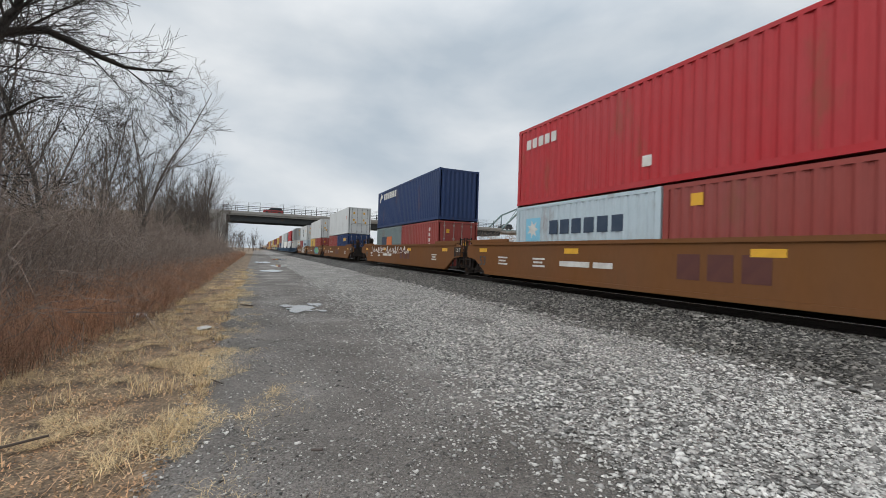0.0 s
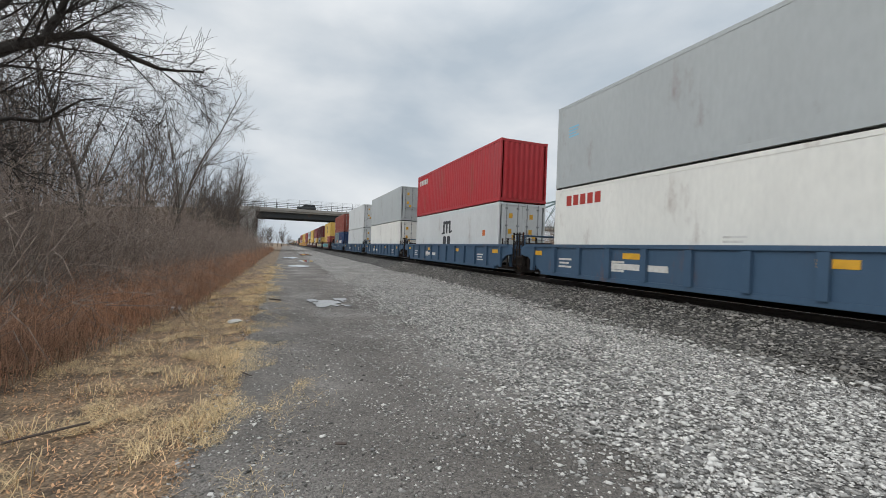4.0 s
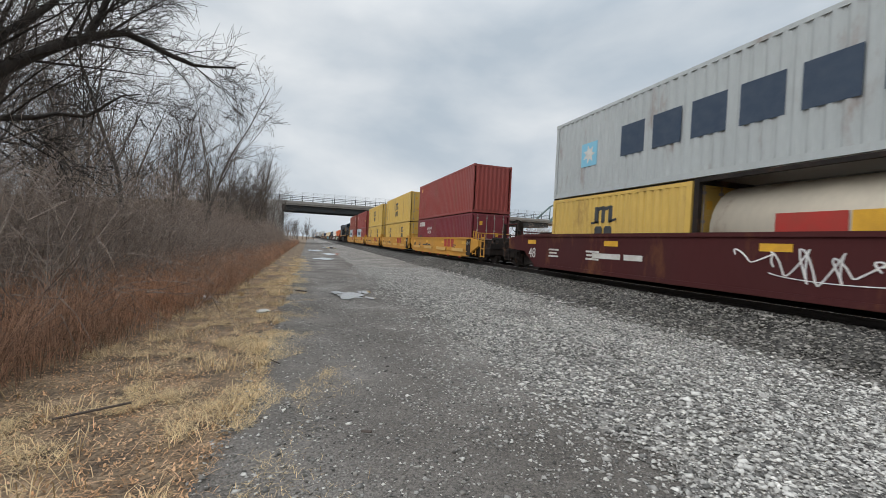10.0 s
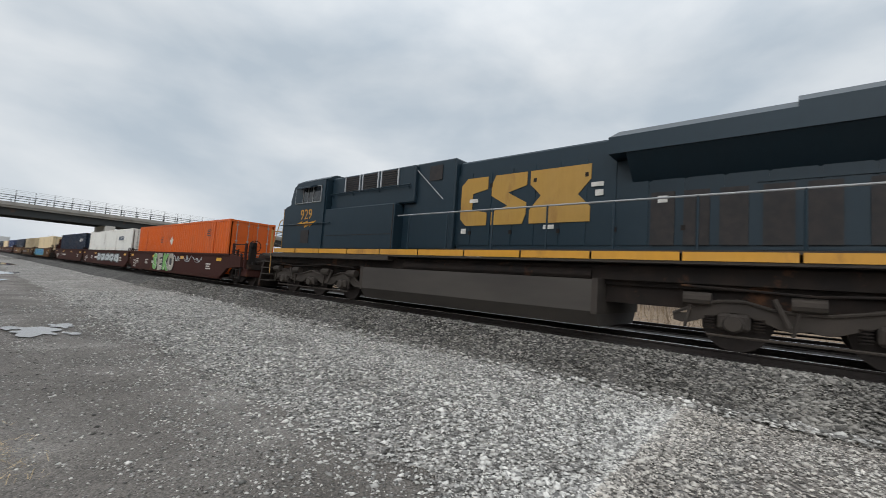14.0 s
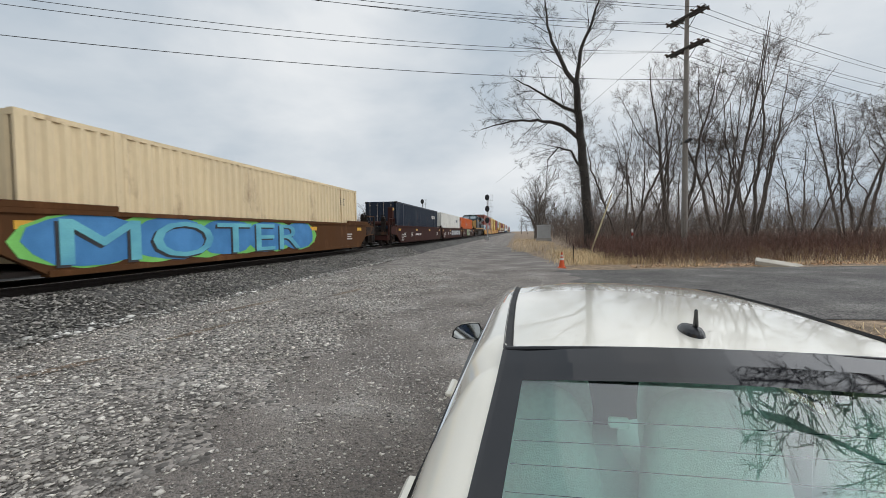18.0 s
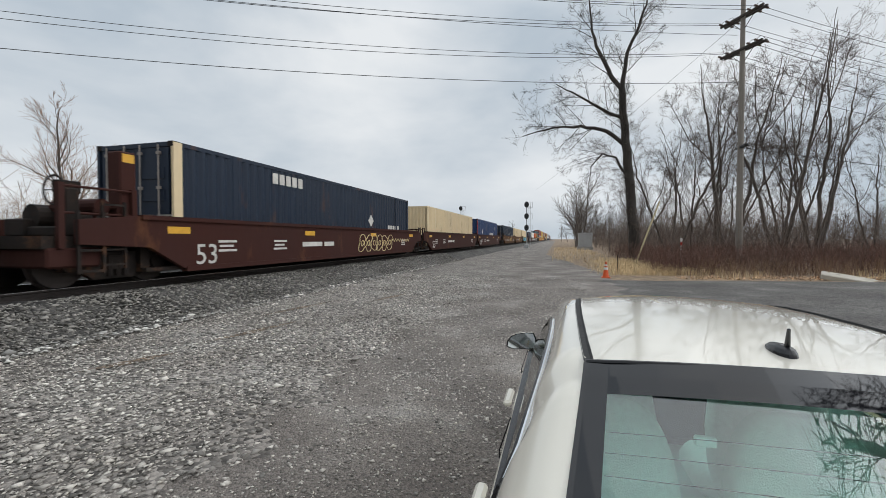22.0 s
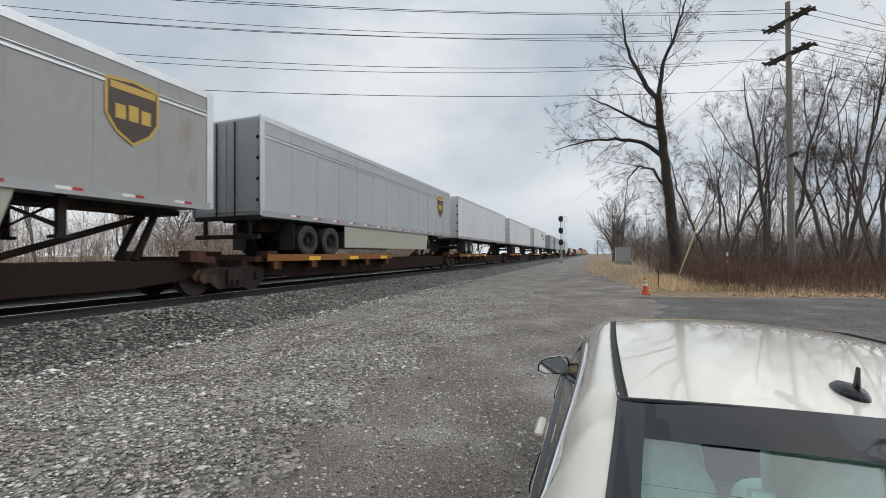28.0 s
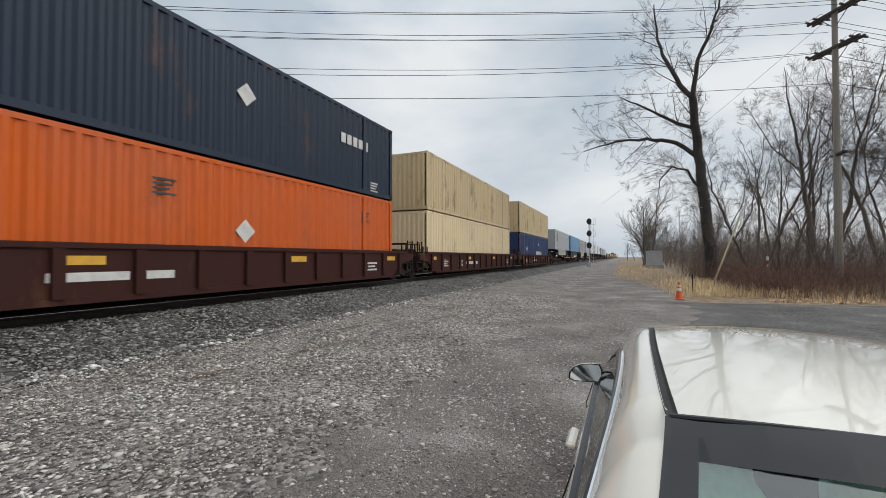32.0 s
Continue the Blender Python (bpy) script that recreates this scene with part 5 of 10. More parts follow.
        P("seam", boxes((sgn * 1.483 - 0.006, 3.7, 2.25, sgn * 1.483 + 0.006, 7.2, 2.27), (sgn * 1.483 - 0.006, 3.62, 1.8, sgn * 1.483 + 0.006, 3.65, 3.2)), GRILLE, box)
    # long hood with doors
    hood = P("long_hood", boxes((-0.92, -9.35, 1.8, 0.92, 1.5, 4.38), bevel=0.05), LOCO_BLUE)
    P("exhaust_stack", boxes((-0.3, -1.2, 4.36, 0.3, -0.2, 4.56), (-0.5, 0.2, 4.36, 0.5, 1.2, 4.46), bevel=0.03), LOCO_GRIME, hood)
    for sgn in (-1, 1):
        for k in range(14):
            y = 1.3 - k * 0.66
            P("hood_door", cached(("hood_door",), lambda: boxes((-0.012, -0.30, 1.95, 0.012, 0.30, 4.0), (-0.03, 0.18, 2.9, 0.03, 0.24, 3.0)), LOCO_BLUE), None, hood).location = (sgn * 0.925, y, 0)
        for q, (y, z) in enumerate(((1.2, 2.35), (-2.55, 3.35), (-2.6, 3.15), (-1.4, 2.4), (-3.9, 2.9), (0.9, 3.2))):
            P("label_plate", cached(("hood_label", q % 2), lambda: boxes((-0.006, -0.14, -0.05, 0.006, 0.14, 0.05) if q % 2 else (-0.006, -0.09, -0.07, 0.006, 0.09, 0.07)), WHITE_MARK), None, hood).location = (sgn * 0.962, y, z)
        for q in range(9):
            P("door_latch", cached(("door_latch",), lambda: boxes((-0.015, -0.04, -0.05, 0.015, 0.04, 0.05)), STEEL_DARK), None, hood).location = (sgn * 0.95, 1.0 - 0.66 * q, 2.3 + 1.3 * (q % 2))
        P("grille_surround", boxes((sgn * 0.945 - 0.012, -7.98, 1.86, sgn * 0.945 + 0.012, -5.45, 1.92), (sgn * 0.945 - 0.012, -7.98, 3.1, sgn * 0.945 + 0.012, -5.45, 3.16)), LOCO_BLUE, hood)
        for y in (-3.9, -4.5, -5.1, -5.75, -6.35, -7.1, -7.7):
            P("hood_grille", boxes((sgn * 0.95 - 0.012, y - 0.22, 1.95, sgn * 0.95 + 0.012, y + 0.22, 3.05)), GRILLE, hood)
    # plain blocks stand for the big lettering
    for sgn in (-1,):
        P("hood_marking", prism([(1.35, 2.7), (1.15, 2.5), (0.45, 2.5), (0.45, 2.85), (0.95, 2.95), (0.95, 3.4), (0.45, 3.5), (0.45, 3.85), (1.15, 3.85), (1.35, 3.65)], "x", -0.958, -0.94), LOCO_FADED, hood, "faded yellow block shape")
        P("hood_marking", prism([(0.30, 2.5), (-0.65, 2.5), (-0.75, 2.75), (-0.75, 3.05), (-0.2, 3.35), (-0.75, 3.5), (-0.75, 3.85), (0.2, 3.85), (0.32, 3.6), (0.32, 3.3), (-0.2, 3.0), (0.30, 2.85)], "x", -0.958, -0.94), LOCO_FADED, hood, "faded yellow block shape")
        P("hood_marking", prism([(-0.85, 2.5), (-2.4, 2.5), (-2.4, 2.85), (-2.1, 3.15), (-2.4, 3.5), (-2.4, 3.85), (-0.85, 3.85), (-0.85, 3.5), (-1.15, 3.2), (-0.85, 2.85)], "x", -0.958, -0.94), LOCO_FADED, hood, "faded yellow block shape")
    P("rear_panel", boxes((-0.93, -9.40, 1.9, 0.93, -9.34, 3.9)), LOCO_GOLD, hood, "dull yellow rear panel")
    for x in (-0.13, 0.13):
        P("rear_headlight", bars([((x + 0.1, -9.38, 3.72), (x + 0.1, -9.46, 3.72), 0.1)], 14), LAMP_GLASS, hood)
    P("marking", boxes((-0.6, -9.43, 2.5, 0.3, -9.41, 2.85)), NAVY_MARK, hood)
    # flared radiator roof
    rad = bmesh.new()
    for y0, y1, drop in ((-9.95, -6.0, 0.0), (-6.0, -2.95, 0.10)):
        prism([(-1.52, 3.82), (1.52, 3.82), (1.52, 4.28 - drop), (0.85, 4.62 - drop), (-0.85, 4.62 - drop), (-1.52, 4.28 - drop)], "y", y0, y1, rad)
    prism([(-0.92, 3.3), (0.92, 3.3), (1.5, 3.84), (-1.5, 3.84)], "y", -9.3, -3.3, rad)
    P("radiator_roof", rad, LOCO_BLUE, label="flared radiator roof")
    # fuel tank
    tank = prism([(-1.2, 0.18), (1.2, 0.18), (1.45, 0.5), (1.45, 1.18), (-1.45, 1.18), (-1.45, 0.5)], "y", -2.8, 5.0)
    P("fuel_tank", tank, TANK_GRIME)
    for y in (4.9, -2.83):
        P("tank_strap", boxes((-1.458, y, 0.45, 1.458, y + 0.13, 1.2)), LOCO_GRIME)
    for sgn in (-1, 1):
        for y in (0.6, 3.0):
            P("filler_cap", bars([((sgn * 1.15, y, 1.2), (sgn * 1.15, y, 1.34), 0.09)], 12), ALU)
    for x in (-1.15, 1.15):
        P("air_reservoir", bars([((x, -2.6, 1.3), (x, 3.2, 1.3), 0.14)], 12), STEEL_DARK)
    P("centre_sill", boxes((-0.95, -10.8, 0.72, 0.95, 11.0, 1.3)), STEEL_DARK)
    # trucks: a waved cast frame over three axles
    for yc in (8.25, -7.15):
        t = P("truck", boxes((-0.55, yc - 2.5, 0.45, 0.55, yc + 2.5, 1.15), bevel=0.05), STEEL_DARK)
        wave = []
        for k in range(49):
            u = -2.95 + 5.9 * k / 48
            near = min(abs(u - q) for q in (-2.0, 0.0, 2.0))
            wave.append((u, 0.80 + 0.16 * math.exp(-(near / 0.45) ** 2) - (0.16 if abs(u) > 2.7 else 0.0), 0.60 + 0.12 * math.exp(-(near / 0.33) ** 2) - 0.13 * math.exp(-((near - 0.78) / 0.3) ** 2)))
        for sgn in (-1, 1):
            x0, x1 = sorted((sgn * 1.06, sgn * 1.22))
            fr = prism([(yc + u, hi) for u, hi, lo in wave] + [(yc + u, lo) for u, hi, lo in wave[::-1]], "x", x0, x1)
            P("truck_frame", fr, LOCO_GRIME, t)
            P("frame_rib", bars([((sgn * 1.24, yc + a_[0], a_[1] - 0.02), (sgn * 1.24, yc + b_[0], b_[1] - 0.02), 0.03) for a_, b_ in zip(wave[::3], wave[3::3])], 6), LOCO_GRIME, t)
            P("air_pipe", bars([((sgn * 1.34, yc - 2.7, 1.14), (sgn * 1.34, yc - 0.9, 1.20), 0.022), ((sgn * 1.34, yc - 0.9, 1.20), (sgn * 1.34, yc + 0.9, 1.08), 0.022), ((sgn * 1.34, yc + 0.9, 1.08), (sgn * 1.34, yc + 2.8, 1.16), 0.022)], 6), STEEL_DARK, t)
            P("brake_rod", bars([((sgn * 1.28, yc - 2.4, 0.30), (sgn * 1.28, yc + 2.4, 0.30), 0.025)], 6), LOCO_GRIME, t)
            for dy in (-2.0, 0.0, 2.0):
                jb = boxes((min(sgn * 1.1, sgn * 1.3), yc + dy - 0.24, 0.40, max(sgn * 1.1, sgn * 1.3), yc + dy + 0.24, 0.70), bevel=0.05)
                tube(jb, (sgn * 1.28, yc + dy, 0.53), (sgn * 1.38, yc + dy, 0.53), 0.17, 0.13, sides=14)
                P("journal_box", jb, LOCO_GRIME, t)
                for dd in (-0.36, 0.36):
                    P("coil_spring", bars([((sgn * 1.2, yc + dy + dd, 0.42 + 0.05 * q), (sgn * 1.2, yc + dy + dd, 0.44 + 0.05 * q), 0.085) for q in range(5)], 10), STEEL_DARK, t)
                if dy:
                    P("damper", bars([((sgn * 1.33, yc + dy * 0.72, 1.0), (sgn * 1.33, yc + dy * 0.62, 0.55), 0.04)], 8), LOCO_GRIME, t)
            for dy in (-2.55, -1.0, 1.0, 2.55):
                P("brake_cylinder", bars([((sgn * 1.26, yc + dy - 0.22, 0.93), (sgn * 1.26, yc + dy + 0.22, 0.93), 0.12), ((sgn * 1.25, yc + dy + 0.1, 0.9), (sgn * 1.25, yc + dy + 0.2, 0.4), 0.03)], 10), LOCO_GRIME, t)
        for dy in (-2.0, 0.0, 2.0):
            ws_ = part("axle", cached(("loco_axle",), lambda: bars([((-0.9, 0, 0), (0.9, 0, 0), 0.1)], 10), STEEL_DARK), None, t)
            ws_.location = (0, yc + dy, 0.533)
            for sgn in (-1, 1):
                part("wheel", cached(("loco_wheel",), lambda: bars([((-0.07, 0, 0), (0.07, 0, 0), 0.533), ((-0.09, 0, 0), (0.09, 0, 0), 0.2)], 32), WHEEL_STEEL), None, ws_).location = (sgn * 0.77, 0, 0)
    # end steps, plows, couplers and handrails
    for sgn, ye in ((1, 11.0), (-1, -9.5)):
        for sx_ in (-1, 1):
            for k in range(5):
                y0, y1 = sorted((ye + sgn * 0.05, ye + sgn * 0.85))
                x0, x1 = sorted((sx_ * 1.05, sx_ * 1.5))
                P("step", boxes((x0, y0, 0.38 + 0.27 * k, x1, y1, 0.42 + 0.27 * k)), LOCO_GRIME)
            x0, x1 = sorted((sx_ * 1.5, sx_ * 1.46))
            P("step_side", prism([(ye + sgn * 0.0, 1.6), (ye + sgn * 0.95, 1.6), (ye + sgn * 1.05, 0.34), (ye + sgn * 0.75, 0.34), (ye + sgn * 0.12, 0.5)], "x", x0 - sx_ * 0.5, x1 - sx_ * 0.5), STEEL_DARK)
            P("end_handrail", bars([((sx_ * 1.48, ye + sgn * 0.1, 0.7), (sx_ * 1.48, ye + sgn * 0.12, 2.5), 0.022), ((sx_ * 1.1, ye + sgn * 0.95, 1.55), (sx_ * 1.1, ye + sgn * 0.95, 2.65), 0.03), ((sx_ * 1.1, ye + sgn * 0.95, 2.6), (sx_ * 0.3, ye + sgn * 0.95, 2.6), 0.022), ((sx_ * 0.5, ye + sgn * 0.95, 1.55), (sx_ * 0.5, ye + sgn * 0.95, 2.6), 0.03)], 8), LOCO_GOLD if sgn > 0 else LOCO_GRIME)
        y0, y1 = sorted((ye + sgn * 1.0, ye + sgn * 1.12))
        P("pilot_plow", prism([(-1.45, 0.12), (1.45, 0.12), (1.3, 1.2), (-1.3, 1.2)], "y", y0, y1), STEEL_DARK)
        y0, y1 = sorted((ye + sgn * 0.9, ye + sgn * 1.75))
        P("coupler", boxes((-0.15, y0, 0.72, 0.15, y1, 1.0), bevel=0.04), STEEL_DARK)
        P("air_hose", bars([((0.45, ye + sgn * 1.1, 0.95), (0.4, ye + sgn * 1.5, 0.45), 0.025), ((-0.45, ye + sgn * 1.1, 0.95), (-0.4, ye + sgn * 1.5, 0.5), 0.025)], 6), RUBBER)
    for sgn in (-1, 1):
        P("side_handrail", bars([((sgn * 1.46, -9.2, 2.82), (sgn * 1.46, 3.4, 2.82), 0.022)], 8), ALU_DULL)
        for k in range(9):
            part("stanchion", cached(("stanchion",), lambda: bars([((0, 0, 1.7), (0, 0, 2.82), 0.024)], 8), LOCO_BLUE), None, loco).location = (sgn * 1.46, -9.1 + k * 1.5, 0)
    P("roof_horn", boxes((-0.3, 6.0, 4.45, 0.3, 6.3, 4.6), (-0.25, 8.2, 4.6, 0.35, 8.7, 4.68), bevel=0.02), STEEL_DARK)
    return loco


locomotive(374.3)

# ---- highway trailers on spine flat cars ----
TRAILER_GREY = paint("trailer_grey", (0.36, 0.375, 0.385), 0.0, 0.5)
TRAILER_WHITE = paint("trailer_white", (0.62, 0.63, 0.63), 0.0, 0.45)
TRAILER_BLUE = paint("trailer_blue", (0.10, 0.255, 0.41), 0.0, 0.5)
TRAILER_DIRTY = paint("trailer_dull_grey", (0.30, 0.30, 0.285), 0.05, 0.6)
SKIRT = paint("side_skirt", (0.34, 0.335, 0.28), 0.0, 0.6)
BROWN_MARK = material("dark_brown_badge", (0.035, 0.018, 0.010), 0.5, second=(0.05, 0.03, 0.02), scale=4.0)
TAPE_RED = material("red_reflective_tape", (0.40, 0.015, 0.02), 0.4, bump=0.0)
TAPE_WHITE = material("white_reflective_tape", (0.70, 0.69, 0.66), 0.4, bump=0.0)
DECK_Z = 0.98


def tyre():
    bm = bmesh.new()
    n = 28
    prof = [(-0.13, 0.30), (-0.14, 0.42), (-0.11, 0.50), (0.11, 0.50), (0.14, 0.42), (0.13, 0.30)]
    rings = [[bm.verts.new((x, r * math.cos(k * math.tau / n), r * math.sin(k * math.tau / n))) for x, r in prof] for k in range(n)]
    for k in range(n):
        a, b = rings[k], rings[(k + 1) % n]
        for i in range(len(prof)):
            j = (i + 1) % len(prof)
            bm.faces.new((a[i], a[j], b[j], b[i]))
    bmesh.ops.recalc_face_normals(bm, faces=bm.faces[:])
    return bm


def rim():
    bm = bmesh.new()
    n = 24
    prof = [(0.13, 0.30), (-0.10, 0.29), (-0.10, 0.24), (0.02, 0.20), (0.02, 0.10), (-0.10, 0.08), (-0.10, 0.0)]
    rings = [[bm.verts.new((x, r * math.cos(k * math.tau / n), r * math.sin(k * math.tau / n))) for x, r in prof] for k in range(n)]
    for k in range(n):
        a, b = rings[k], rings[(k + 1) % n]
        for i in range(len(prof) - 1):
            bm.faces.new((a[i], a[i + 1], b[i + 1], b[i]))
    bmesh.ops.remove_doubles(bm, verts=bm.verts[:], dist=0.0005)
    bmesh.ops.recalc_face_normals(bm, faces=bm.faces[:])
    for k in range(8):
        tube(bm, (-0.02, 0.15 * math.cos(k * math.tau / 8), 0.15 * math.sin(k * math.tau / 8)), (0.02, 0.15 * math.cos(k * math.tau / 8), 0.15 * math.sin(k * math.tau / 8)), 0.035, sides=6)
    return bm


def shield(trailer, x, y, z, k=1.0):
    """The carrier's badge as a plain shield shape."""
    def outline(g):
        return [(y + 0.55 * k * g, z + 0.62 * k * g), (y, z + 0.70 * k * g), (y - 0.55 * k * g, z + 0.62 * k * g), (y - 0.55 * k * g, z - 0.15 * k * g), (y - 0.35 * k * g, z - 0.48 * k * g), (y, z - 0.72 * k * g), (y + 0.35 * k * g, z - 0.48 * k * g), (y + 0.55 * k * g, z - 0.15 * k * g)]
    b = part("badge", prism(outline(1.0), "x", x - 0.008, x), GOLD_MARK, trailer, "gold and brown shield badge")
    part("badge_field", prism(outline(0.9), "x", x - 0.014, x - 0.002), BROWN_MARK, b)
    part("badge_mark", boxes(*[(x - 0.02, y + (0.36 - 0.26 * q - 0.2) * k, z - 0.2 * k, x - 0.01, y + (0.36 - 0.26 * q) * k, z + (0.14 if q == 1 else 0.1) * k) for q in range(3)]), GOLD_MARK, b)
    part("badge_band", boxes((x - 0.02, y - 0.46 * k, z + 0.40 * k, x - 0.01, y + 0.46 * k, z + 0.55 * k)), GOLD_MARK, b)


def trailer(s0, s1, top, mat, words, nose_lead, badge=None, skirt=None, stripe_z=None, mark=None, wheel_mat=None):
    """A dry-van trailer. nose_lead: its front end points to the head of the train."""
    L = s1 - s0
    tr = on_train(thing("semi_trailer", "%s highway trailer riding on a spine flat car" % words, "trailer", group="trailers on the train"), (s0 + s1) / 2)
    h, t = L / 2, top - RAIL_Z
    f = -1 if nose_lead else 1
    z0 = DECK_Z + 1.16
    part("body", boxes((-1.295, -h, z0, 1.295, h, t - 0.02), bevel=0.03), mat, tr)
    for sgn in (-1, 1):
        x = sgn * 1.295
        seams = bmesh.new()
        for k in range(1, int(L / 1.22)):
            y = -h + k * L / int(L / 1.22)
            bm_box(seams, x - 0.006, y - 0.02, z0 + 0.2, x + 0.006, y + 0.02, t - 0.2)
        part("panel_seam", seams, mat, tr)
        part("top_rail", boxes((x - 0.014, -h + 0.02, t - 0.16, x + 0.014, h - 0.02, t)), ALU if mat is not TRAILER_BLUE else mat, tr)
        part("bottom_rail", boxes((x - 0.022, -h, z0 - 0.03, x + 0.022, h, z0 + 0.14)), ALU_DULL if mat is not TRAILER_BLUE else mat, tr)
        tr_, tw_ = bmesh.new(), bmesh.new()
        n = int(L / 1.1)
        for k in range(n):
            y = -h + 0.5 + k * (L - 1) / n
            bm_box(tr_, x - 0.027, y, z0 + 0.05, x + 0.027, y + 0.17, z0 + 0.11)
            bm_box(tw_, x - 0.027, y + 0.18, z0 + 0.05, x + 0.027, y + 0.42, z0 + 0.11)
        part("reflective_tape", tr_, TAPE_RED, tr, "red reflective tape dashes")
        part("reflective_tape", tw_, TAPE_WHITE, tr, "white reflective tape dashes")
        if stripe_z:
            part("rub_rail", boxes((x - 0.02, -h + 0.05, t - 0.62, x + 0.02, h - 0.05, t - 0.57), (x - 0.02, -h + 0.05, t - 0.52, x + 0.02, h - 0.05, t - 0.50)), ALU, tr)
        for e in (-h, h):
            part("corner_post", boxes((x - 0.018, e - 0.09, z0, x + 0.018, e + 0.09, t)), ALU if mat in (TRAILER_GREY, TRAILER_DIRTY) else mat, tr)
    part("roof", boxes((-1.28, -h + 0.02, t - 0.03, 1.28, h - 0.02, t + 0.005)), ALU, tr)
    # rear doors
    ye = -f * h
    for sgn in (-1, 1):
        y0, y1 = sorted((ye, ye - f * 0.03))
        x0, x1 = sorted((sgn * 0.02, sgn * 1.2))
        d = part("rear_door", boxes((x0, y0, z0 + 0.12, x1, y1, t - 0.14)), mat, tr)
        part("lock_bar", bars([((sgn * 0.35, ye - f * 0.06, z0), (sgn * 0.35, ye - f * 0.06, t - 0.1), 0.02)], 6), STEEL_DARK, d)
        part("hinge", boxes(*[(sgn * 1.2 - 0.08, ye - f * 0.03 - 0.03, z0 + 0.4 + 0.6 * q, sgn * 1.2 + 0.06, ye - f * 0.03 + 0.03, z0 + 0.48 + 0.6 * q) for q in range(4)]), STEEL_DARK, d)
    part("bumper", boxes((-1.2, ye - 0.06, DECK_Z + 0.5, 1.2, ye + 0.06, DECK_Z + 0.62), (-0.9, ye - 0.04, DECK_Z + 0.6, -0.8, ye + 0.04, z0), (0.8, ye - 0.04, DECK_Z + 0.6, 0.9, ye + 0.04, z0), (-1.25, ye - 0.05, z0 - 0.12, 1.25, ye + 0.05, z0)), STEEL_DARK, tr)
    # fittings on the front wall
    yn = f * h
    part("connection_box", boxes((-0.25, min(yn, yn + f * 0.05), z0 + 0.3, 0.1, max(yn, yn + f * 0.05), z0 + 0.7), (0.6, min(yn, yn + f * 0.04), z0 + 0.3, 0.8, max(yn, yn + f * 0.04), z0 + 0.6)), STEEL_DARK, tr)
    # running gear
    part("subframe", boxes((-0.5, -h + 0.3, z0 - 0.14, 0.5, h - 0.3, z0), (-0.45, min(-f * (h - 4.2), -f * (h - 0.8)), z0 - 0.4, 0.45, max(-f * (h - 4.2), -f * (h - 0.8)), z0 - 0.12)), STEEL_DARK, tr)
    axles = (2.1, 3.35) if L > 10 else (1.5,)
    for a in axles:
        y = -f * (h - a)
        part("axle", bars([((-1.1, y, DECK_Z + 0.5), (1.1, y, DECK_Z + 0.5), 0.07)], 8), STEEL_DARK, tr)
        for sgn in (-1, 1):
            w = part("tyre", cached(("tyre",), tyre, RUBBER), None, tr)
            w.matrix_basis = pose(sgn * 1.12, y, DECK_Z + 0.5, 0, 0, 0 if sgn < 0 else 180)
            part("rim", cached(("rim", (wheel_mat or STEEL_DARK).name), rim, wheel_mat or STEEL_DARK), None, w)
            w2 = part("tyre", cached(("tyre",), tyre, RUBBER), None, tr)
            w2.matrix_basis = pose(sgn * 0.80, y, DECK_Z + 0.5)
        for sgn in (-1, 1) if a == axles[0] else ():
            part("mud_flap", boxes((sgn * 0.975 - 0.275, y - f * 0.72 - 0.01, DECK_Z + 0.2, sgn * 0.975 + 0.275, y - f * 0.72 + 0.01, z0 - 0.1)), RUBBER, tr)
    yl = f * (h - (2.8 if L > 10 else 1.6))
    for sgn in (-1, 1):
        part("landing_leg", boxes((sgn * 0.9 - 0.06, yl - 0.07, DECK_Z + 0.4, sgn * 0.9 + 0.06, yl + 0.07, z0), (sgn * 0.9 - 0.14, yl - 0.14, DECK_Z + 0.36, sgn * 0.9 + 0.14, yl + 0.14, DECK_Z + 0.42)), STEEL_DARK, tr)
        part("leg_brace", bars([((sgn * 0.9, yl, DECK_Z + 0.55), (sgn * 0.5, yl - f * 0.9, z0 - 0.1), 0.03), ((sgn * 0.9, yl, DECK_Z + 0.6), (-sgn * 0.9, yl, z0 - 0.1), 0.025)], 6), STEEL_DARK, tr)
    if skirt:
        y0, y1 = sorted((yl - f * 0.8, -f * (h - axles[-1] - 0.85)))
        for sgn in (-1, 1):
            part("side_skirt", prism([(y0, z0 - 0.03), (y1, z0 - 0.03), (y1 - (0.25 if f > 0 else 0.0), DECK_Z + 0.3), (y0 + (0.25 if f < 0 else 0.05), DECK_Z + 0.3)], "x", sgn * 1.24 - 0.02, sgn * 1.24 + 0.02), skirt, tr)
    if badge:
        shield(tr, -1.31, yn - f * badge, (z0 + t) / 2 + 0.35, 0.95)
    if mark:
        for kind, ink, y, z in mark:
            ob = part("marking", cached(("mark", kind, ink), lambda: logo_blocks(kind, ink), INK[ink]), None, tr)
            ob.location = (-1.27, h - y, z - RAIL_Z)
    return tr


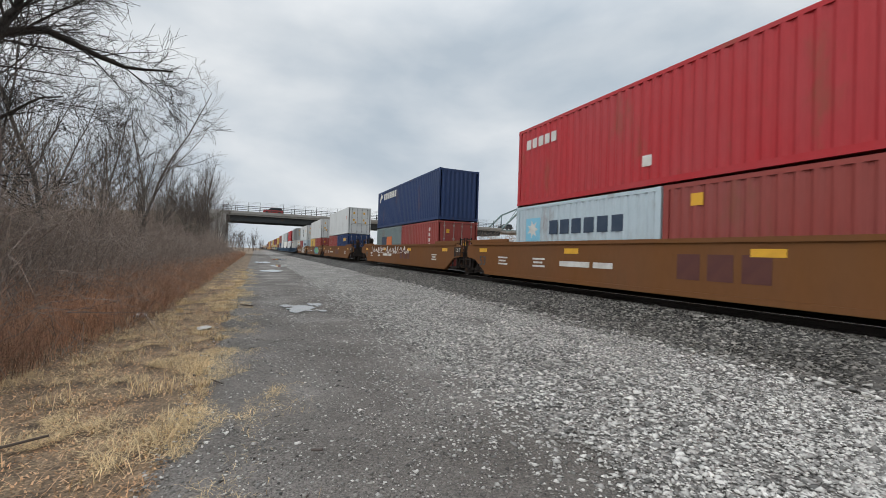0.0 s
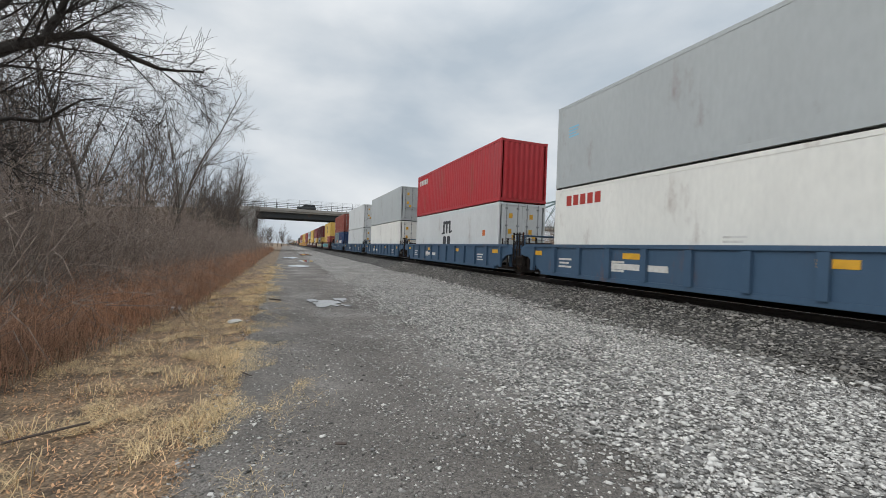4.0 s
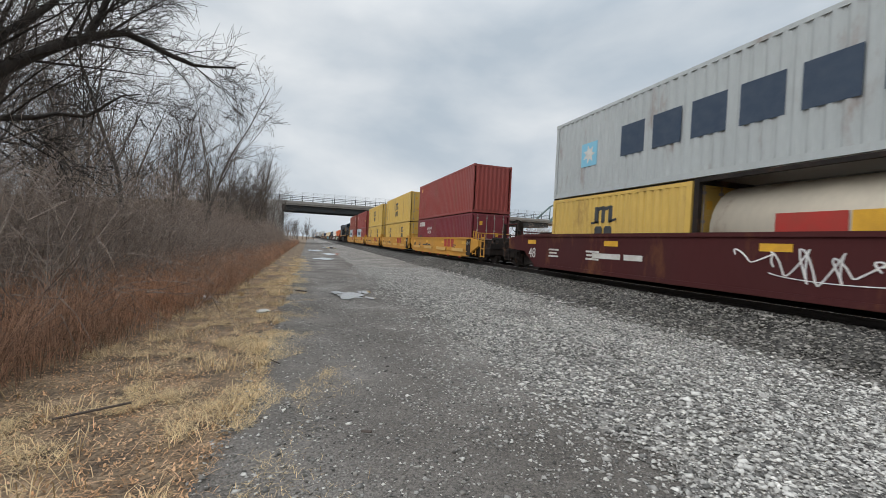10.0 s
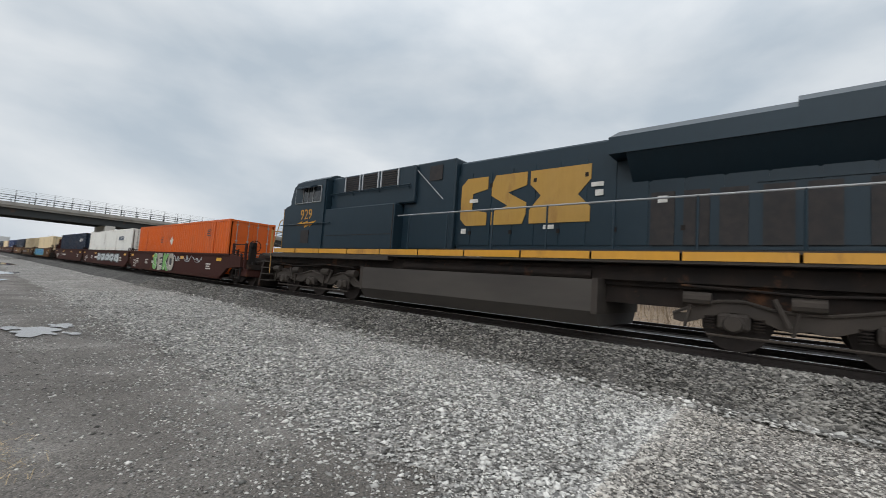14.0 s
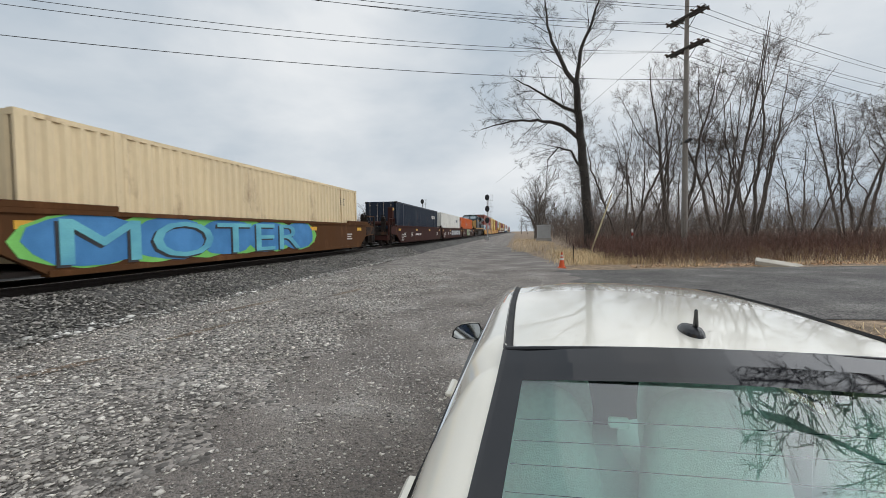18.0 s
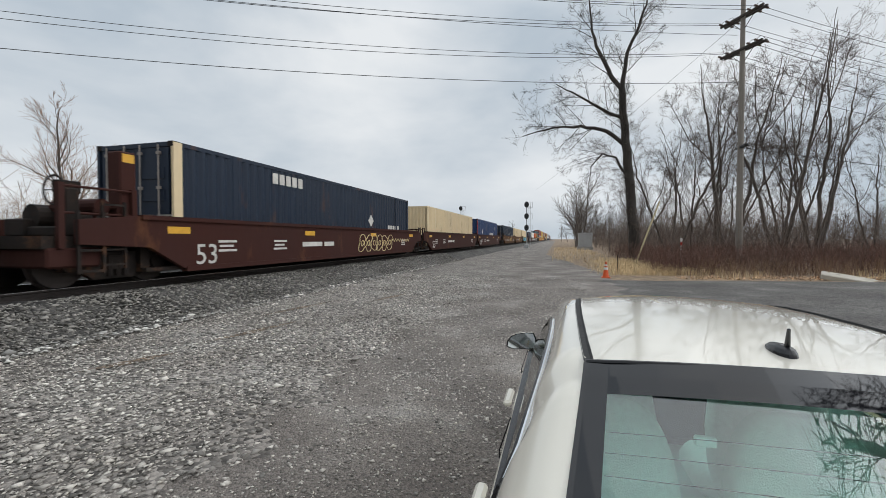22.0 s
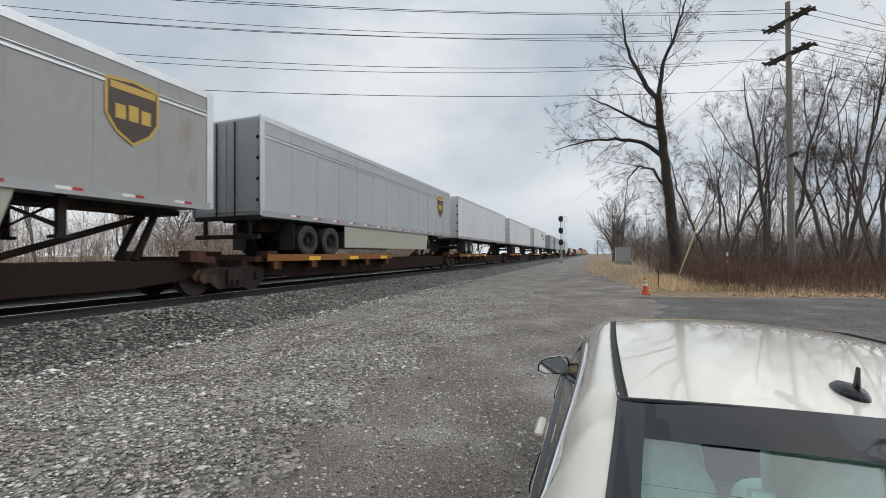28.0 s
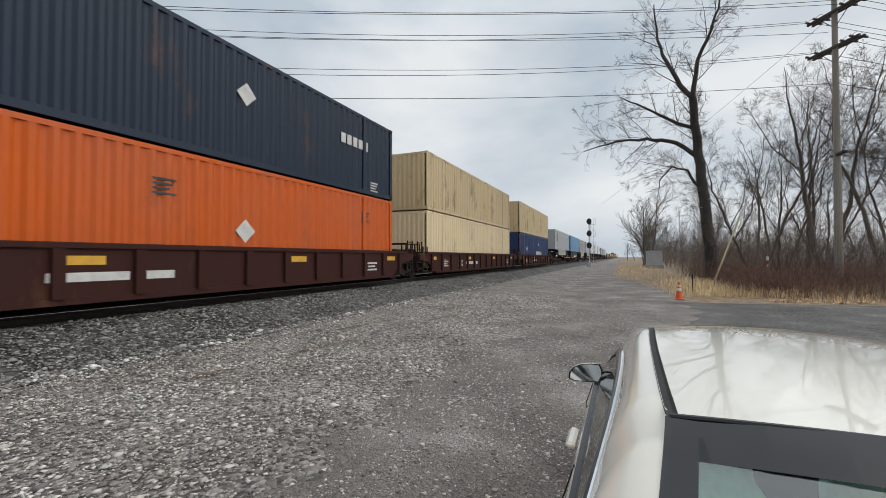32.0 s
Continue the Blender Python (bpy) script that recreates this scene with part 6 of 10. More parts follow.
def spine_car(s0, s1, hitch_lead, lead_cut, trail_cut):
    """One platform of an articulated spine flat car."""
    sc, a, b = (s0 + s1) / 2, (s0 - s1) / 2, (s1 - s0) / 2
    car = on_train(thing("spine_flat_car", "rusty brown spine flat car with narrow deck and trailer hitch", "rail car", group="cars of the train"), sc)
    # sill and outriggers are painted as dark as the shade below the deck
    part("centre_sill", prism([(a + 0.4, 0.88), (b - 0.4, 0.88), (b - 0.4, 0.50), (b - 2.6, 0.30), (a + 2.6, 0.30), (a + 0.4, 0.50)], "x", -0.95, 0.95), SPINE_SHADED, car)
    f = -1 if hitch_lead else 1
    y0, y1 = sorted((-f * (b - 0.9), -f * (b - 8.6)))
    for sgn in (-1, 1):
        x0, x1 = sorted((sgn * 0.62, sgn * 1.38))
        d = part("deck", boxes((x0, y0, DECK_Z - 0.06, x1, y1, DECK_Z)), SPINE_CAR, car, "worn steel tread deck")
        part("deck_edge", boxes((sgn * 1.39 - 0.03, y0, DECK_Z - 0.15, sgn * 1.39 + 0.03, y1, DECK_Z + 0.05)), paint("deck_edge_worn", (0.20, 0.088, 0.028), 0.9, 0.8), d)
        n = 5
        for k in range(n):
            y = y0 + 0.4 + k * (y1 - y0 - 0.8) / (n - 1)
            br = part("outrigger", cached(("outrigger",), lambda: boxes((0.3, -0.1, 0.66, 1.36, 0.1, 0.92), (1.2, -0.16, 0.6, 1.4, 0.16, 0.92)), SPINE_SHADED), None, car)
            br.matrix_basis = pose(0, y, 0, 0, 0, 0 if sgn > 0 else 180)
    part("hitch", bars([((-0.3, f * (b - 2.0), 0.9), (-0.25, f * (b - 1.5), DECK_Z + 1.02), 0.08), ((0.3, f * (b - 2.0), 0.9), (0.25, f * (b - 1.5), DECK_Z + 1.02), 0.08), ((0, f * (b - 4.4), 0.9), (0, f * (b - 1.6), DECK_Z + 0.95), 0.07)], 8), STEEL_DARK, car, "folding trailer hitch")
    part("hitch_plate", boxes((-0.5, f * (b - 1.5) - 0.45, DECK_Z + 1.0, 0.5, f * (b - 1.5) + 0.45, DECK_Z + 1.14), bevel=0.03), STEEL_DARK, car)
    for sgn, e, cut in ((-1, a, lead_cut), (1, b, trail_cut)):
        part("end_frame", boxes((-1.2, e - sgn * 0.9 - 0.25, 0.82, 1.2, e - sgn * 0.9 + 0.25, 0.98), (-1.3, e - sgn * 1.2 - 0.2, 0.86, -0.9, e - sgn * 1.2 + 0.2, 1.12), (0.9, e - sgn * 1.2 - 0.2, 0.86, 1.3, e - sgn * 1.2 + 0.2, 1.12)), SPINE_CAR, car)
        if cut:
            part("coupler", boxes((-0.14, min(e - sgn * 0.8, e + sgn * 0.1), 0.70, 0.14, max(e - sgn * 0.8, e + sgn * 0.1), 0.96), bevel=0.03), STEEL_DARK, car)
            bogie(car, e - sgn * 1.7)
    if not trail_cut:
        bogie(car, b)
    refl = [(-1.425, y0 + 0.5 + 2.4 * k, DECK_Z - 0.15, -1.42, y0 + 1.1 + 2.4 * k, DECK_Z - 0.02) for k in range(3)]
    for r in refl:
        part("reflector", boxes(r), YELLOW_MARK, car)
    return car


TRAILERS = [  # lead, trail, roof height, paint, words, nose towards the head, badge, skirt, rail stripe, marks, rim
    (576.2, 592.5, 5.93, TRAILER_WHITE, "clean white", True, None, TRAILER_WHITE, None, (("diamond", "white", 7.6, 4.0), ("plate", "red", 0.6, 2.7)), GOLD_MARK),
    (598.9, 613.2, 5.93, TRAILER_GREY, "pale grey", False, 2.2, None, True, None, None),
    (614.9, 631.1, 5.85, TRAILER_GREY, "grey", False, 1.6, SKIRT, True, None, None),
    (634.4, 642.9, 5.92, TRAILER_GREY, "short grey", True, 1.4, None, True, None, None),
    (653.4, 669.6, 5.92, TRAILER_WHITE, "white leasing", True, None, None, None, (("row", "green", 9.8, 4.9), ("word", "black", 12.2, 4.4)), ALU),
    (674.0, 690.2, 5.80, TRAILER_WHITE, "white", True, None, None, None, None, None),
    (692.9, 709.0, 5.82, TRAILER_WHITE, "plain white", True, None, None, None, None, ALU),
    (711.0, 727.2, 5.76, TRAILER_GREY, "light grey skirted", True, 1.7, SKIRT, True, None, None),
    (728.9, 745.1, 5.76, TRAILER_DIRTY, "dull weathered grey", True, 1.8, SKIRT, True, None, None),
    (746.2, 762.4, 5.76, TRAILER_BLUE, "light blue", True, None, RUBBER, None, (("word", "blue_", 14.2, 2.5), ("diamond", "cyan", 7.5, 3.0)), ALU),
    (765.0, 781.4, 5.74, TRAILER_GREY, "silver-grey skirted", False, 2.2, SKIRT, True, None, None),
]
INK["blue_"] = NAVY_MARK
SPINES = [(574.2, 594.8, False, True, False), (594.8, 613.9, True, False, False), (613.9, 632.3, True, False, False), (632.3, 651.5, False, False, True),
          (652.3, 671.6, False, True, False), (671.6, 691.4, False, False, False), (691.4, 709.9, False, False, False), (709.9, 728.0, False, False, False), (728.0, 745.6, False, False, False), (745.6, 763.6, False, False, False), (763.6, 782.6, True, False, True)]
for s0, s1, top, mat, words, nose_lead, badge, skirt, stripe, mark, rm in TRAILERS:
    trailer(s0, s1, top, mat, words, nose_lead, badge, skirt, stripe, mark, rm)
for s0, s1, tail, lc, tc in SPINES:
    spine_car(s0, s1, not tail, lc, tc)

# ---- the consist, from the head end to the tail: metres along the train ----
LOW, LOW2 = 1.0, 1.23
SETS = [
    # kind, [(lead, trail, [boxes])], boxes: (lead, trail, z0, height, colour, marks, smooth)
    ("brown", [
        (-6.0 - 30.6, -6.0 - 18.4, [("brick", None), ("grey", None)], None),
        (0.8 - 18.6, 13.0 - 18.6, [("yellow", None), ("red", None)], None),
        (0.8, 13.0, [(("brick", (("plate", "yellow", 0.7, 2.0),)), ("paleblue", (("square", "cyan", 0.6, 1.3), ("star", "white", 0.6, 1.3), ("row", "navy", 1.9, 1.5)))), ("red", (("word", "white", 0.5, 2.0), ("plate", "white", 5.5, 0.5)))], None),
        (20.4, 32.6, [(("brick", (("column", "white", 4.8, 2.2),)), ("slate", (("panel", "navy", 1.4, 1.25), ("panel", "orange", 2.7, 1.25)))), ("deepblue", (("bird", "white", 0.5, 1.95), ("row", "white", 1.6, 2.1)))], (-2.5, 6.2, 0.85, 1.42, 7, None, None)),
    ]),
    ("brown", [
        (44.3, 56.5, [(("deepblue", (("word", "yellow", 3.6, 1.8),)), ("brick", ())), ("white*", (("lines", "orange", 10.8, 1.9),))], None),
        (64.4, 76.6, [(("brick", (("column", "white", 0.8, 2.2),)), ("yellow", (("half", "black", 2.3, 1.1),))), ("white*", (("lines", "orange", 10.6, 1.8),))], (-5.6, -2.0, 0.3, 1.4, 4, 6, 6)),
        (83.3, 95.5, [(("paleblue", (("square", "cyan", 0.6, 1.3), ("star", "white", 0.6, 1.3), ("row", "navy", 1.9, 1.5))), ("brick", (("column", "white", 0.5, 2.2), ("diamond", "white", 3.2, 1.2)))), ("white*", (("stack", "black", 5.1, 0.7), ("plate", "yellow", 9.6, 1.6)))], (-5.5, -0.7, 0.26, 1.42, 5, -2, None)),
    ]),
    ("blue", [
        (105.2, 117.4, [("offwhite*", (("word", "red", 0.6, 2.1), ("lines", "white", 6.0, 1.0))), ("grey*", (("lines", "cyan", 0.6, 2.0),))], None),
        (121.5, 133.7, [("white*", (("stack", "black", 5.1, 0.7), ("plate", "orange", 10.6, 1.2))), ("red", (("word", "white", 0.5, 2.1),))], None),
        (138.2, 150.4, [("offwhite*", ()), ("grey*", ())], None),
        (155.0, 167.2, [("white*", (("lines", "black", 5.0, 1.6),)), ("white*", ())], None),
        (172.5, 184.7, [(("blue", (("row", "white", 0.6, 0.9), ("plate", "red", 1.9, 1.6))), ("slate", (("word", "navy", 1.6, 1.0), ("word", "orange", 3.4, 1.0)))), ("rustred", (("column", "white", 0.4, 2.2),))], None),
    ]),
    ("maroon", [
        (192.9, 205.1, [(("brick", (("column", "white", 0.5, 2.2),)), ("yellow", (("half", "black", 2.3, 1.1),))), ("yellow", (("stack", "black", 5.1, 0.7), ("column", "black", 0.5, 2.2)))], (-5.0, 6.8, 0.3, 1.4, 0, 3, 2)),
        (210.8, 223.0, [(("yellow", (("column", "black", 1.1, 2.1), ("column", "black", 1.6, 2.1))), ("paleblue", (("star", "cyan", 0.4, 1.0), ("row", "navy", 1.9, 1.5)))), ("maroon", (("lines", "yellow", 0.5, 2.4), ("plate", "white", 4.6, 0.4), ("plate", "white", 6.4, 0.4)))], (-6.9, 6.9, 0.25, 1.42, 1, 3, 0)),
        (228.7, 240.9, [(("yellow", (("half", "black", 2.3, 1.1),)), ("paleblue", (("row", "navy", 1.9, 1.5),))), ("maroon", (("stack", "gold", 5.1, 0.7), ("column", "white", 11.4, 2.2)))], (-4.5, 5.5, 0.6, 1.35, 5, None, None)),
        (246.6, 258.8, [(("yellow", (("half", "black", 2.3, 1.1),)), ("yellow", (("half", "black", 2.3, 1.1),))), ("yellow", (("stack", "black", 5.1, 0.7),))], (-6.0, 4.0, 0.75, 1.38, 7, None, None)),
        (264.7, 276.9, [(("tank", ()), ("yellow", (("half", "black", 2.3, 1.1),))), ("grey", (("square", "cyan", 1.6, 0.95), ("star", "white", 1.6, 0.95), ("long", "navy", 3.5, 1.0)))], (-5.0, -1.5, 0.5, 1.3, 7, None, None)),
    ]),
    ("yellow", [
        (285.3, 297.5, [("maroon", (("word", "white", 0.5, 2.0), ("stars", "white", 3.0, 1.8), ("square", "plum", 0.6, 0.5))), ("brick", (("plate", "yellow", 0.8, 2.2),))], None),
        (300.8, 313.0, [(("yellow", (("half", "black", 2.3, 1.1),)), ("yellow", (("half", "black", 2.3, 1.1),))), ("yellow", (("stack", "black", 5.1, 0.7), ("column", "black", 0.5, 2.2)))], None),
        (316.3, 328.5, [(("yellow", (("half", "black", 2.3, 1.1), ("column", "black", 0.6, 2.0))), ("yellow", (("half", "black", 2.3, 1.1), ("column", "black", 0.5, 2.2)))), ("yellow", (("stack", "black", 5.1, 0.7), ("column", "black", 0.5, 2.2)))], None),
        (331.8, 344.0, [(("brick", (("plate", "white", 0.6, 2.0),)), ("paleblue", (("square", "cyan", 0.6, 1.3), ("row", "navy", 1.9, 1.5)))), ("brick", (("plate", "yellow", 11.2, 1.0), ("lines", "white", 0.5, 2.2)))], None),
        (347.2, 359.4, [(("brick", (("half", "gold", 2.3, 1.1), ("column", "white", 0.5, 2.2))), ("paleblue", (("square", "cyan", 0.6, 1.3), ("star", "white", 0.6, 1.3), ("row", "navy", 1.9, 1.5)))), ("rustred", (("column", "white", 0.7, 2.4), ("plate", "yellow", 11.0, 1.0), ("column", "white", 10.8, 2.4)))], None),
    ]),
    ("plum", [
        (390.5, 406.6, [("orange", (("diamond", "white", 7.1, 1.45), ("lines", "black", 5.2, 2.0), ("lines", "black", 13.2, 2.35)))], (-1.1, 2.95, 0.26, 1.42, 4, -2, None)),
        (408.7, 424.85, [("offwhite", (("word", "navy", 12.0, 1.9),))], (-6, 2, 0.4, 1.3, 5, 3, None)),
        (427.2, 443.35, [("navy", (("word", "white", 13.0, 1.9),))], None),
    ]),
    ("umber", [
        (451.2, 467.35, [("cream", (("lines", "black", 14.0, 2.3),))], (-2.2, 8.0, 0.3, 1.45, 0, 6, 4)),
        (471.9, 488.05, [("cream", (("lines", "black", 4.0, 2.2),))], None),
        (491.6, 507.75, [("navy", (("word", "white", 13.4, 0.9), ("diamond", "white", 8.6, 1.2)))], None),
    ]),
    ("plum", [
        (515.4, 531.55, [("blue", (("row", "white", 9.0, 0.9), ("diamond", "white", 3.0, 1.1), ("lines", "white", 13.0, 2.2)))], None),
        (534.6, 550.75, [("cream", ())], None),
        (554.7, 570.85, [("navy", (("word", "white", 13.0, 0.9), ("diamond", "white", 10.6, 1.1), ("word", "white", 3.6, 2.3)))], (-7.5, -1.0, 0.35, 1.2, 1, -1, None)),
    ]),
    ("ribbed", [
        (787.0, 803.2, [("blue", (("row", "white", 8.2, 0.7), ("diamond", "white", 3.0, 1.1), ("plate", "white", 9.5, 1.8))), ("tan", (("plate", "gold", 9.0, 0.4),))], None),
        (807.0, 823.2, [("cream", ()), ("tan", (("diamond", "gold", 9.0, 0.8),))], None),
        (826.6, 842.8, [("orange", (("diamond", "white", 8.6, 0.9), ("lines", "black", 6.6, 2.2), ("lines", "black", 14.0, 2.2))), ("navy", (("word", "white", 12.8, 1.6), ("diamond", "white", 8.6, 1.5), ("lines", "white", 14.6, 0.5)))], None),
    ]),
]


def tank_box(s0, s1, z0):
    c = on_train(thing("tank_container", "dirty white cylindrical tank container in an open steel frame", "container", group="containers on the train"), (s0 + s1) / 2)
    L, z = s1 - s0, z0 - RAIL_Z
    bm = bmesh.new()
    tube(bm, (0, -L / 2 + 0.35, z + 1.35), (0, L / 2 - 0.35, z + 1.35), 1.08, sides=28)
    for sy_ in (-1, 1):
        tube(bm, (0, sy_ * (L / 2 - 0.35), z + 1.35), (0, sy_ * (L / 2 - 0.1), z + 1.35), 1.08, 0.6, 28)
    ob = part("tank", bm, paint("tank", (0.55, 0.48, 0.38), 0.3, 0.5), c)
    for p in ob.data.polygons:
        p.use_smooth = True
    fr = bmesh.new()
    for sx_ in (-1.16, 1.16):
        for sy_ in (-1, 1):
            bm_box(fr, sx_ - 0.06, sy_ * (L / 2 - 0.07) - 0.07, z, sx_ + 0.06, sy_ * (L / 2 - 0.07) + 0.07, z + 2.59)
        bm_box(fr, sx_ - 0.05, -L / 2, z, sx_ + 0.05, L / 2, z + 0.12)
        bm_box(fr, sx_ - 0.05, -L / 2, z + 2.5, sx_ + 0.05, L / 2, z + 2.59)
    for sy_ in (-1, 1):
        bm_box(fr, -1.16, sy_ * (L / 2 - 0.06) - 0.05, z + 2.47, 1.16, sy_ * (L / 2 - 0.06) + 0.05, z + 2.59)
        bm_box(fr, -1.16, sy_ * (L / 2 - 0.06) - 0.05, z, 1.16, sy_ * (L / 2 - 0.06) + 0.05, z + 0.12)
    part("frame", fr, STEEL_DARK, c)
    part("sign", boxes((-1.12, 0.0, z + 0.95, -1.09, 1.2, z + 1.65)), RED_MARK, c, "red sign square")
    part("sign", boxes((-1.12, -1.3, z + 0.95, -1.09, -0.06, z + 1.65)), YELLOW_MARK, c, "yellow sign square")
    return c


BLANK_LEAD = (20.4, 121.5, 192.9, 246.6, 285.3, 331.8, 347.2)


def build_box(spec, s0, s1, z0, h, level):
    if spec[0] == "tank":
        return tank_box(s0, s1, z0)
    colour, marks = spec
    plain = colour.endswith("*")
    return container(s0, s1, z0, h, colour.rstrip("*"), marks or (), plain, plain or (colour != "navy" if s0 > 380 else not (level.startswith("stacked") and round(s0, 1) in BLANK_LEAD)), level)


seed_no = 10
for kind, units in SETS:
    bounds = []
    for k, (s0, s1, load, tag) in enumerate(units):
        lead = (units[k - 1][1] + s0) / 2 if k else s0 - (3.3 if kind in ("yellow",) else 4.3 if s1 - s0 < 13 else 3.0)
        trail = (s1 + units[k + 1][0]) / 2 if k + 1 < len(units) else s1 + (3.3 if kind in ("yellow",) else 4.3 if s1 - s0 < 13 else 3.0)
        if kind == "blue" and k == 0:
            lead = s0 - 3.4
        if kind in ("maroon",) and k == 0:
            lead = s0 - 3.9
        well_car(kind, (s0 + s1) / 2, lead, trail, k == 0, k + 1 == len(units), tag, seed_no)
        seed_no += 7
        z = LOW2 if s0 > 380 or kind == "blue" else LOW
        h0 = 2.90 if s0 > 380 else 2.75 if kind == "blue" else 2.60
        for level, box in enumerate(load):
            words = "in a well car" if level == 0 else "stacked on another"
            zz, hh = (z, h0 - 0.05) if level == 0 else (z + h0 + 0.018, 2.90 if s0 > 380 else 2.80)
            if isinstance(box[0], tuple):      # two twenty-foot boxes, the leading one first
                mid = (s0 + s1) / 2
                build_box(box[0], s0, mid - 0.03, zz, hh, words)
                build_box(box[1], mid + 0.03, s1, zz, hh, words)
            else:
                build_box(box, s0, s1, zz, hh, words)

# ---- bare winter trees ----
BARK = material("grey_brown_bark", (0.105, 0.088, 0.075), 0.95, second=(0.19, 0.166, 0.143), scale=3.0, amount=0.7, stretch=(3, 3, 0.6), bump=0.6, bump_scale=25.0)
BARK_DARK = material("dark_twig_bark", (0.092, 0.072, 0.061), 0.95, second=(0.14, 0.112, 0.094), scale=2.0, amount=0.6, bump=0.2)
OLD_BARK = material("dark_old_bark", (0.036, 0.030, 0.026), 0.95, second=(0.070, 0.060, 0.050), scale=3.0, amount=0.7, stretch=(3, 3, 0.6), bump=0.6, bump_scale=25.0)
WILLOW = material("orange_twig_bark", (0.30, 0.185, 0.125), 0.95, second=(0.22, 0.145, 0.105), scale=2.0, bump=0.2)


def grow(rnd, height, girth, lean=0.05, first=0.3, spread_=0.9, levels=4, fork=0.0, droop=0.0, density=1.0, twig=0.006):
    """Segments (a, b, ra, rb, level) of a bare tree: trunk, limbs, branches and twigs."""
    out = []

    def limb(p, d, length, r, level):
        n = (max(6, int(length / 0.6)), max(5, int(length / 0.45)), 4, 2, 2)[min(level, 4)]
        st = length / n
        r_end = max(twig * 0.6, r * (0.28 if level else 0.22))
        wob = (0.10, 0.20, 0.22, 0.22, 0.3)[min(level, 4)]
        for k in range(n):
            f0, f1 = k / n, (k + 1) / n
            d = (d + Vector((rnd.uniform(-wob, wob), rnd.uniform(-wob, wob), rnd.uniform(-wob, wob) + (0.05 if level in (1, 2) else 0.02) - droop * level * 0.05))).normalized()
            q = p + d * st
            ra, rb = r + (r_end - r) * f0, r + (r_end - r) * f1
            out.append((p, q, ra, rb, level))
            if level < levels:
                start = first if level == 0 else 0.18
                if f1 > start:
                    want = (1.3, 1.15, 1.25, 1.2, 1)[level] * density
                    m = int(want) + (rnd.random() < want % 1)
                    for _ in range(m):
                        ang = rnd.uniform(0, math.tau)
                        u = d.orthogonal().normalized()
                        side = u * math.cos(ang) + d.cross(u) * math.sin(ang)
                        opening = rnd.uniform(0.5, 1.15 if level < 2 else 0.85) * spread_
                        nd = (d * math.cos(opening) + side * math.sin(opening)).normalized()
                        ln = length * (0.5, 0.62, 0.74, 0.7)[min(level, 3)] * (1.15 - 0.7 * f1) * rnd.uniform(0.6, 1.15)
                        if level == 0:
                            ln = height * 0.5 * (1.2 - 0.85 * f1) * rnd.uniform(0.6, 1.1)
                        limb(q, nd, max(0.3, ln), max(twig, rb * rnd.uniform(0.4, 0.62)), level + 1)
            p = q
        return
    d0 = Vector((rnd.uniform(-lean, lean), rnd.uniform(-lean, lean), 1)).normalized()
    limb(Vector((0, 0, -0.2)), d0, height, girth, 0)
    return out


def skin(segs):
    """Tubes round the segments: six sides for wood, three for twigs."""
    groups = {}
    for s in segs:
        groups.setdefault(6 if s[2] > 0.05 else 3, []).append(s)
    verts, faces = [], []
    for sides, gs in groups.items():
        a = np.array([s[0] for s in gs])
        b = np.array([s[1] for s in gs])
        ra = np.array([s[2] for s in gs])[:, None]
        rb = np.array([s[3] for s in gs])[:, None]
        d = b - a
        d /= np.linalg.norm(d, axis=1, keepdims=True) + 1e-9
        ref = np.where(abs(d[:, 2:3]) > 0.9, np.array([[1.0, 0, 0]]), np.array([[0, 0, 1.0]]))
        u = np.cross(d, ref)
        u /= np.linalg.norm(u, axis=1, keepdims=True) + 1e-9
        w = np.cross(d, u)
        base = len(verts)
        rings = []
        for k in range(sides):
            c, s_ = math.cos(k * math.tau / sides), math.sin(k * math.tau / sides)
            rings.append(a + (u * c + w * s_) * ra)
            rings.append(b + (u * c + w * s_) * rb)
        allv = np.stack(rings, axis=1).reshape(-1, 3)
        verts.extend(map(tuple, allv))
        per = 2 * sides
        for i in range(len(gs)):
            o = base + i * per
            for k in range(sides):
                k2 = (k + 1) % sides
                faces.append((o + 2 * k, o + 2 * k2, o + 2 * k2 + 1, o + 2 * k + 1))
    return verts, faces


def tree_kind(name, seed, mat, twig_mat, **kw):
    """A tree's two meshes, trunk and crown."""
    segs = grow(random.Random(seed), **kw)
    meshes = []
    for label, keep, m in (("trunk", lambda s: s[4] < 2, mat), ("crown", lambda s: s[4] >= 2, twig_mat)):
        v, f = skin([s for s in segs if keep(s)])
        me = bpy.data.meshes.new(label)
        me.from_pydata(v, [], f)
        me.materials.append(m)
        for p in me.polygons:
            p.use_smooth = True
        meshes.append(me)
    return meshes


def plant(meshes, name, label, category, x, y, z, turn=0.0, size=1.0, group=""):
    e = thing(name, label, category, group=group)
    for n, me in zip(("trunk", "crown"), meshes):
        part(n, me, None, e)
    e.matrix_world = pose(x, y, z, 0, 0, turn) @ Matrix.Scale(size, 4)
    return e


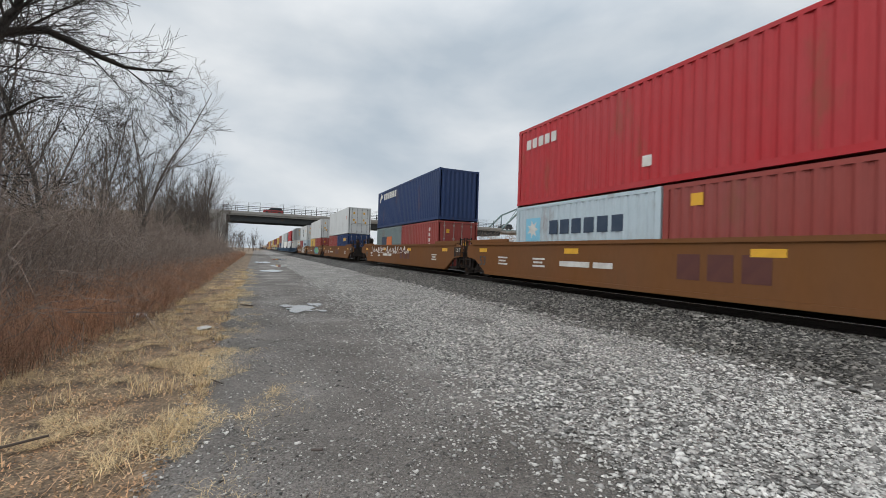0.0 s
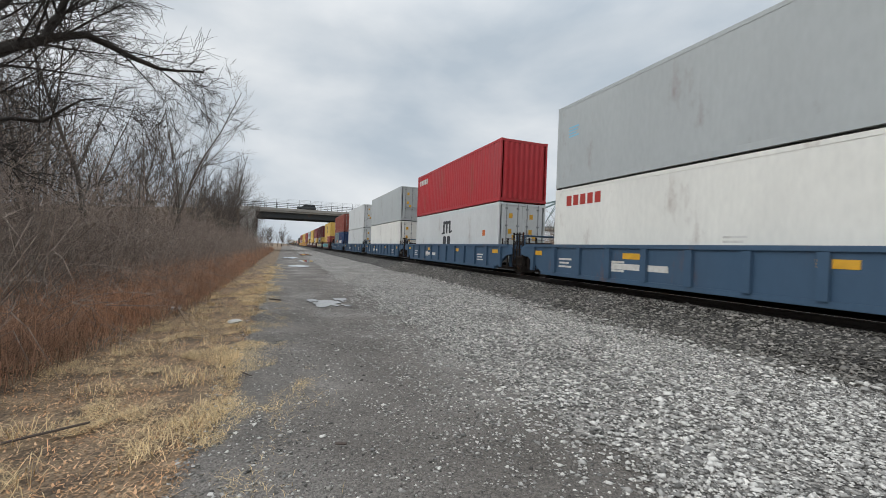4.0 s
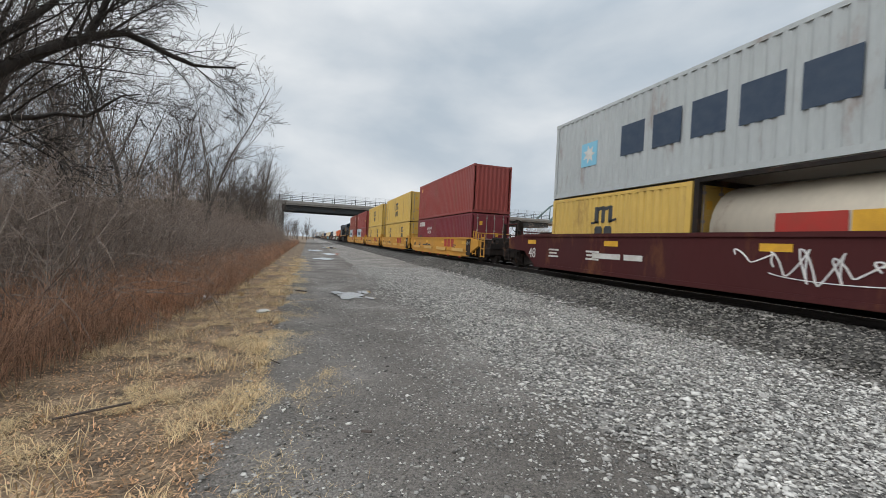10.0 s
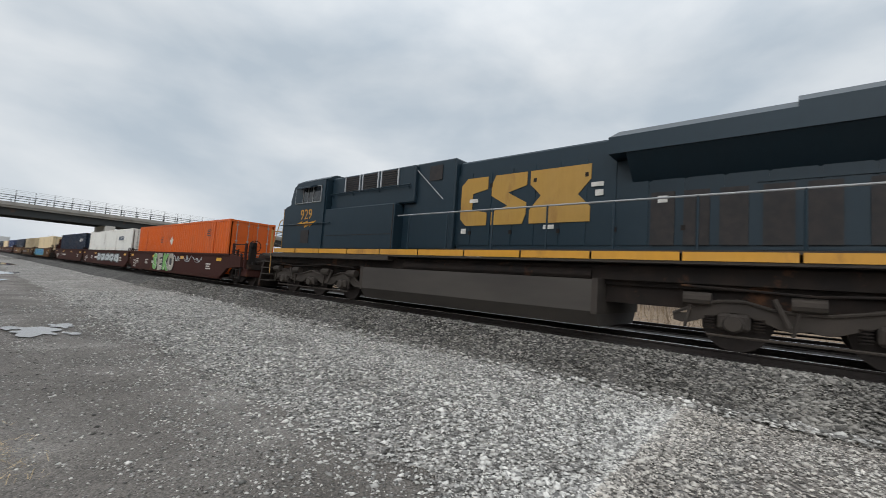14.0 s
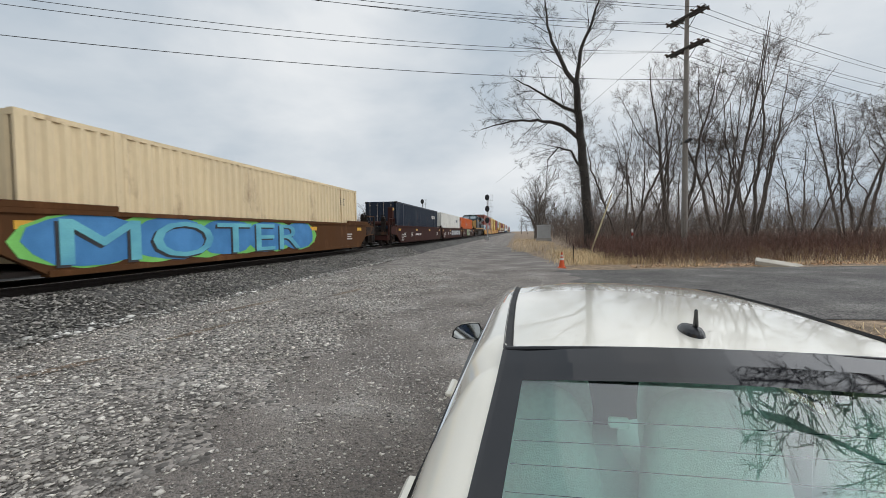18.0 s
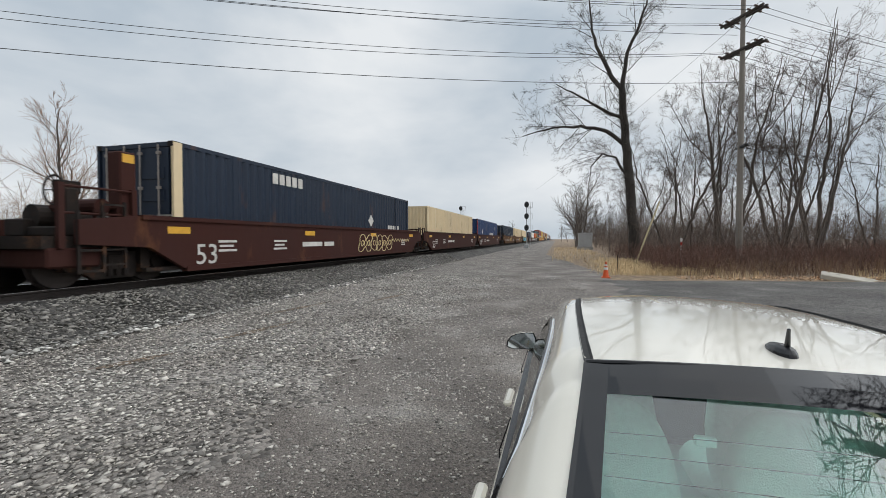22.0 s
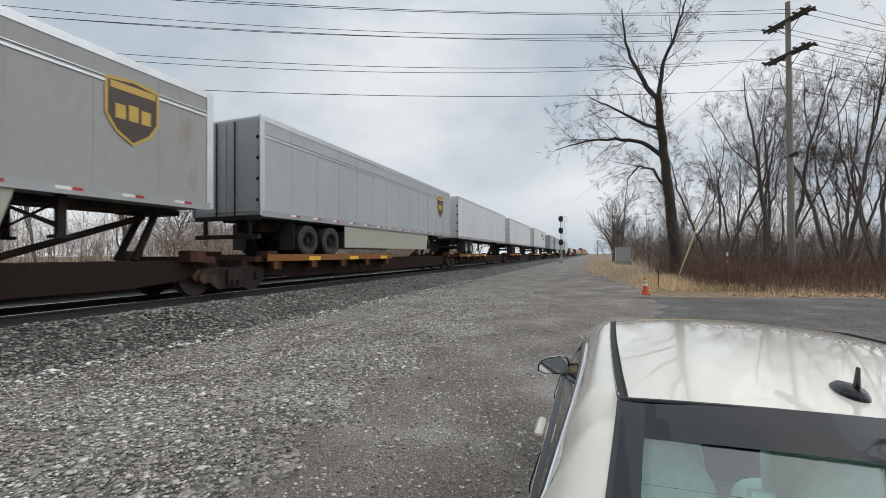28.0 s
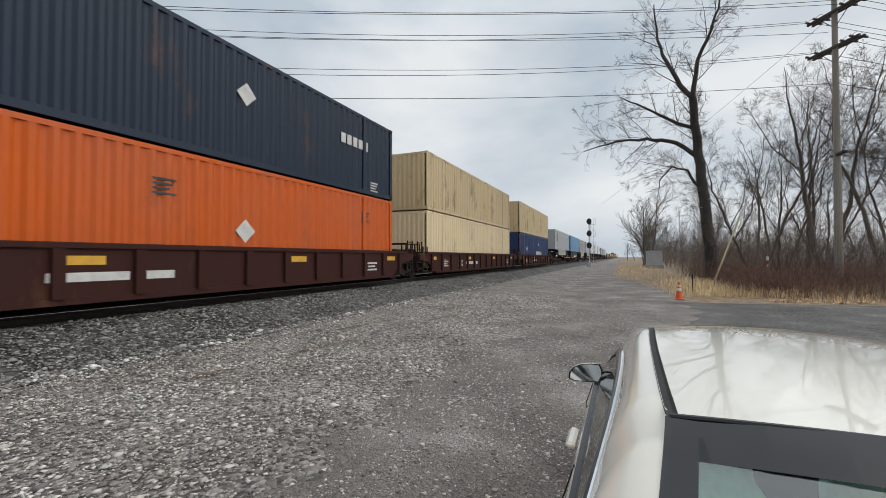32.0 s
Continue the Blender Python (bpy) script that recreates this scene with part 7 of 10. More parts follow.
# ---- trees up the line, to the left of the lane ----
def quick(name, verts, faces, mat, label, category):
    """One joined mass of small pieces from arrays."""
    me = bpy.data.meshes.new(name)
    verts, faces = np.asarray(verts, dtype=np.float32), np.asarray(faces, dtype=np.int32)
    n = faces.shape[1]
    me.vertices.add(len(verts))
    me.vertices.foreach_set("co", verts.ravel())
    me.loops.add(faces.size)
    me.loops.foreach_set("vertex_index", faces.ravel())
    me.polygons.add(len(faces))
    me.polygons.foreach_set("loop_start", np.arange(len(faces), dtype=np.int32) * n)
    me.update(calc_edges=True)
    me.validate()
    me.materials.append(mat)
    return tagged(new(name, me), label, category, kind="stuff")


def limbs_tree(seed, lines, mat, twig_mat, reach=2.6, density=1.0, twig=0.0075):
    """A tree with given main limbs (points with radii at the ends); branches and twigs grow from them."""
    rnd = random.Random(seed)
    segs = []
    for pts, r0, r1, bare in lines:
        pts = [Vector(p) for p in pts]
        fine = []
        for a, b in zip(pts, pts[1:]):
            n = max(2, int((b - a).length / 0.5))
            fine += [a.lerp(b, k / n) for k in range(n)]
        fine.append(pts[-1])
        for k in range(1, len(fine) - 1):
            fine[k] = fine[k] + Vector((rnd.uniform(-0.06, 0.06), rnd.uniform(-0.06, 0.06), rnd.uniform(-0.06, 0.06)))
        n = len(fine) - 1
        for k in range(n):
            ra, rb = r0 + (r1 - r0) * k / n, r0 + (r1 - r0) * (k + 1) / n
            segs.append((fine[k], fine[k + 1], ra, rb, 0))
            if k / n > bare and rnd.random() < 0.95 * density:
                d = (fine[k + 1] - fine[k]).normalized()
                for _ in range(1 + (rnd.random() < 0.5)):
                    u = d.orthogonal().normalized()
                    ang = rnd.uniform(0, math.tau)
                    nd = (d * rnd.uniform(0.5, 1.2) + (u * math.cos(ang) + d.cross(u) * math.sin(ang)) * 0.8 + Vector((0, 0, 0.15))).normalized()
                    sub = grow(rnd, height=reach * rnd.uniform(0.5, 1.2) * (1.1 - 0.5 * k / n), girth=min(0.03 if reach < 4 else 0.045, rb * 0.45), first=0.15, levels=3, density=0.66, twig=twig)
                    turn = Vector((0, 0, 1)).rotation_difference(nd).to_matrix()
                    for a, b, ra2, rb2, lv in sub:
                        segs.append((fine[k] + turn @ a, fine[k] + turn @ b, ra2, rb2, lv + 2))
    out = []
    for keep, m in ((lambda s: s[4] < 2, mat), (lambda s: s[4] >= 2, twig_mat)):
        v, f = skin([s for s in segs if keep(s)])
        me = bpy.data.meshes.new("wood")
        me.from_pydata(v, [], f)
        me.materials.append(m)
        for p in me.polygons:
            p.use_smooth = True
        out.append(me)
    return out


THIN = [tree_kind("thin", 100 + k, BARK, BARK_DARK, height=h, girth=g, first=0.22, spread_=0.85, levels=3, density=d, twig=0.006, lean=0.14)
        for k, (h, g, d) in enumerate(((9.5, 0.075, 0.88), (8.0, 0.065, 0.92), (11.0, 0.09, 0.86), (7.0, 0.055, 0.95)))]
THIN_FAR = [tree_kind("thin", 130 + k, BARK, BARK_DARK, height=h, girth=g, first=0.2, spread_=0.62, levels=2, density=1.15, twig=0.010, lean=0.14)
            for k, (h, g) in enumerate(((9.5, 0.075), (8.0, 0.065), (11.0, 0.09)))]


def stems(seed, n, height, splay, girth, fork=0.42):
    """Main limbs of a tree with several stems that lean out of one base and fork."""
    r = random.Random(seed)
    out = []
    for k in range(n):
        a = math.tau * (k + r.uniform(-0.3, 0.3)) / n
        lean = splay * r.uniform(0.6, 1.25)
        h = height * r.uniform(0.78, 1.05)
        ux, uy = math.cos(a) * lean, math.sin(a) * lean

        def at_(f, sx_=0.0, sy_=0.0):
            bend = f ** 0.8
            return (ux * h * bend + sx_ * h, uy * h * bend + sy_ * h, -0.2 + h * f)
        g_ = girth * r.uniform(0.7, 1.0)
        out.append(([at_(0), at_(0.15), at_(0.35), at_(0.6, r.uniform(-0.03, 0.03), r.uniform(-0.03, 0.03)), at_(0.82), at_(1.0)], g_, 0.018, 0.3))
        for _ in range(3):
            f = r.uniform(fork - 0.12, fork + 0.25)
            da = r.uniform(0, math.tau)
            w = r.uniform(0.10, 0.2)
            dx, dy = math.cos(da) * w, math.sin(da) * w
            out.append(([at_(f), at_(f + 0.14, dx * 0.6, dy * 0.6), at_(min(0.98, f + 0.36), dx * 1.15, dy * 1.15)], g_ * 0.5 * (1.1 - f), 0.016, 0.15))
    return out


WIDE = [limbs_tree(200 + k, stems(40 + k, n, h, sp, gr), BARK, BARK_DARK, 3.3, 0.38, 0.0055) for k, (n, h, sp, gr) in enumerate(((3, 13.0, 0.3, 0.14), (2, 17.0, 0.2, 0.19), (3, 15.0, 0.27, 0.155)))]
FAR_TREE = [tree_kind("far", 300 + k, BARK, BARK_DARK, height=h, girth=0.17, first=0.12, spread_=0.85, levels=2, density=1.15, twig=0.02, lean=0.08) for k, h in enumerate((12.0, 10.0, 11.0))]
SKY_TREE = [tree_kind("sky", 360 + k, BARK_DARK, BARK_DARK, height=h, girth=0.2, first=0.15, spread_=0.9, levels=2, density=0.7, twig=0.04, lean=0.08) for k, h in enumerate((12.0, 10.0))]
FAR_WILLOW = [tree_kind("willow", 320, BARK, WILLOW, height=13.5, girth=0.2, first=0.1, spread_=0.6, levels=3, density=0.95, twig=0.012, lean=0.05)]
FAR_TALL = [tree_kind("tall", 330 + k, BARK, BARK_DARK, height=16.5, girth=0.15, first=0.25, spread_=0.55, levels=3, density=0.72, twig=0.009, lean=0.06) for k in range(2)]



def tree_mass(name, kinds, places, label):
    """Far trees joined into one mass."""
    vs, fs, n = [], [], 0
    for k, x, y, z, turn, size in places:
        c, s_ = math.cos(turn) * size, math.sin(turn) * size
        for me in kinds[k % len(kinds)]:
            v = np.empty(len(me.vertices) * 3, dtype=np.float32)
            me.vertices.foreach_get("co", v)
            v = v.reshape(-1, 3)
            f = np.empty(len(me.loops), dtype=np.int32)
            me.loops.foreach_get("vertex_index", f)
            vs.append(np.stack([x + v[:, 0] * c - v[:, 1] * s_, y + v[:, 0] * s_ + v[:, 1] * c, z + v[:, 2] * size], 1))
            fs.append(f.reshape(-1, 4) + n)
            n += len(v)
    return quick(name, np.concatenate(vs), np.concatenate(fs), BARK_DARK, label, "trees")


rnd = random.Random(5)
LABEL_THIN = "leafless slender winter tree with many fine branches"
for k in range(96):
    y = 7.5 + 92 * (k / 96) ** 1.25 + rnd.uniform(-1, 1)
    x = -5.2 - rnd.random() ** 1.5 * 14 - 0.008 * y
    plant(THIN[k % 4] if y < 34 else THIN_FAR[k % 3], "bare_tree", LABEL_THIN + " in the thicket", "tree", x, y, lift(x, y), rnd.uniform(0, 360), rnd.uniform(0.8, 1.1) * (1.18 if y < 34 else 1.05), "bare trees beside the lane")
for k in range(7):
    y = 20 + 11 * k
    x = -9 - rnd.uniform(0, 6)
    plant(WIDE[k % 3], "bare_tree", "tall leafless tree with a broad open crown", "tree", x, y, lift(x, y), rnd.uniform(0, 360), rnd.uniform(0.6, 0.8), "bare trees beside the lane")
near_limbs = [
    ([(-8.6, 7.8, -0.2), (-8.4, 7.9, 1.8), (-7.2, 8.6, 3.4), (-5.6, 9.5, 4.1), (-4.7, 9.9, 5.2), (-4.3, 10.1, 5.5), (-3.8, 10.3, 5.7), (-3.0, 10.6, 5.5), (-2.3, 10.8, 5.5), (-1.8, 10.9, 5.6)], 0.20, 0.02, 0.35),
    ([(-4.3, 10.1, 5.5), (-4.2, 10.2, 6.0), (-4.0, 10.2, 7.0), (-3.5, 10.6, 8.6)], 0.075, 0.02, 0.1),
    ([(-8.2, 8.0, 2.2), (-5.1, 8.6, 3.3), (-4.5, 8.9, 3.5), (-4.0, 9.2, 3.7), (-3.6, 9.3, 4.0), (-3.2, 9.5, 4.3)], 0.09, 0.014, 0.3),
    ([(-7.6, 8.4, 3.0), (-5.6, 9.5, 4.7), (-5.1, 9.7, 5.4), (-4.6, 9.9, 6.3), (-4.0, 10.2, 8.2)], 0.11, 0.02, 0.2),
    ([(-8.4, 7.9, 1.8), (-9.0, 7.7, 5.0), (-9.2, 7.9, 9.5)], 0.15, 0.03, 0.2)]
plant(limbs_tree(31, near_limbs, OLD_BARK, OLD_BARK, 2.8, 0.85, 0.005), "bare_tree", "old leafless tree with long arching limbs over the lane's edge", "tree", 0, 0, 0)

over = [
    ([(-9.6, -1.4, -0.2), (-9.4, -1.5, 2.5), (-8.7, -1.7, 4.4), (-7.4, -2.0, 6.0), (-6.0, -2.3, 6.9), (-4.6, -2.5, 7.3), (-3.6, -2.6, 7.5)], 0.19, 0.02, 0.4),
    ([(-7.4, -2.0, 6.0), (-6.4, -2.7, 6.3), (-5.2, -3.1, 6.2), (-4.2, -3.3, 6.1)], 0.08, 0.015, 0.2),
    ([(-8.7, -1.7, 4.4), (-7.6, -1.2, 5.8), (-6.2, -1.2, 7.4), (-4.9, -1.6, 8.6)], 0.10, 0.02, 0.2),
    ([(-9.4, -1.5, 2.5), (-10.3, -1.2, 5.5), (-10.8, -0.9, 9.8)], 0.14, 0.03, 0.2)]
plant(limbs_tree(32, over, OLD_BARK, OLD_BARK, 2.2, 1.0, 0.006), "bare_tree", "leafless tree leaning towards the parked car", "tree", 0, 0, 0)

# ---- trees down the line ----
big = [
    ([(-5.9, -35.5, -0.3), (-5.8, -35.5, 2.0), (-5.5, -35.6, 5.4), (-5.2, -35.6, 8.7), (-4.8, -35.7, 13.7)], 0.46, 0.27, 0.55),
    ([(-4.8, -35.7, 13.7), (-4.0, -35.8, 14.8), (-3.1, -35.9, 16.9), (-2.5, -35.9, 18.6), (-2.3, -35.9, 21.5)], 0.2, 0.04, 0.1),
    ([(-4.8, -35.7, 13.7), (-5.2, -35.6, 16.6), (-6.0, -35.5, 18.4), (-6.9, -35.4, 21.5)], 0.2, 0.04, 0.1),
    ([(-5.1, -35.6, 9.2), (-3.7, -35.8, 10.5), (-1.7, -35.9, 11.0), (0.6, -36.0, 11.1), (3.0, -35.9, 10.5)], 0.19, 0.03, 0.15),
    ([(-4.9, -35.7, 11.4), (-3.4, -35.8, 12.2), (-1.9, -35.9, 13.3), (0.3, -36.0, 14.7)], 0.15, 0.03, 0.15),
    ([(-5.4, -35.6, 6.5), (-4.4, -35.7, 8.3), (-3.4, -35.8, 8.7), (-2.6, -35.9, 7.7), (-2.4, -35.9, 6.4)], 0.13, 0.02, 0.4)]
plant(limbs_tree(77, big, OLD_BARK, OLD_BARK, 4.4, 0.9, 0.0075), "cottonwood_tree", "tall leafless cottonwood with a leaning trunk and twisted limbs", "tree", 0, 0, 0)
for k, (x, y, s, turn, kind) in enumerate(((-9.3, -39, 1.0, 20, 0), (-11.6, -42, 0.95, 80, 0), (-13.4, -39, 1.0, 30, 1), (-16.2, -37, 1.0, 200, 2), (-19.0, -38, 1.0, 310, 2), (-21.5, -36, 0.9, 120, 0), (-24.5, -36, 0.95, 15, 2),
                                         (-14.8, -46, 0.95, 90, 1), (-20.2, -45, 1.0, 250, 2), (-8.3, -48, 0.85, 60, 0), (-27.5, -39, 1.0, 140, 1), (-30.5, -36, 0.9, 70, 2), (-18.0, -52, 0.95, 10, 0), (-24.4, -49, 1.0, 330, 1), (-34.0, -41, 1.0, 190, 2))):
    plant(WIDE[kind], "bare_tree", "leafless many-stemmed tree standing beyond the side road", "tree", x, y, 0.1, turn, s * (1.15 if x > -20 else 0.92), "bare trees beyond the side road")
for k in range(50):
    f = k / 50
    y = -42 - 100 * f
    x = -5.5 - 1.0 * f + rnd.uniform(-7, 0.5) - (0 if k % 3 else 10)
    plant(THIN_FAR[k % 3], "bare_tree", LABEL_THIN + " along the line", "tree", x, y, 0.0, rnd.uniform(0, 360), rnd.uniform(0.6, 0.95), "bare trees down the line")
for k, (x, y, s) in enumerate(((-3.4, -84, 1.15), (-5.0, -88, 1.3), (-4.2, -96, 1.2), (-5.5, -110, 1.0), (-7.0, -130, 1.0), (-8.0, -150, 0.9))):
    plant(FAR_TREE[k % 3], "bare_tree", "rounded leafless tree beside the distant track", "tree", x, y, 0.0, 77.0 * k, s, "bare trees down the line")
# beyond the track
TALL_FAR = ((50, -7.5, 1.0), (50, -13.5, 1.15), (51, -19.0, 1.05), (53, -10.5, 0.95))
plant(FAR_TALL[0], "bare_tree", "tall slender leafless tree beyond the track", "tree", 50, -24, -0.3, 40, 1.0, "far trees beyond the track")
for k, (x, y, s) in enumerate(TALL_FAR):
    plant(FAR_TALL[k % 2], "bare_tree", "tall slender leafless tree beyond the track", "tree", x, y, -0.3, 75.0 * k, s, "far trees beyond the track")
plant(FAR_TALL[0], "bare_tree", "tall slender leafless tree beyond the track", "tree", 53, -17, -0.3, 160, 0.9, "far trees beyond the track")
plant(FAR_WILLOW[0], "willow_tree", "orange-twigged bare willow beyond the track", "tree", 50, -31.5, -0.3, 10, 1.12, "far trees beyond the track")
plant(FAR_WILLOW[0], "willow_tree", "orange-twigged bare willow beyond the track", "tree", 60, -8.0, -0.3, 130, 1.0, "far trees beyond the track")
for k in range(54):
    y = (-40 - 3.0 * k + rnd.uniform(-1.5, 1.5)) if k < 34 else (-12 + 9.0 * (k - 34) + rnd.uniform(-3, 3))
    x = 50 + 14 * rnd.random() + (0 if k < 34 else 12)
    if 96 < y < 122:
        continue
    plant(FAR_TREE[k % 3], "bare_tree", "hazy leafless tree beyond the track", "tree", x, y, -0.5, rnd.uniform(0, 360), rnd.uniform(0.85, 1.15), "far trees beyond the track")
places = []
for k in range(150):
    a = radians(198 + 324 * k / 150)
    d = 190 + 70 * rnd.random()
    x, y = 10 + d * math.cos(a) * (0.55 if math.cos(a) < 0 else 1.0), d * math.sin(a)
    if not 4.5 < x < 18:
        places.append((k, x, y, -0.5, rnd.uniform(0, 6.28), rnd.uniform(0.7, 1.1)))
for k in range(14):                # a belt of trees where the lane runs out
    places.append((k, -16 + 1.45 * k + rnd.uniform(-0.8, 0.8), 200 + 50 * rnd.random(), -0.5, rnd.uniform(0, 6.28), rnd.uniform(0.55, 0.9)))
tree_mass("far_woods", SKY_TREE, places, "hazy leafless woods along the skyline")


# ---- brush, weeds, dry grass, leaves ----
STRAW = material("dry_straw_grass", (0.78, 0.59, 0.34), 0.9, second=(0.52, 0.38, 0.21), scale=1.2, amount=0.8, bump=0.0, random_value=0.35)
WEED = material("rust_brown_weed", (0.52, 0.275, 0.16), 0.95, second=(0.32, 0.21, 0.15), scale=0.5, amount=0.9, bump=0.0, random_value=0.65)
WEED_GREY = material("grey_brown_brush", (0.33, 0.262, 0.215), 0.95, second=(0.22, 0.168, 0.135), scale=0.6, amount=0.8, bump=0.0, random_value=0.6)
LEAF = material("dead_leaves", (0.50, 0.28, 0.14), 0.9, second=(0.60, 0.43, 0.27), scale=3.0, amount=0.8, bump=0.0, random_value=0.6)


def blades(rng, xy, length, width, lying, base_z):
    """Curved two-part blades, each a strip of two quads, from points on the ground."""
    n = len(xy)
    ang = rng.uniform(0, 2 * np.pi, n)
    ln = length * rng.uniform(0.5, 1.3, n)
    tilt = np.clip(rng.normal(lying, 0.3, n), 0.05, 1.45)
    d = np.stack([np.cos(ang) * np.sin(tilt), np.sin(ang) * np.sin(tilt), np.cos(tilt)], 1)
    side = np.stack([-np.sin(ang), np.cos(ang), np.zeros(n)], 1) * (width * rng.uniform(0.6, 1.3, n))[:, None]
    p0 = np.concatenate([xy, base_z[:, None]], 1)
    p1 = p0 + d * (ln * 0.55)[:, None]
    d2 = d.copy()
    d2[:, 2] = d2[:, 2] * 0.2 - 0.15 * np.sin(tilt)
    p2 = p1 + d2 * (ln * 0.5)[:, None]
    p2[:, 2] = np.maximum(p2[:, 2], p0[:, 2] + 0.012)
    v = np.stack([p0 - side, p0 + side, p1 - side * 0.8, p1 + side * 0.8, p2 - side * 0.15, p2 + side * 0.15], 1).reshape(-1, 3)
    o = np.arange(n)[:, None] * 6
    f = np.concatenate([o + np.array([[0, 1, 3, 2]]), o + np.array([[2, 3, 5, 4]])], 0)
    return v, f


def weeds(rng, xy, height, radius, base_z, twigs=5, lean=0.4):
    """Upright dead stems with forking side twigs, three-sided."""
    segs = []
    for (x, y), z in zip(xy, base_z):
        h = height * rng.uniform(0.5, 1.25)
        a, t = rng.uniform(0, 6.283), min(abs(rng.normal(0, lean)), 1.6 * lean)
        d = np.array([math.cos(a) * t, math.sin(a) * t, 1.0])
        d /= np.linalg.norm(d)
        p = np.array([x, y, z - 0.05])
        top = p + d * h
        mid = p + d * h * 0.5 + rng.normal(0, 0.03, 3)
        segs += [(p, mid, radius, radius * 0.8), (mid, top, radius * 0.8, radius * 0.4)]
        for _ in range(twigs):
            f = rng.uniform(0.3, 0.98)
            q = p + d * h * f
            e = q + (d * 0.55 + rng.normal(0, 0.65, 3)) * h * rng.uniform(0.14, 0.38)
            segs.append((q, e, radius * 0.55, radius * 0.3))
    a = np.array([s[0] for s in segs])
    b = np.array([s[1] for s in segs])
    ra = np.array([s[2] for s in segs])[:, None]
    rb = np.array([s[3] for s in segs])[:, None]
    d = b - a
    u = np.cross(d, np.array([[0.31, 0.47, 0.83]]))
    u /= np.linalg.norm(u, axis=1, keepdims=True) + 1e-9
    w = np.cross(d, u)
    w /= np.linalg.norm(w, axis=1, keepdims=True) + 1e-9
    ring = []
    for k in range(3):
        c, s_ = math.cos(k * 2.0944), math.sin(k * 2.0944)
        ring += [a + (u * c + w * s_) * ra, b + (u * c + w * s_) * rb]
    v = np.stack(ring, 1).reshape(-1, 3)
    o = np.arange(len(segs))[:, None] * 6
    f = np.concatenate([o + np.array([[0, 2, 3, 1]]), o + np.array([[2, 4, 5, 3]]), o + np.array([[4, 0, 1, 5]])], 0)
    return v, f


def heights(xy, extra=0.0):
    return np.array([lift(float(x), float(y)) + extra for x, y in xy])


def clumped(rng, n, x0, x1, y0, y1, near_y=0.0, power=1.0, clump=0.6, scale=0.9):
    """Points in a box, thicker towards near_y and in patches."""
    out = []
    while len(out) < n:
        x = rng.uniform(x0, x1)
        y = near_y + (rng.choice([y0, y1]) - near_y) * rng.random() ** power if power != 1.0 and y0 < near_y < y1 else (y0 + (y1 - y0) * rng.random() ** power)
        if noise.noise((x * scale, y * scale, 7.0)) * 0.5 + 0.5 > clump * rng.random():
            out.append((x, y))
    return np.array(out)


g = np.random.default_rng(3)
# straw in loose flattened clumps along the lane's edge
def clumps(rng, n, x_of, y_of, per, radius):
    pts = []
    for _ in range(n):
        y = y_of()
        x = x_of(y)
        m = int(per * rng.uniform(0.4, 1.5))
        r = radius * rng.uniform(0.5, 1.6)
        pts.append(np.stack([x + rng.normal(0, r, m), y + rng.normal(0, r * 1.4, m)], 1))
    return np.concatenate(pts)


def verge_x(y, inner, outer):
    wide = 2.5 if y < 7 else 1.9 if y < 12 else 1.5
    return -0.42 + edge_noise(y, 1.0) * 1.2 + inner * g.random() - outer * wide * g.random() ** 1.9


xy = clumps(g, 760, lambda y: verge_x(y, 0.5, 1.15), lambda: 1.3 + 34 * g.random() ** 1.9, 210, 0.11)
xy = xy[[noise.noise((x_ * 1.1, y_ * 0.8, 5.0)) + 0.5 * noise.noise((x_ * 3.1, y_ * 2.3, 9.0)) > -0.02 for x_, y_ in xy]]
v, f = blades(g, xy, 0.10, 0.0021, 1.15, heights(xy, 0.022))
quick("dry_grass", v, f, STRAW, "flattened pale straw grass along the lane's edge", "grass")
xy2 = clumps(g, 110, lambda y: verge_x(y, -0.1, 1.3), lambda: 2.0 + 26 * g.random() ** 1.6, 60, 0.10)
v, f = blades(g, xy2, 0.22, 0.003, 0.65, heights(xy2, 0.0))
quick("grass_tufts", v, f, STRAW, "standing tufts of dry straw-coloured grass", "grass")
xyl = clumped(g, 60000, -6.5, -0.3, 1.2, 24.0, power=1.7, clump=1.3, scale=1.4)
v, f = blades(g, xyl, 0.030, 0.0075, 1.2, heights(xyl, 0.012))
quick("fallen_leaves", v, f, LEAF, "brown dead leaves littering the grass", "leaves")
g2 = np.random.default_rng(88)
xyb = clumped(g2, 16000, -7.5, -1.6, -7.5, 1.6, power=1.0, clump=1.3, scale=1.4)
v, f = blades(g2, xyb, 0.030, 0.0075, 1.2, heights(xyb, 0.012))
quick("fallen_leaves", v, f, LEAF, "brown dead leaves on the grass beside the parked car", "leaves")
xyt = clumped(g, 12000, -5.5, -0.5, 1.2, 20.0, power=1.6, clump=1.0, scale=0.9)
v, f = blades(g, xyt, 0.17, 0.0022, 1.35, heights(xyt, 0.02))
quick("dead_stalks", v, f, LEAF, "thin broken brown stalks lying in the litter", "litter")
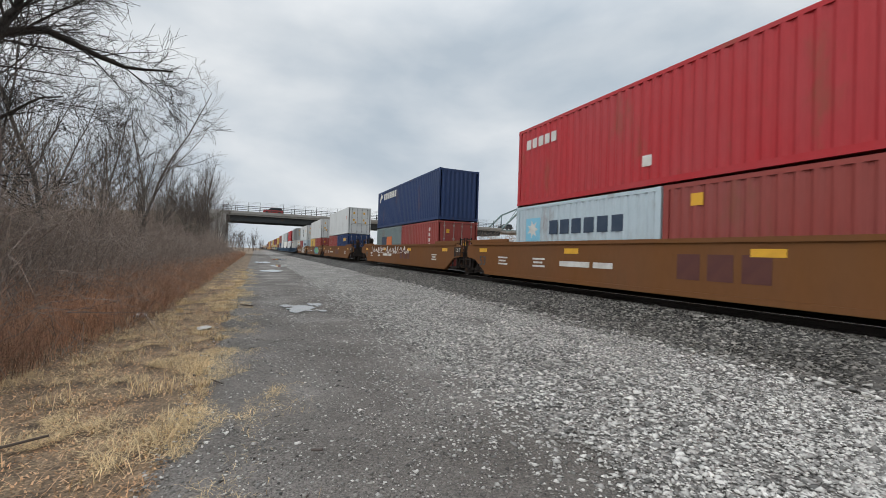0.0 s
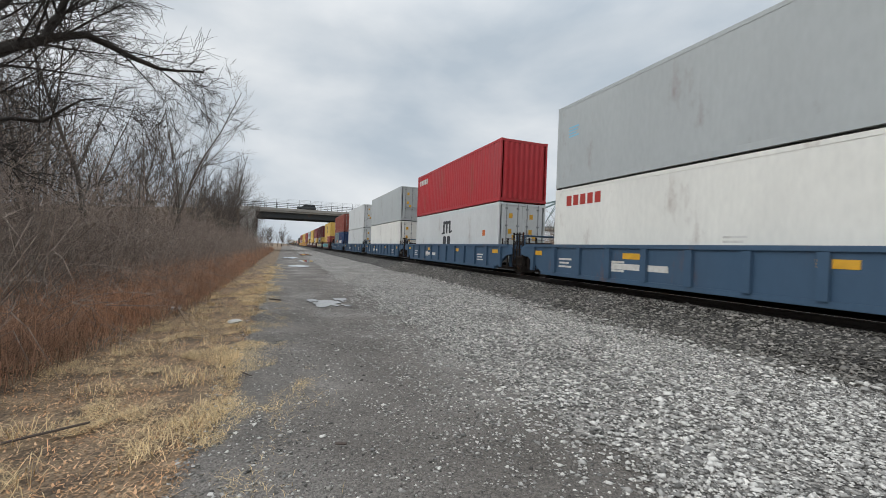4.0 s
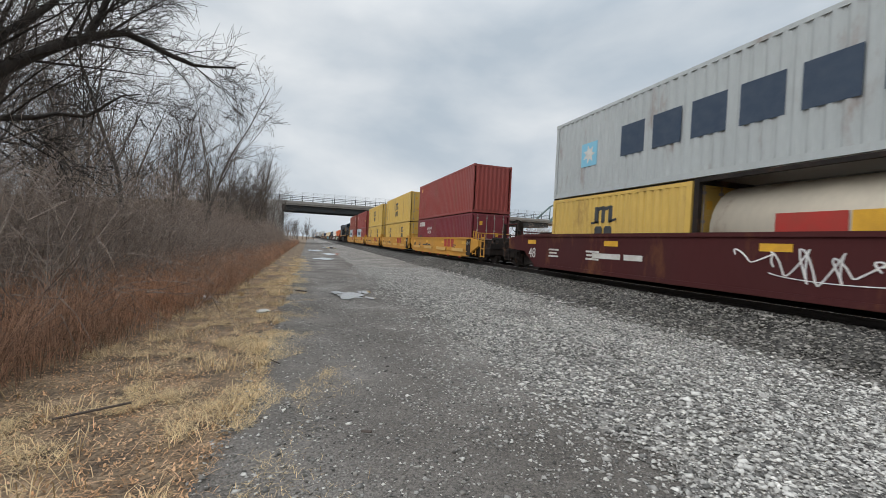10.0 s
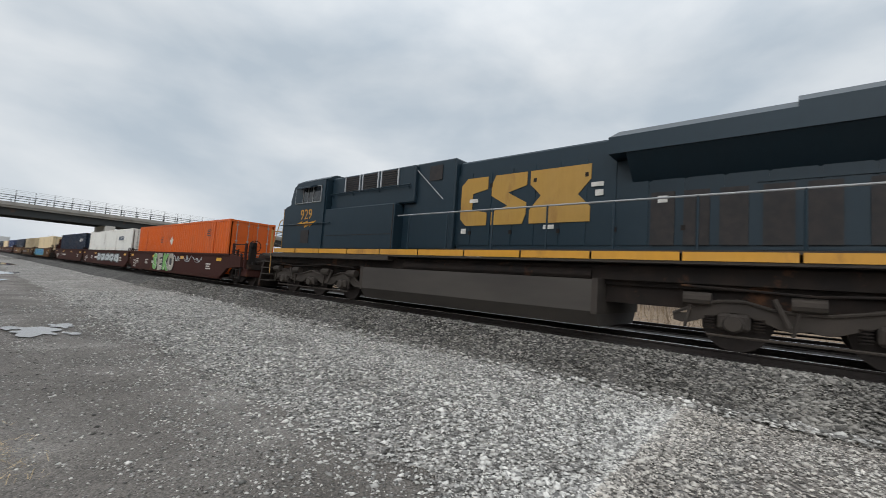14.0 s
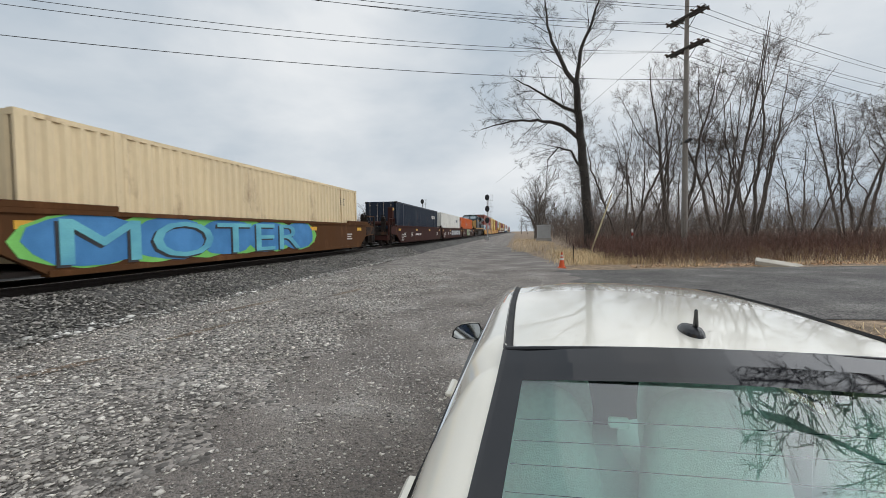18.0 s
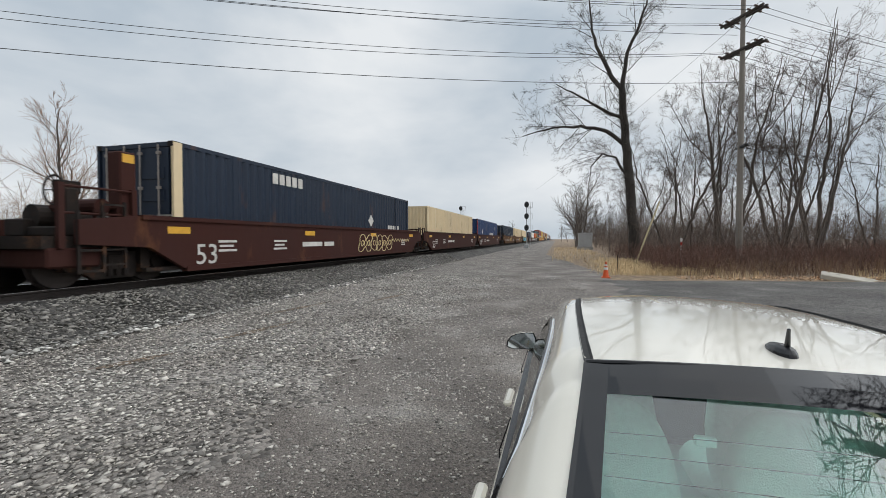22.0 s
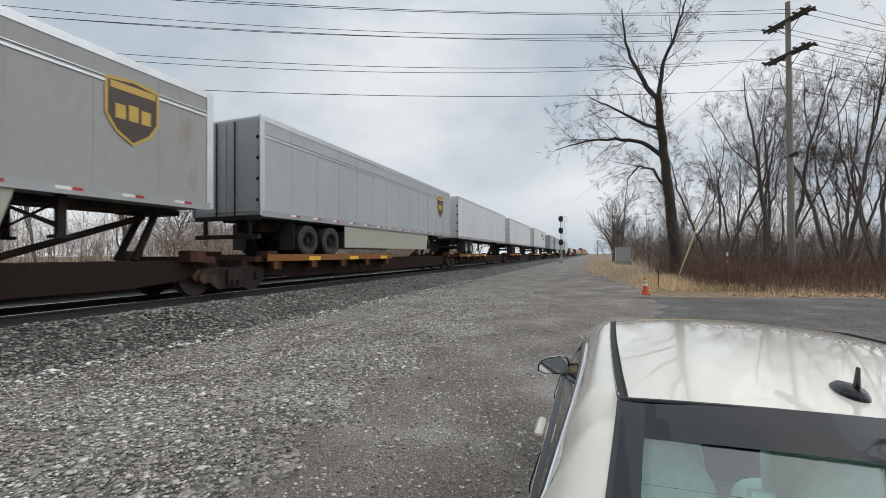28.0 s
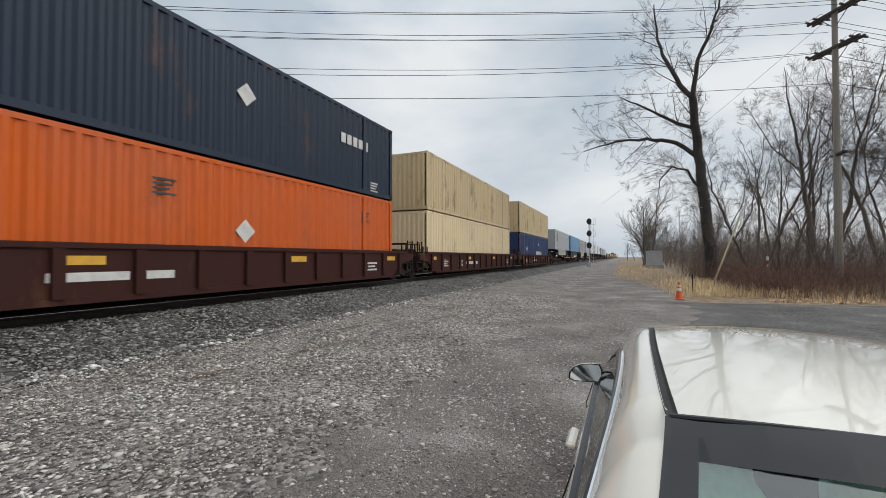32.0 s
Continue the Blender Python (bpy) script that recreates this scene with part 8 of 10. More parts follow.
# rust-brown weeds, then grey brush behind
xyw = []
while len(xyw) < 13500:
    y = 3.8 + 95 * g.random() ** 2.0
    x = -1.95 - 1.0 * max(0.0, 1 - (y - 3.5) / 9) - abs(g.normal(0, 2.2))
    if noise.noise((x * 0.5, y * 0.35, 2.0)) > -0.35 - 0.3 * g.random():
        xyw.append((x, y))
xyw = np.array(xyw)
v, f = weeds(g, xyw, 0.78, 0.0044, heights(xyw), 7)
quick("dead_weeds", v, f, WEED, "rust-brown dead weeds and seed heads beside the lane", "weeds")
xyb = np.array([(-4.6 - abs(g.normal(0, 4.0)), 5.5 + 92 * g.random() ** 1.5) for _ in range(4300)])
v, f = weeds(g, xyb, 2.4, 0.0075, heights(xyb), 11)
quick("brush_thicket", v, f, WEED_GREY, "tangled leafless grey-brown brush under the trees", "brush")
xyb = np.array([(-6.0 - abs(g.normal(0, 5.0)), 8 + 90 * g.random() ** 1.3) for _ in range(1300)])
v, f = weeds(g, xyb, 4.2, 0.010, heights(xyb), 15, 0.2)
quick("tall_brush", v, f, WEED_GREY, "tall tangled saplings and brush filling the thicket", "brush")
arch = []
for _ in range(1500):
    x, y = -3.2 - abs(g.normal(0, 2.4)), 6.5 + 70 * g.random() ** 1.6
    a, ln = g.uniform(0, 6.283), g.uniform(1.2, 3.0)
    p = np.array([x, y, lift(x, y)])
    up = g.uniform(0.8, 2.6)
    q0 = p
    for k in range(1, 8):
        f_ = k / 7
        a += g.normal(0, 0.25)
        q1 = p + np.array([math.cos(a) * ln * f_, math.sin(a) * ln * f_, up * math.sin(math.pi * f_ * 0.85)]) + g.normal(0, 0.04, 3)
        arch.append((Vector(q0), Vector(q1), 0.009 * (1.1 - f_), 0.009 * (1.1 - f_) * 0.85, 3))
        if k > 2:
            for _ in range(2):
                e = q1 + g.normal(0, 0.25, 3)
                arch.append((Vector(q1), Vector(e), 0.004, 0.002, 3))
        q0 = q1
v, f = skin(arch)
quick("bramble_canes", v, f, material("pale_cane_bark", (0.34, 0.275, 0.23), 0.9, second=(0.20, 0.15, 0.125), scale=1.0, bump=0.0, random_value=0.4), "tangled arching bare canes at the thicket's edge", "brush")
# down the line
xyw = np.array([(-5.0 - 24 * g.random() ** 1.3 + 1.5 * (g.random() - 0.5), -21.3 - 22 * g.random() ** 1.5) for _ in range(6500)])
v, f = weeds(g, xyw, 1.15, 0.0065, heights(xyw), 8)
quick("dead_weeds", v, f, material("dark_red_brush", (0.15, 0.075, 0.056), 0.95, second=(0.115, 0.082, 0.064), scale=0.5, amount=0.8, bump=0.0, random_value=0.5), "dark reddish dead brush beyond the side road", "weeds")
xyb = np.array([(-5.5 - 30 * g.random(), -30 - 110 * g.random() ** 1.4) for _ in range(3600)])
v, f = weeds(g, xyb, 3.8, 0.011, heights(xyb), 12)
quick("brush_thicket", v, f, material("dark_brown_brush", (0.175, 0.13, 0.105), 0.95, second=(0.12, 0.088, 0.07), scale=0.6, amount=0.8, bump=0.0, random_value=0.5), "tangled dark brush under the trees down the line", "brush")
xyb = np.array([(-6.0 - 30 * g.random(), -20.2 - 2.2 * g.random() + 0.6 * g.normal()) for _ in range(2000)])
v, f = weeds(g, xyb, 0.7, 0.005, heights(xyb), 7)
quick("dead_weeds", v, f, material("tan_dead_weed", (0.27, 0.165, 0.095), 0.95, second=(0.19, 0.12, 0.08), scale=0.5, amount=0.8, bump=0.0, random_value=0.5), "tan and brown dead weeds at the side road's edge", "weeds")
xyl = np.array([(-5.0 - 25 * g.random(), -19.2 - 1.2 * g.random() + 0.3 * g.normal()) for _ in range(3500)])
v, f = blades(g, xyl, 0.10, 0.03, 1.2, heights(xyl, 0.02))
quick("fallen_leaves", v, f, LEAF, "brown dead leaves along the side road's edge", "leaves")
xys = np.array([(-2.6 - 3.6 * g.random() + 0.5 * g.normal(), -21.0 - 12 * g.random() ** 1.2) for _ in range(5200)] + [(x_, -19.4 - 2.6 * g.random() ** 1.6 + 0.7 * noise.noise((x_ * 0.5, 3.0, 0.0))) for x_ in (-3.0 - 24 * g.random(1500)) if noise.noise((x_ * 0.35, 1.0, 8.0)) > 0.0 or -15 < x_ < -11] + [(0.5 - 5 * g.random(), -33 - 50 * g.random()) for _ in range(2600)])
v, f = blades(g, xys, 0.55, 0.006, 0.35, heights(xys))
quick("tall_dry_grass", v, f, STRAW, "tall straw-coloured grass round the verge", "grass")
xys = np.array([(-3.0 - 9 * g.random(), -4.0 - 4 * g.random()) for _ in range(3500)])
v, f = blades(g, xys, 0.16, 0.005, 0.9, heights(xys))
quick("short_dry_grass", v, f, STRAW, "short straw grass beside the side road", "grass")
xyf = np.array([(17.8 + 40 * g.random() ** 1.5, -120 + 240 * g.random()) for _ in range(4200)])
v, f = weeds(g, xyf, 1.6, 0.014, heights(xyf), 4)
quick("far_brush", v, f, material("tan_brush", (0.24, 0.17, 0.10), 0.95, second=(0.16, 0.11, 0.075), scale=0.3, amount=0.8, bump=0.0, random_value=0.3), "tan weeds and brush beyond the track", "weeds")

xyh = np.array([(46 + 16 * g.random(), -170 + 130 * g.random() ** 0.9) for _ in range(3000)] + [(44 + 14 * g.random(), -40 + 130 * g.random()) for _ in range(1600)])
v, f = weeds(g, xyh, 5.6, 0.032, heights(xyh), 8, 0.25)
quick("far_hedge", v, f, WEED_GREY, "grey-brown hedge of brush along the far side of the track", "brush")

# ---- loose stones ----
STONE = material("grey_limestone_chips", (0.52, 0.497, 0.463), 0.85, second=(0.34, 0.324, 0.297), scale=0.8, amount=0.6, fine=40.0, bump=0.1, random_value=0.75)
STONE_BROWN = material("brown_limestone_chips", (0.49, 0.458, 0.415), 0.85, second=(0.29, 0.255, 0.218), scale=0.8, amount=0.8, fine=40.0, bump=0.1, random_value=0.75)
STONE_DARK = material("dark_ballast_stone", (0.26, 0.243, 0.218), 0.85, second=(0.105, 0.094, 0.083), scale=0.8, amount=0.6, fine=40.0, bump=0.1, random_value=0.75)


def stones(rng, xyz, size):
    n = len(xyz)
    base = np.array([[1, 0, 0], [-1, 0, 0], [0, 1, 0], [0, -1, 0], [0, 0, 0.8], [0, 0, -0.8]], dtype=float)
    p = base[None] * rng.uniform(0.5, 1.15, (n, 6, 1)) + rng.normal(0, 0.18, (n, 6, 3))
    p *= (np.asarray(size) * np.exp(np.clip(rng.normal(-0.1, 0.45, n), -1.0, 1.1)))[:, None, None]
    p[:, :, 2] *= 0.55
    a = rng.uniform(0, 2 * np.pi, n)
    c, s_ = np.cos(a)[:, None], np.sin(a)[:, None]
    x, y = p[:, :, 0] * c - p[:, :, 1] * s_, p[:, :, 0] * s_ + p[:, :, 1] * c
    p = np.stack([x, y, p[:, :, 2]], 2) + xyz[:, None, :]
    o = np.arange(n)[:, None] * 6
    f = np.concatenate([o + np.array([t]) for t in ((0, 2, 4), (2, 1, 4), (1, 3, 4), (3, 0, 4), (2, 0, 5), (1, 2, 5), (3, 1, 5), (0, 3, 5))], 0)
    return p.reshape(-1, 3), f


def lane_z(x, y):
    return lift(x, y) + (0.035 if x < 2.6 else 0.045 + 0.03 * (x - 2.5) / 5.7) + ruts(x, y)


def scatter_lane(rng, n, x_of, y_of):
    """Stones lie thick on the verge, in drifts on the lane and seldom in the wheel tracks."""
    pts = []
    while len(pts) < n:
        x, y = x_of(), y_of()
        drift = noise.noise((x * 0.9, y * 0.6, 11.0)) + 0.5 * noise.noise((x * 2.6, y * 2.0, 3.0))
        edge = 2.0 + 0.5 * noise.noise((0.0, y * 0.35, 21.0)) + (0.4 if y < 0 else 0.0)
        dense = min(1.0, max(0.0, 0.25 + 1.1 * (x - edge))) * (1.0 if drift > -0.35 else 0.45)
        dense = max(dense, (0.05 if y > 0 else 0.26) + (0.42 if drift > 0.12 else 0.0) + (0.25 if drift > 0.38 else 0.0))
        if rng.random() < dense:
            pts.append((x, y, lane_z(x, y) + 0.004))
    return np.array(pts)


g = np.random.default_rng(8)
pts = scatter_lane(g, 64000, lambda: -0.5 + 8.2 * g.random() ** 0.75, lambda: 1.4 + 24 * g.random() ** 1.9)
v, f = stones(g, pts, 0.012 + 0.011 * np.clip((pts[:, 0] - 1.4) / 1.6, 0, 1))
quick("loose_gravel", v, f, STONE, "loose pale crushed stone scattered over lane and verge", "gravel")
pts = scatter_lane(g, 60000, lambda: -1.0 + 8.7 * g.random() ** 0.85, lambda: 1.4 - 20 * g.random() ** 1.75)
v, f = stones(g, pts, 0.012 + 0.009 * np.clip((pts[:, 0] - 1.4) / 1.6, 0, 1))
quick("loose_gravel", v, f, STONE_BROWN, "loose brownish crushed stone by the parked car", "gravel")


pts = []
while len(pts) < 26000:
    x, y = -0.7 + 3.9 * g.random(), 1.3 + 17 * g.random() ** 1.7
    if noise.noise((x * 1.3, y * 0.5, 31.0)) + 0.6 * noise.noise((x * 4.0, y * 2.5, 13.0)) > -0.25 + 0.5 * g.random() - 0.3:
        pts.append((x, y, lane_z(x, y) + 0.003))
pts = np.array(pts)
v, f = stones(g, pts[8000:], 0.011)
quick("small_chips", v, f, STONE_DARK, "small grey stone chips pressed into the lane", "gravel")
v, f = stones(g, pts[:8000], 0.013)
quick("small_chips", v, f, STONE, "small pale stone chips pressed into the lane", "gravel")
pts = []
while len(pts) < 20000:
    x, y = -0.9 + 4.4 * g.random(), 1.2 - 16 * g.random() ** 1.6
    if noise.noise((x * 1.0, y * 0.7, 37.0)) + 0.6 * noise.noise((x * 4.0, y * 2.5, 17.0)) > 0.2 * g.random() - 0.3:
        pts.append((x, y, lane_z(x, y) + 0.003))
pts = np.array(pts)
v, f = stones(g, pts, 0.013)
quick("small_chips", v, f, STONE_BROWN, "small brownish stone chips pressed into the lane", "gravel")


def bed_z(x):
    for (x0, z0), (x1, z1) in zip(BED, BED[1:]):
        if x0 <= x <= x1:
            return z0 + (z1 - z0) * (x - x0) / (x1 - x0)
    return 0.0


pts = []
for _ in range(64000):
    x = 7.4 + 1.75 * g.random() ** 1.25
    y = (1 if g.random() < 0.5 else -1) * 32 * g.random() ** 1.6
    pts.append((x, y, max(bed_z(x), 0.06) + 0.012))
pts = np.array(pts)
v, f = stones(g, pts, 0.031)
quick("ballast_stones", v, f, STONE_DARK, "dark angular ballast stones on the track shoulder", "gravel")
pts = np.array([(7.2 + 0.9 * g.random(), (1 if g.random() < 0.5 else -1) * 26 * g.random() ** 1.3, 0.08 + 0.03 * g.random()) for _ in range(3500)])
v, f = stones(g, pts, 0.04)
quick("toe_stones", v, f, STONE, "pale loose stones along the foot of the ballast", "gravel")
# timber ties of the near track, near the camera, one by one; the rest lie in one mesh
tie_me = cached(("tie",), lambda: boxes((-1.3, -0.115, -0.18, 1.3, 0.115, 0.0), bevel=0.012), TIE_WOOD)
ties = thing("timber_ties", "row of weathered timber railway ties", "ties", kind="structure")
for k in range(120):
    t_ = part("tie", tie_me, None, ties)
    t_.matrix_basis = pose(TRACK_X + g.uniform(-0.02, 0.02), -31.5 + k * 0.53, RAIL_Z - 0.165, 0, 0, g.uniform(-0.6, 0.6))


# ---- rust-stained drifts on the lane ----
def drift_strip(name, path, width, mat, label, seed):
    """A ragged band that follows a line of points over the lane."""
    pts = []
    for a, b in zip(path, path[1:]):
        n = max(2, int(math.dist(a, b) / 0.18))
        pts += [(a[0] + (b[0] - a[0]) * k / n, a[1] + (b[1] - a[1]) * k / n) for k in range(n)]
    verts, faces = [], []
    for k, (x, y) in enumerate(pts):
        q = pts[min(k + 1, len(pts) - 1)]
        p = pts[max(k - 1, 0)]
        dx, dy = q[0] - p[0], q[1] - p[1]
        ln = math.hypot(dx, dy) or 1.0
        fade = min(1.0, k / 6, (len(pts) - 1 - k) / 6)
        for sgn in (-1, 1):
            w = width * 0.5 * (1 + 0.75 * noise.noise((k * 0.19, sgn * 3.0, seed)) + 0.45 * noise.noise((k * 0.7, sgn * 5.0, seed))) * max(0.05, fade)
            vx, vy = x - sgn * dy / ln * w, y + sgn * dx / ln * w
            verts.append((vx, vy, lane_z(vx, vy) + 0.009))
        if k:
            o = 2 * k
            faces.append((o - 2, o - 1, o + 1, o))
    tagged(part(name, (verts, faces), mat, None), label, "stain", kind="structure")


for k, (x, y, ln) in enumerate(((5.6, -5.2, 2.2), (6.3, -7.4, 2.6), (5.9, -3.6, 1.2), (4.9, -9.8, 2.4))):
    drift_strip("rust_stain", [(x - 0.5 * q / 5, y - ln * q / 5) for q in range(6)], 0.32, RUSTY, "rust-brown stained drift of fine gravel", 40 + k)

# ---- pole line ----
POLE_WOOD = material("weathered_pole_wood", (0.27, 0.245, 0.215), 0.95, second=(0.17, 0.15, 0.13), scale=1.2, amount=0.7, stretch=(4, 4, 0.3), bump=0.4, bump_scale=20.0)
WIRE = material("black_cable", (0.03, 0.03, 0.032), 0.7, second=(0.05, 0.05, 0.05), bump=0.0)
PORCELAIN = material("brown_insulator", (0.07, 0.035, 0.025), 0.3, second=(0.05, 0.03, 0.02), bump=0.0)
P1, P2 = Vector((-11.35, -31.0, 0.0)), Vector((50.0, 3.5, 0.0))
P0 = P1 - (P2 - P1)
along = (P2 - P1).normalized()
across = Vector((-along.y, along.x, 0))
ARMS = ((16.05, (-1.2, -0.75, 0.75, 1.2)), (13.95, (-1.25, -0.7, 0.75, 1.25)))


def utility_pole(at, height, r, arms, label):
    p = thing("utility_pole", label, "pole", pose(at.x, at.y, at.z), group="pole line")
    part("mast", tube(bmesh.new(), (0, 0, -0.4), (0, 0, height), r, r * 0.62, 14), POLE_WOOD, p)
    for z, offs in arms:
        for side in (-0.17, 0.17):
            bm = bmesh.new()
            a, b = across * -1.45 + along * side, across * 1.45 + along * side
            for e0, e1 in ((a, b),):
                d = (e1 - e0).normalized()
                n = along * 0.055
                vs = [bm.verts.new(q) for q in (e0 - n + Vector((0, 0, z - 0.07)), e1 - n + Vector((0, 0, z - 0.07)), e1 + n + Vector((0, 0, z - 0.07)), e0 + n + Vector((0, 0, z - 0.07)),
                                                e0 - n + Vector((0, 0, z + 0.07)), e1 - n + Vector((0, 0, z + 0.07)), e1 + n + Vector((0, 0, z + 0.07)), e0 + n + Vector((0, 0, z + 0.07)))]
                for q in ((0, 3, 2, 1), (4, 5, 6, 7), (0, 1, 5, 4), (1, 2, 6, 5), (2, 3, 7, 6), (3, 0, 4, 7)):
                    bm.faces.new([vs[i] for i in q])
            part("crossarm", bm, material("dark_crossarm_timber", (0.055, 0.048, 0.042), 0.9, second=(0.09, 0.08, 0.07)), p)
        part("arm_brace", bars([((0, 0, z - 0.9), tuple(across * 0.8 + Vector((0, 0, z - 0.06))), 0.02), ((0, 0, z - 0.9), tuple(across * -0.8 + Vector((0, 0, z - 0.06))), 0.02)], 6), STEEL_DARK, p)
        for o in offs:
            for side in (-0.45, 0.45):
                q = across * o + along * side + Vector((0, 0, z + 0.02))
                part("insulator", bars([(tuple(across * o + along * side * 0.4 + Vector((0, 0, z))), tuple(q), 0.045), (tuple(q - along * 0.08), tuple(q + along * 0.08), 0.07)], 8), PORCELAIN, p)
            # jumper loop round the pole
            pts = [across * o + along * (-0.45 + 0.9 * k / 6) + Vector((0, 0, z + 0.32 * math.sin(math.pi * k / 6))) for k in range(7)]
            part("jumper", bars([(tuple(a), tuple(b), 0.012) for a, b in zip(pts, pts[1:])], 5), WIRE, p)
    return p


pole = utility_pole(P1, 17.2, 0.21, ARMS, "tall grey weathered wooden utility pole with two double crossarms")
part("cable_clamp", boxes((-0.12, -0.5, 7.6, 0.12, 0.9, 7.78), bevel=0.03), WIRE, pole, "black cable box")
utility_pole(P2, 16.5, 0.2, ARMS, "distant wooden utility pole beyond the track")
utility_pole(P0, 16.5, 0.2, ARMS, "wooden utility pole back from the lane")


def wire_run(name, a, b, sag, r, label):
    """One continuous five-sided cable that hangs between two points."""
    n = 30
    side = Vector((-(b - a).y, (b - a).x, 0)).normalized()
    verts, faces = [], []
    for k in range(n + 1):
        p = a.lerp(b, k / n) - Vector((0, 0, 4 * sag * (k / n) * (1 - k / n)))
        verts += [tuple(p + side * r * math.cos(q * math.tau / 5) + Vector((0, 0, r * math.sin(q * math.tau / 5)))) for q in range(5)]
        if k:
            o = 5 * k
            faces += [(o - 5 + q, o - 5 + (q + 1) % 5, o + (q + 1) % 5, o + q) for q in range(5)]
    return tagged(part(name, (verts, faces), WIRE, None), label, "cable", group="overhead wires")


POWER = "thin black power line strung between the poles"
# height and offset on the pole, sag, rise of the far end
for z, o, sag, rise in ((16.16, -1.2, 2.19, -0.58), (15.84, -0.75, 2.22, -1.05), (16.05, 0.75, 1.5, -2.0), (16.05, 1.2, 2.0, -1.25), (14.83, 0.0, 1.41, -1.34), (14.25, -1.25, 2.3, -0.3), (13.95, -0.7, 2.56, -0.31)):
    wire_run("overhead_wire", P1 + across * o + along * 0.45 + Vector((0, 0, z)), P2 + across * o - along * 0.45 + Vector((0, 0, z + rise)), sag, 0.014, POWER)
for z, offs in ARMS:
    for o in offs:
        wire_run("overhead_wire", P1 + across * o - along * 0.45 + Vector((0, 0, z)), P0 + across * o + along * 0.45 + Vector((0, 0, z)), 1.9 if z > 15 else 2.3, 0.014, POWER)
wire_run("overhead_wire", P1 + Vector((0, 0, 11.9)), P2 + Vector((0, 0, 11.24)), 1.84, 0.016, "single lower cable strung between the poles")
wire_run("overhead_wire", P1 + Vector((0, 0, 11.9)), P0 + Vector((0, 0, 11.5)), 2.3, 0.016, "single lower cable strung between the poles")
wire_run("overhead_wire", P1 + Vector((0, 0, 7.7)), P0 + Vector((0, 0, 7.5)), 1.0, 0.02, "low black telephone cable leading to the pole")
wire_run("guy_wire", P1 + Vector((0.2, 0, 15.8)), Vector((3.0, -62.0, 9.0)), 0.3, 0.01, "stay wire from the pole")

# ---- railway signals, cabinet, cone, slab, posts ----
BLACK_PAINT = material("matt_black_paint", (0.012, 0.012, 0.013), 0.6, second=(0.03, 0.03, 0.03), bump=0.0)
SILVER = material("dull_silver_paint", (0.42, 0.43, 0.43), 0.5, metal=0.3, second=(0.32, 0.32, 0.31), scale=1.5)


def signal_mast(x, y, heads, label, lit=None):
    s = thing("railway_signal", label, "signal", pose(x, y, 0.4), group="line-side signals")
    part("mast", bars([((0, 0, -0.2), (0, 0, heads[-1] + 0.6), 0.09)], 12), SILVER, s)
    part("foot", boxes((-0.35, -0.35, -0.5, 0.35, 0.35, 0.35), bevel=0.05), SILVER, s)
    for z in heads:
        h = part("signal_head", prism([(0.42 * math.cos(k * math.tau / 16), z + 0.55 * math.sin(k * math.tau / 16)) for k in range(16)], "y", 0.16, 0.22), BLACK_PAINT, s, "black oval signal target")
        part("hood", bars([((0, 0.2, z), (0, 0.5, z), 0.15)], 14), BLACK_PAINT, h)
        part("lens", bars([((0, 0.49, z), (0, 0.51, z), 0.10)], 14), GLASS_DARK, h)
    lad = bmesh.new()
    for sx_ in (-0.22, 0.22):
        tube(lad, (-0.45 + sx_, -0.3, 0), (-0.45 + sx_, -0.3, heads[-1] + 0.4), 0.025, sides=5)
    for k in range(int(heads[-1] / 0.35)):
        tube(lad, (-0.67, -0.3, 0.3 + 0.35 * k), (-0.23, -0.3, 0.3 + 0.35 * k), 0.015, sides=5)
    part("ladder", lad, SILVER, s)
    for z in heads:
        part("cage", bars([((-1.0, -0.55, z - 0.5), (-0.2, -0.55, z - 0.5), 0.025), ((-1.0, -0.55, z + 0.5), (-0.2, -0.55, z + 0.5), 0.025), ((-1.0, -0.55, z - 0.5), (-1.0, -0.55, z + 0.5), 0.025), ((-0.2, -0.55, z - 0.5), (-0.2, -0.55, z + 0.5), 0.025)], 5), SILVER, s)
    return s


signal_mast(5.45, -76.9, (3.4, 5.5, 7.6), "three-headed black railway signal on a silver mast with ladder")
signal_mast(22.5, -97.5, (8.7,), "single-headed railway signal standing beyond the track")

cab = thing("relay_cabinet", "silver metal trackside relay cabinet on a concrete base", "cabinet", pose(-4.3, -70.0, 0.45))
part("body", boxes((-1.05, -0.7, 0.1, 1.05, 0.7, 2.15), bevel=0.02), SILVER, cab)
part("roof", prism([(-1.15, 2.15), (1.15, 2.15), (1.15, 2.22), (0, 2.34), (-1.15, 2.22)], "y", -0.8, 0.8), SILVER, cab)
part("door", boxes((-0.95, 0.7, 0.2, -0.05, 0.73, 2.05)), SILVER, cab)
part("door", boxes((0.05, 0.7, 0.2, 0.95, 0.73, 2.05)), SILVER, cab)
part("base", boxes((-1.2, -0.85, -0.5, 1.2, 0.85, 0.1)), CONCRETE, cab)

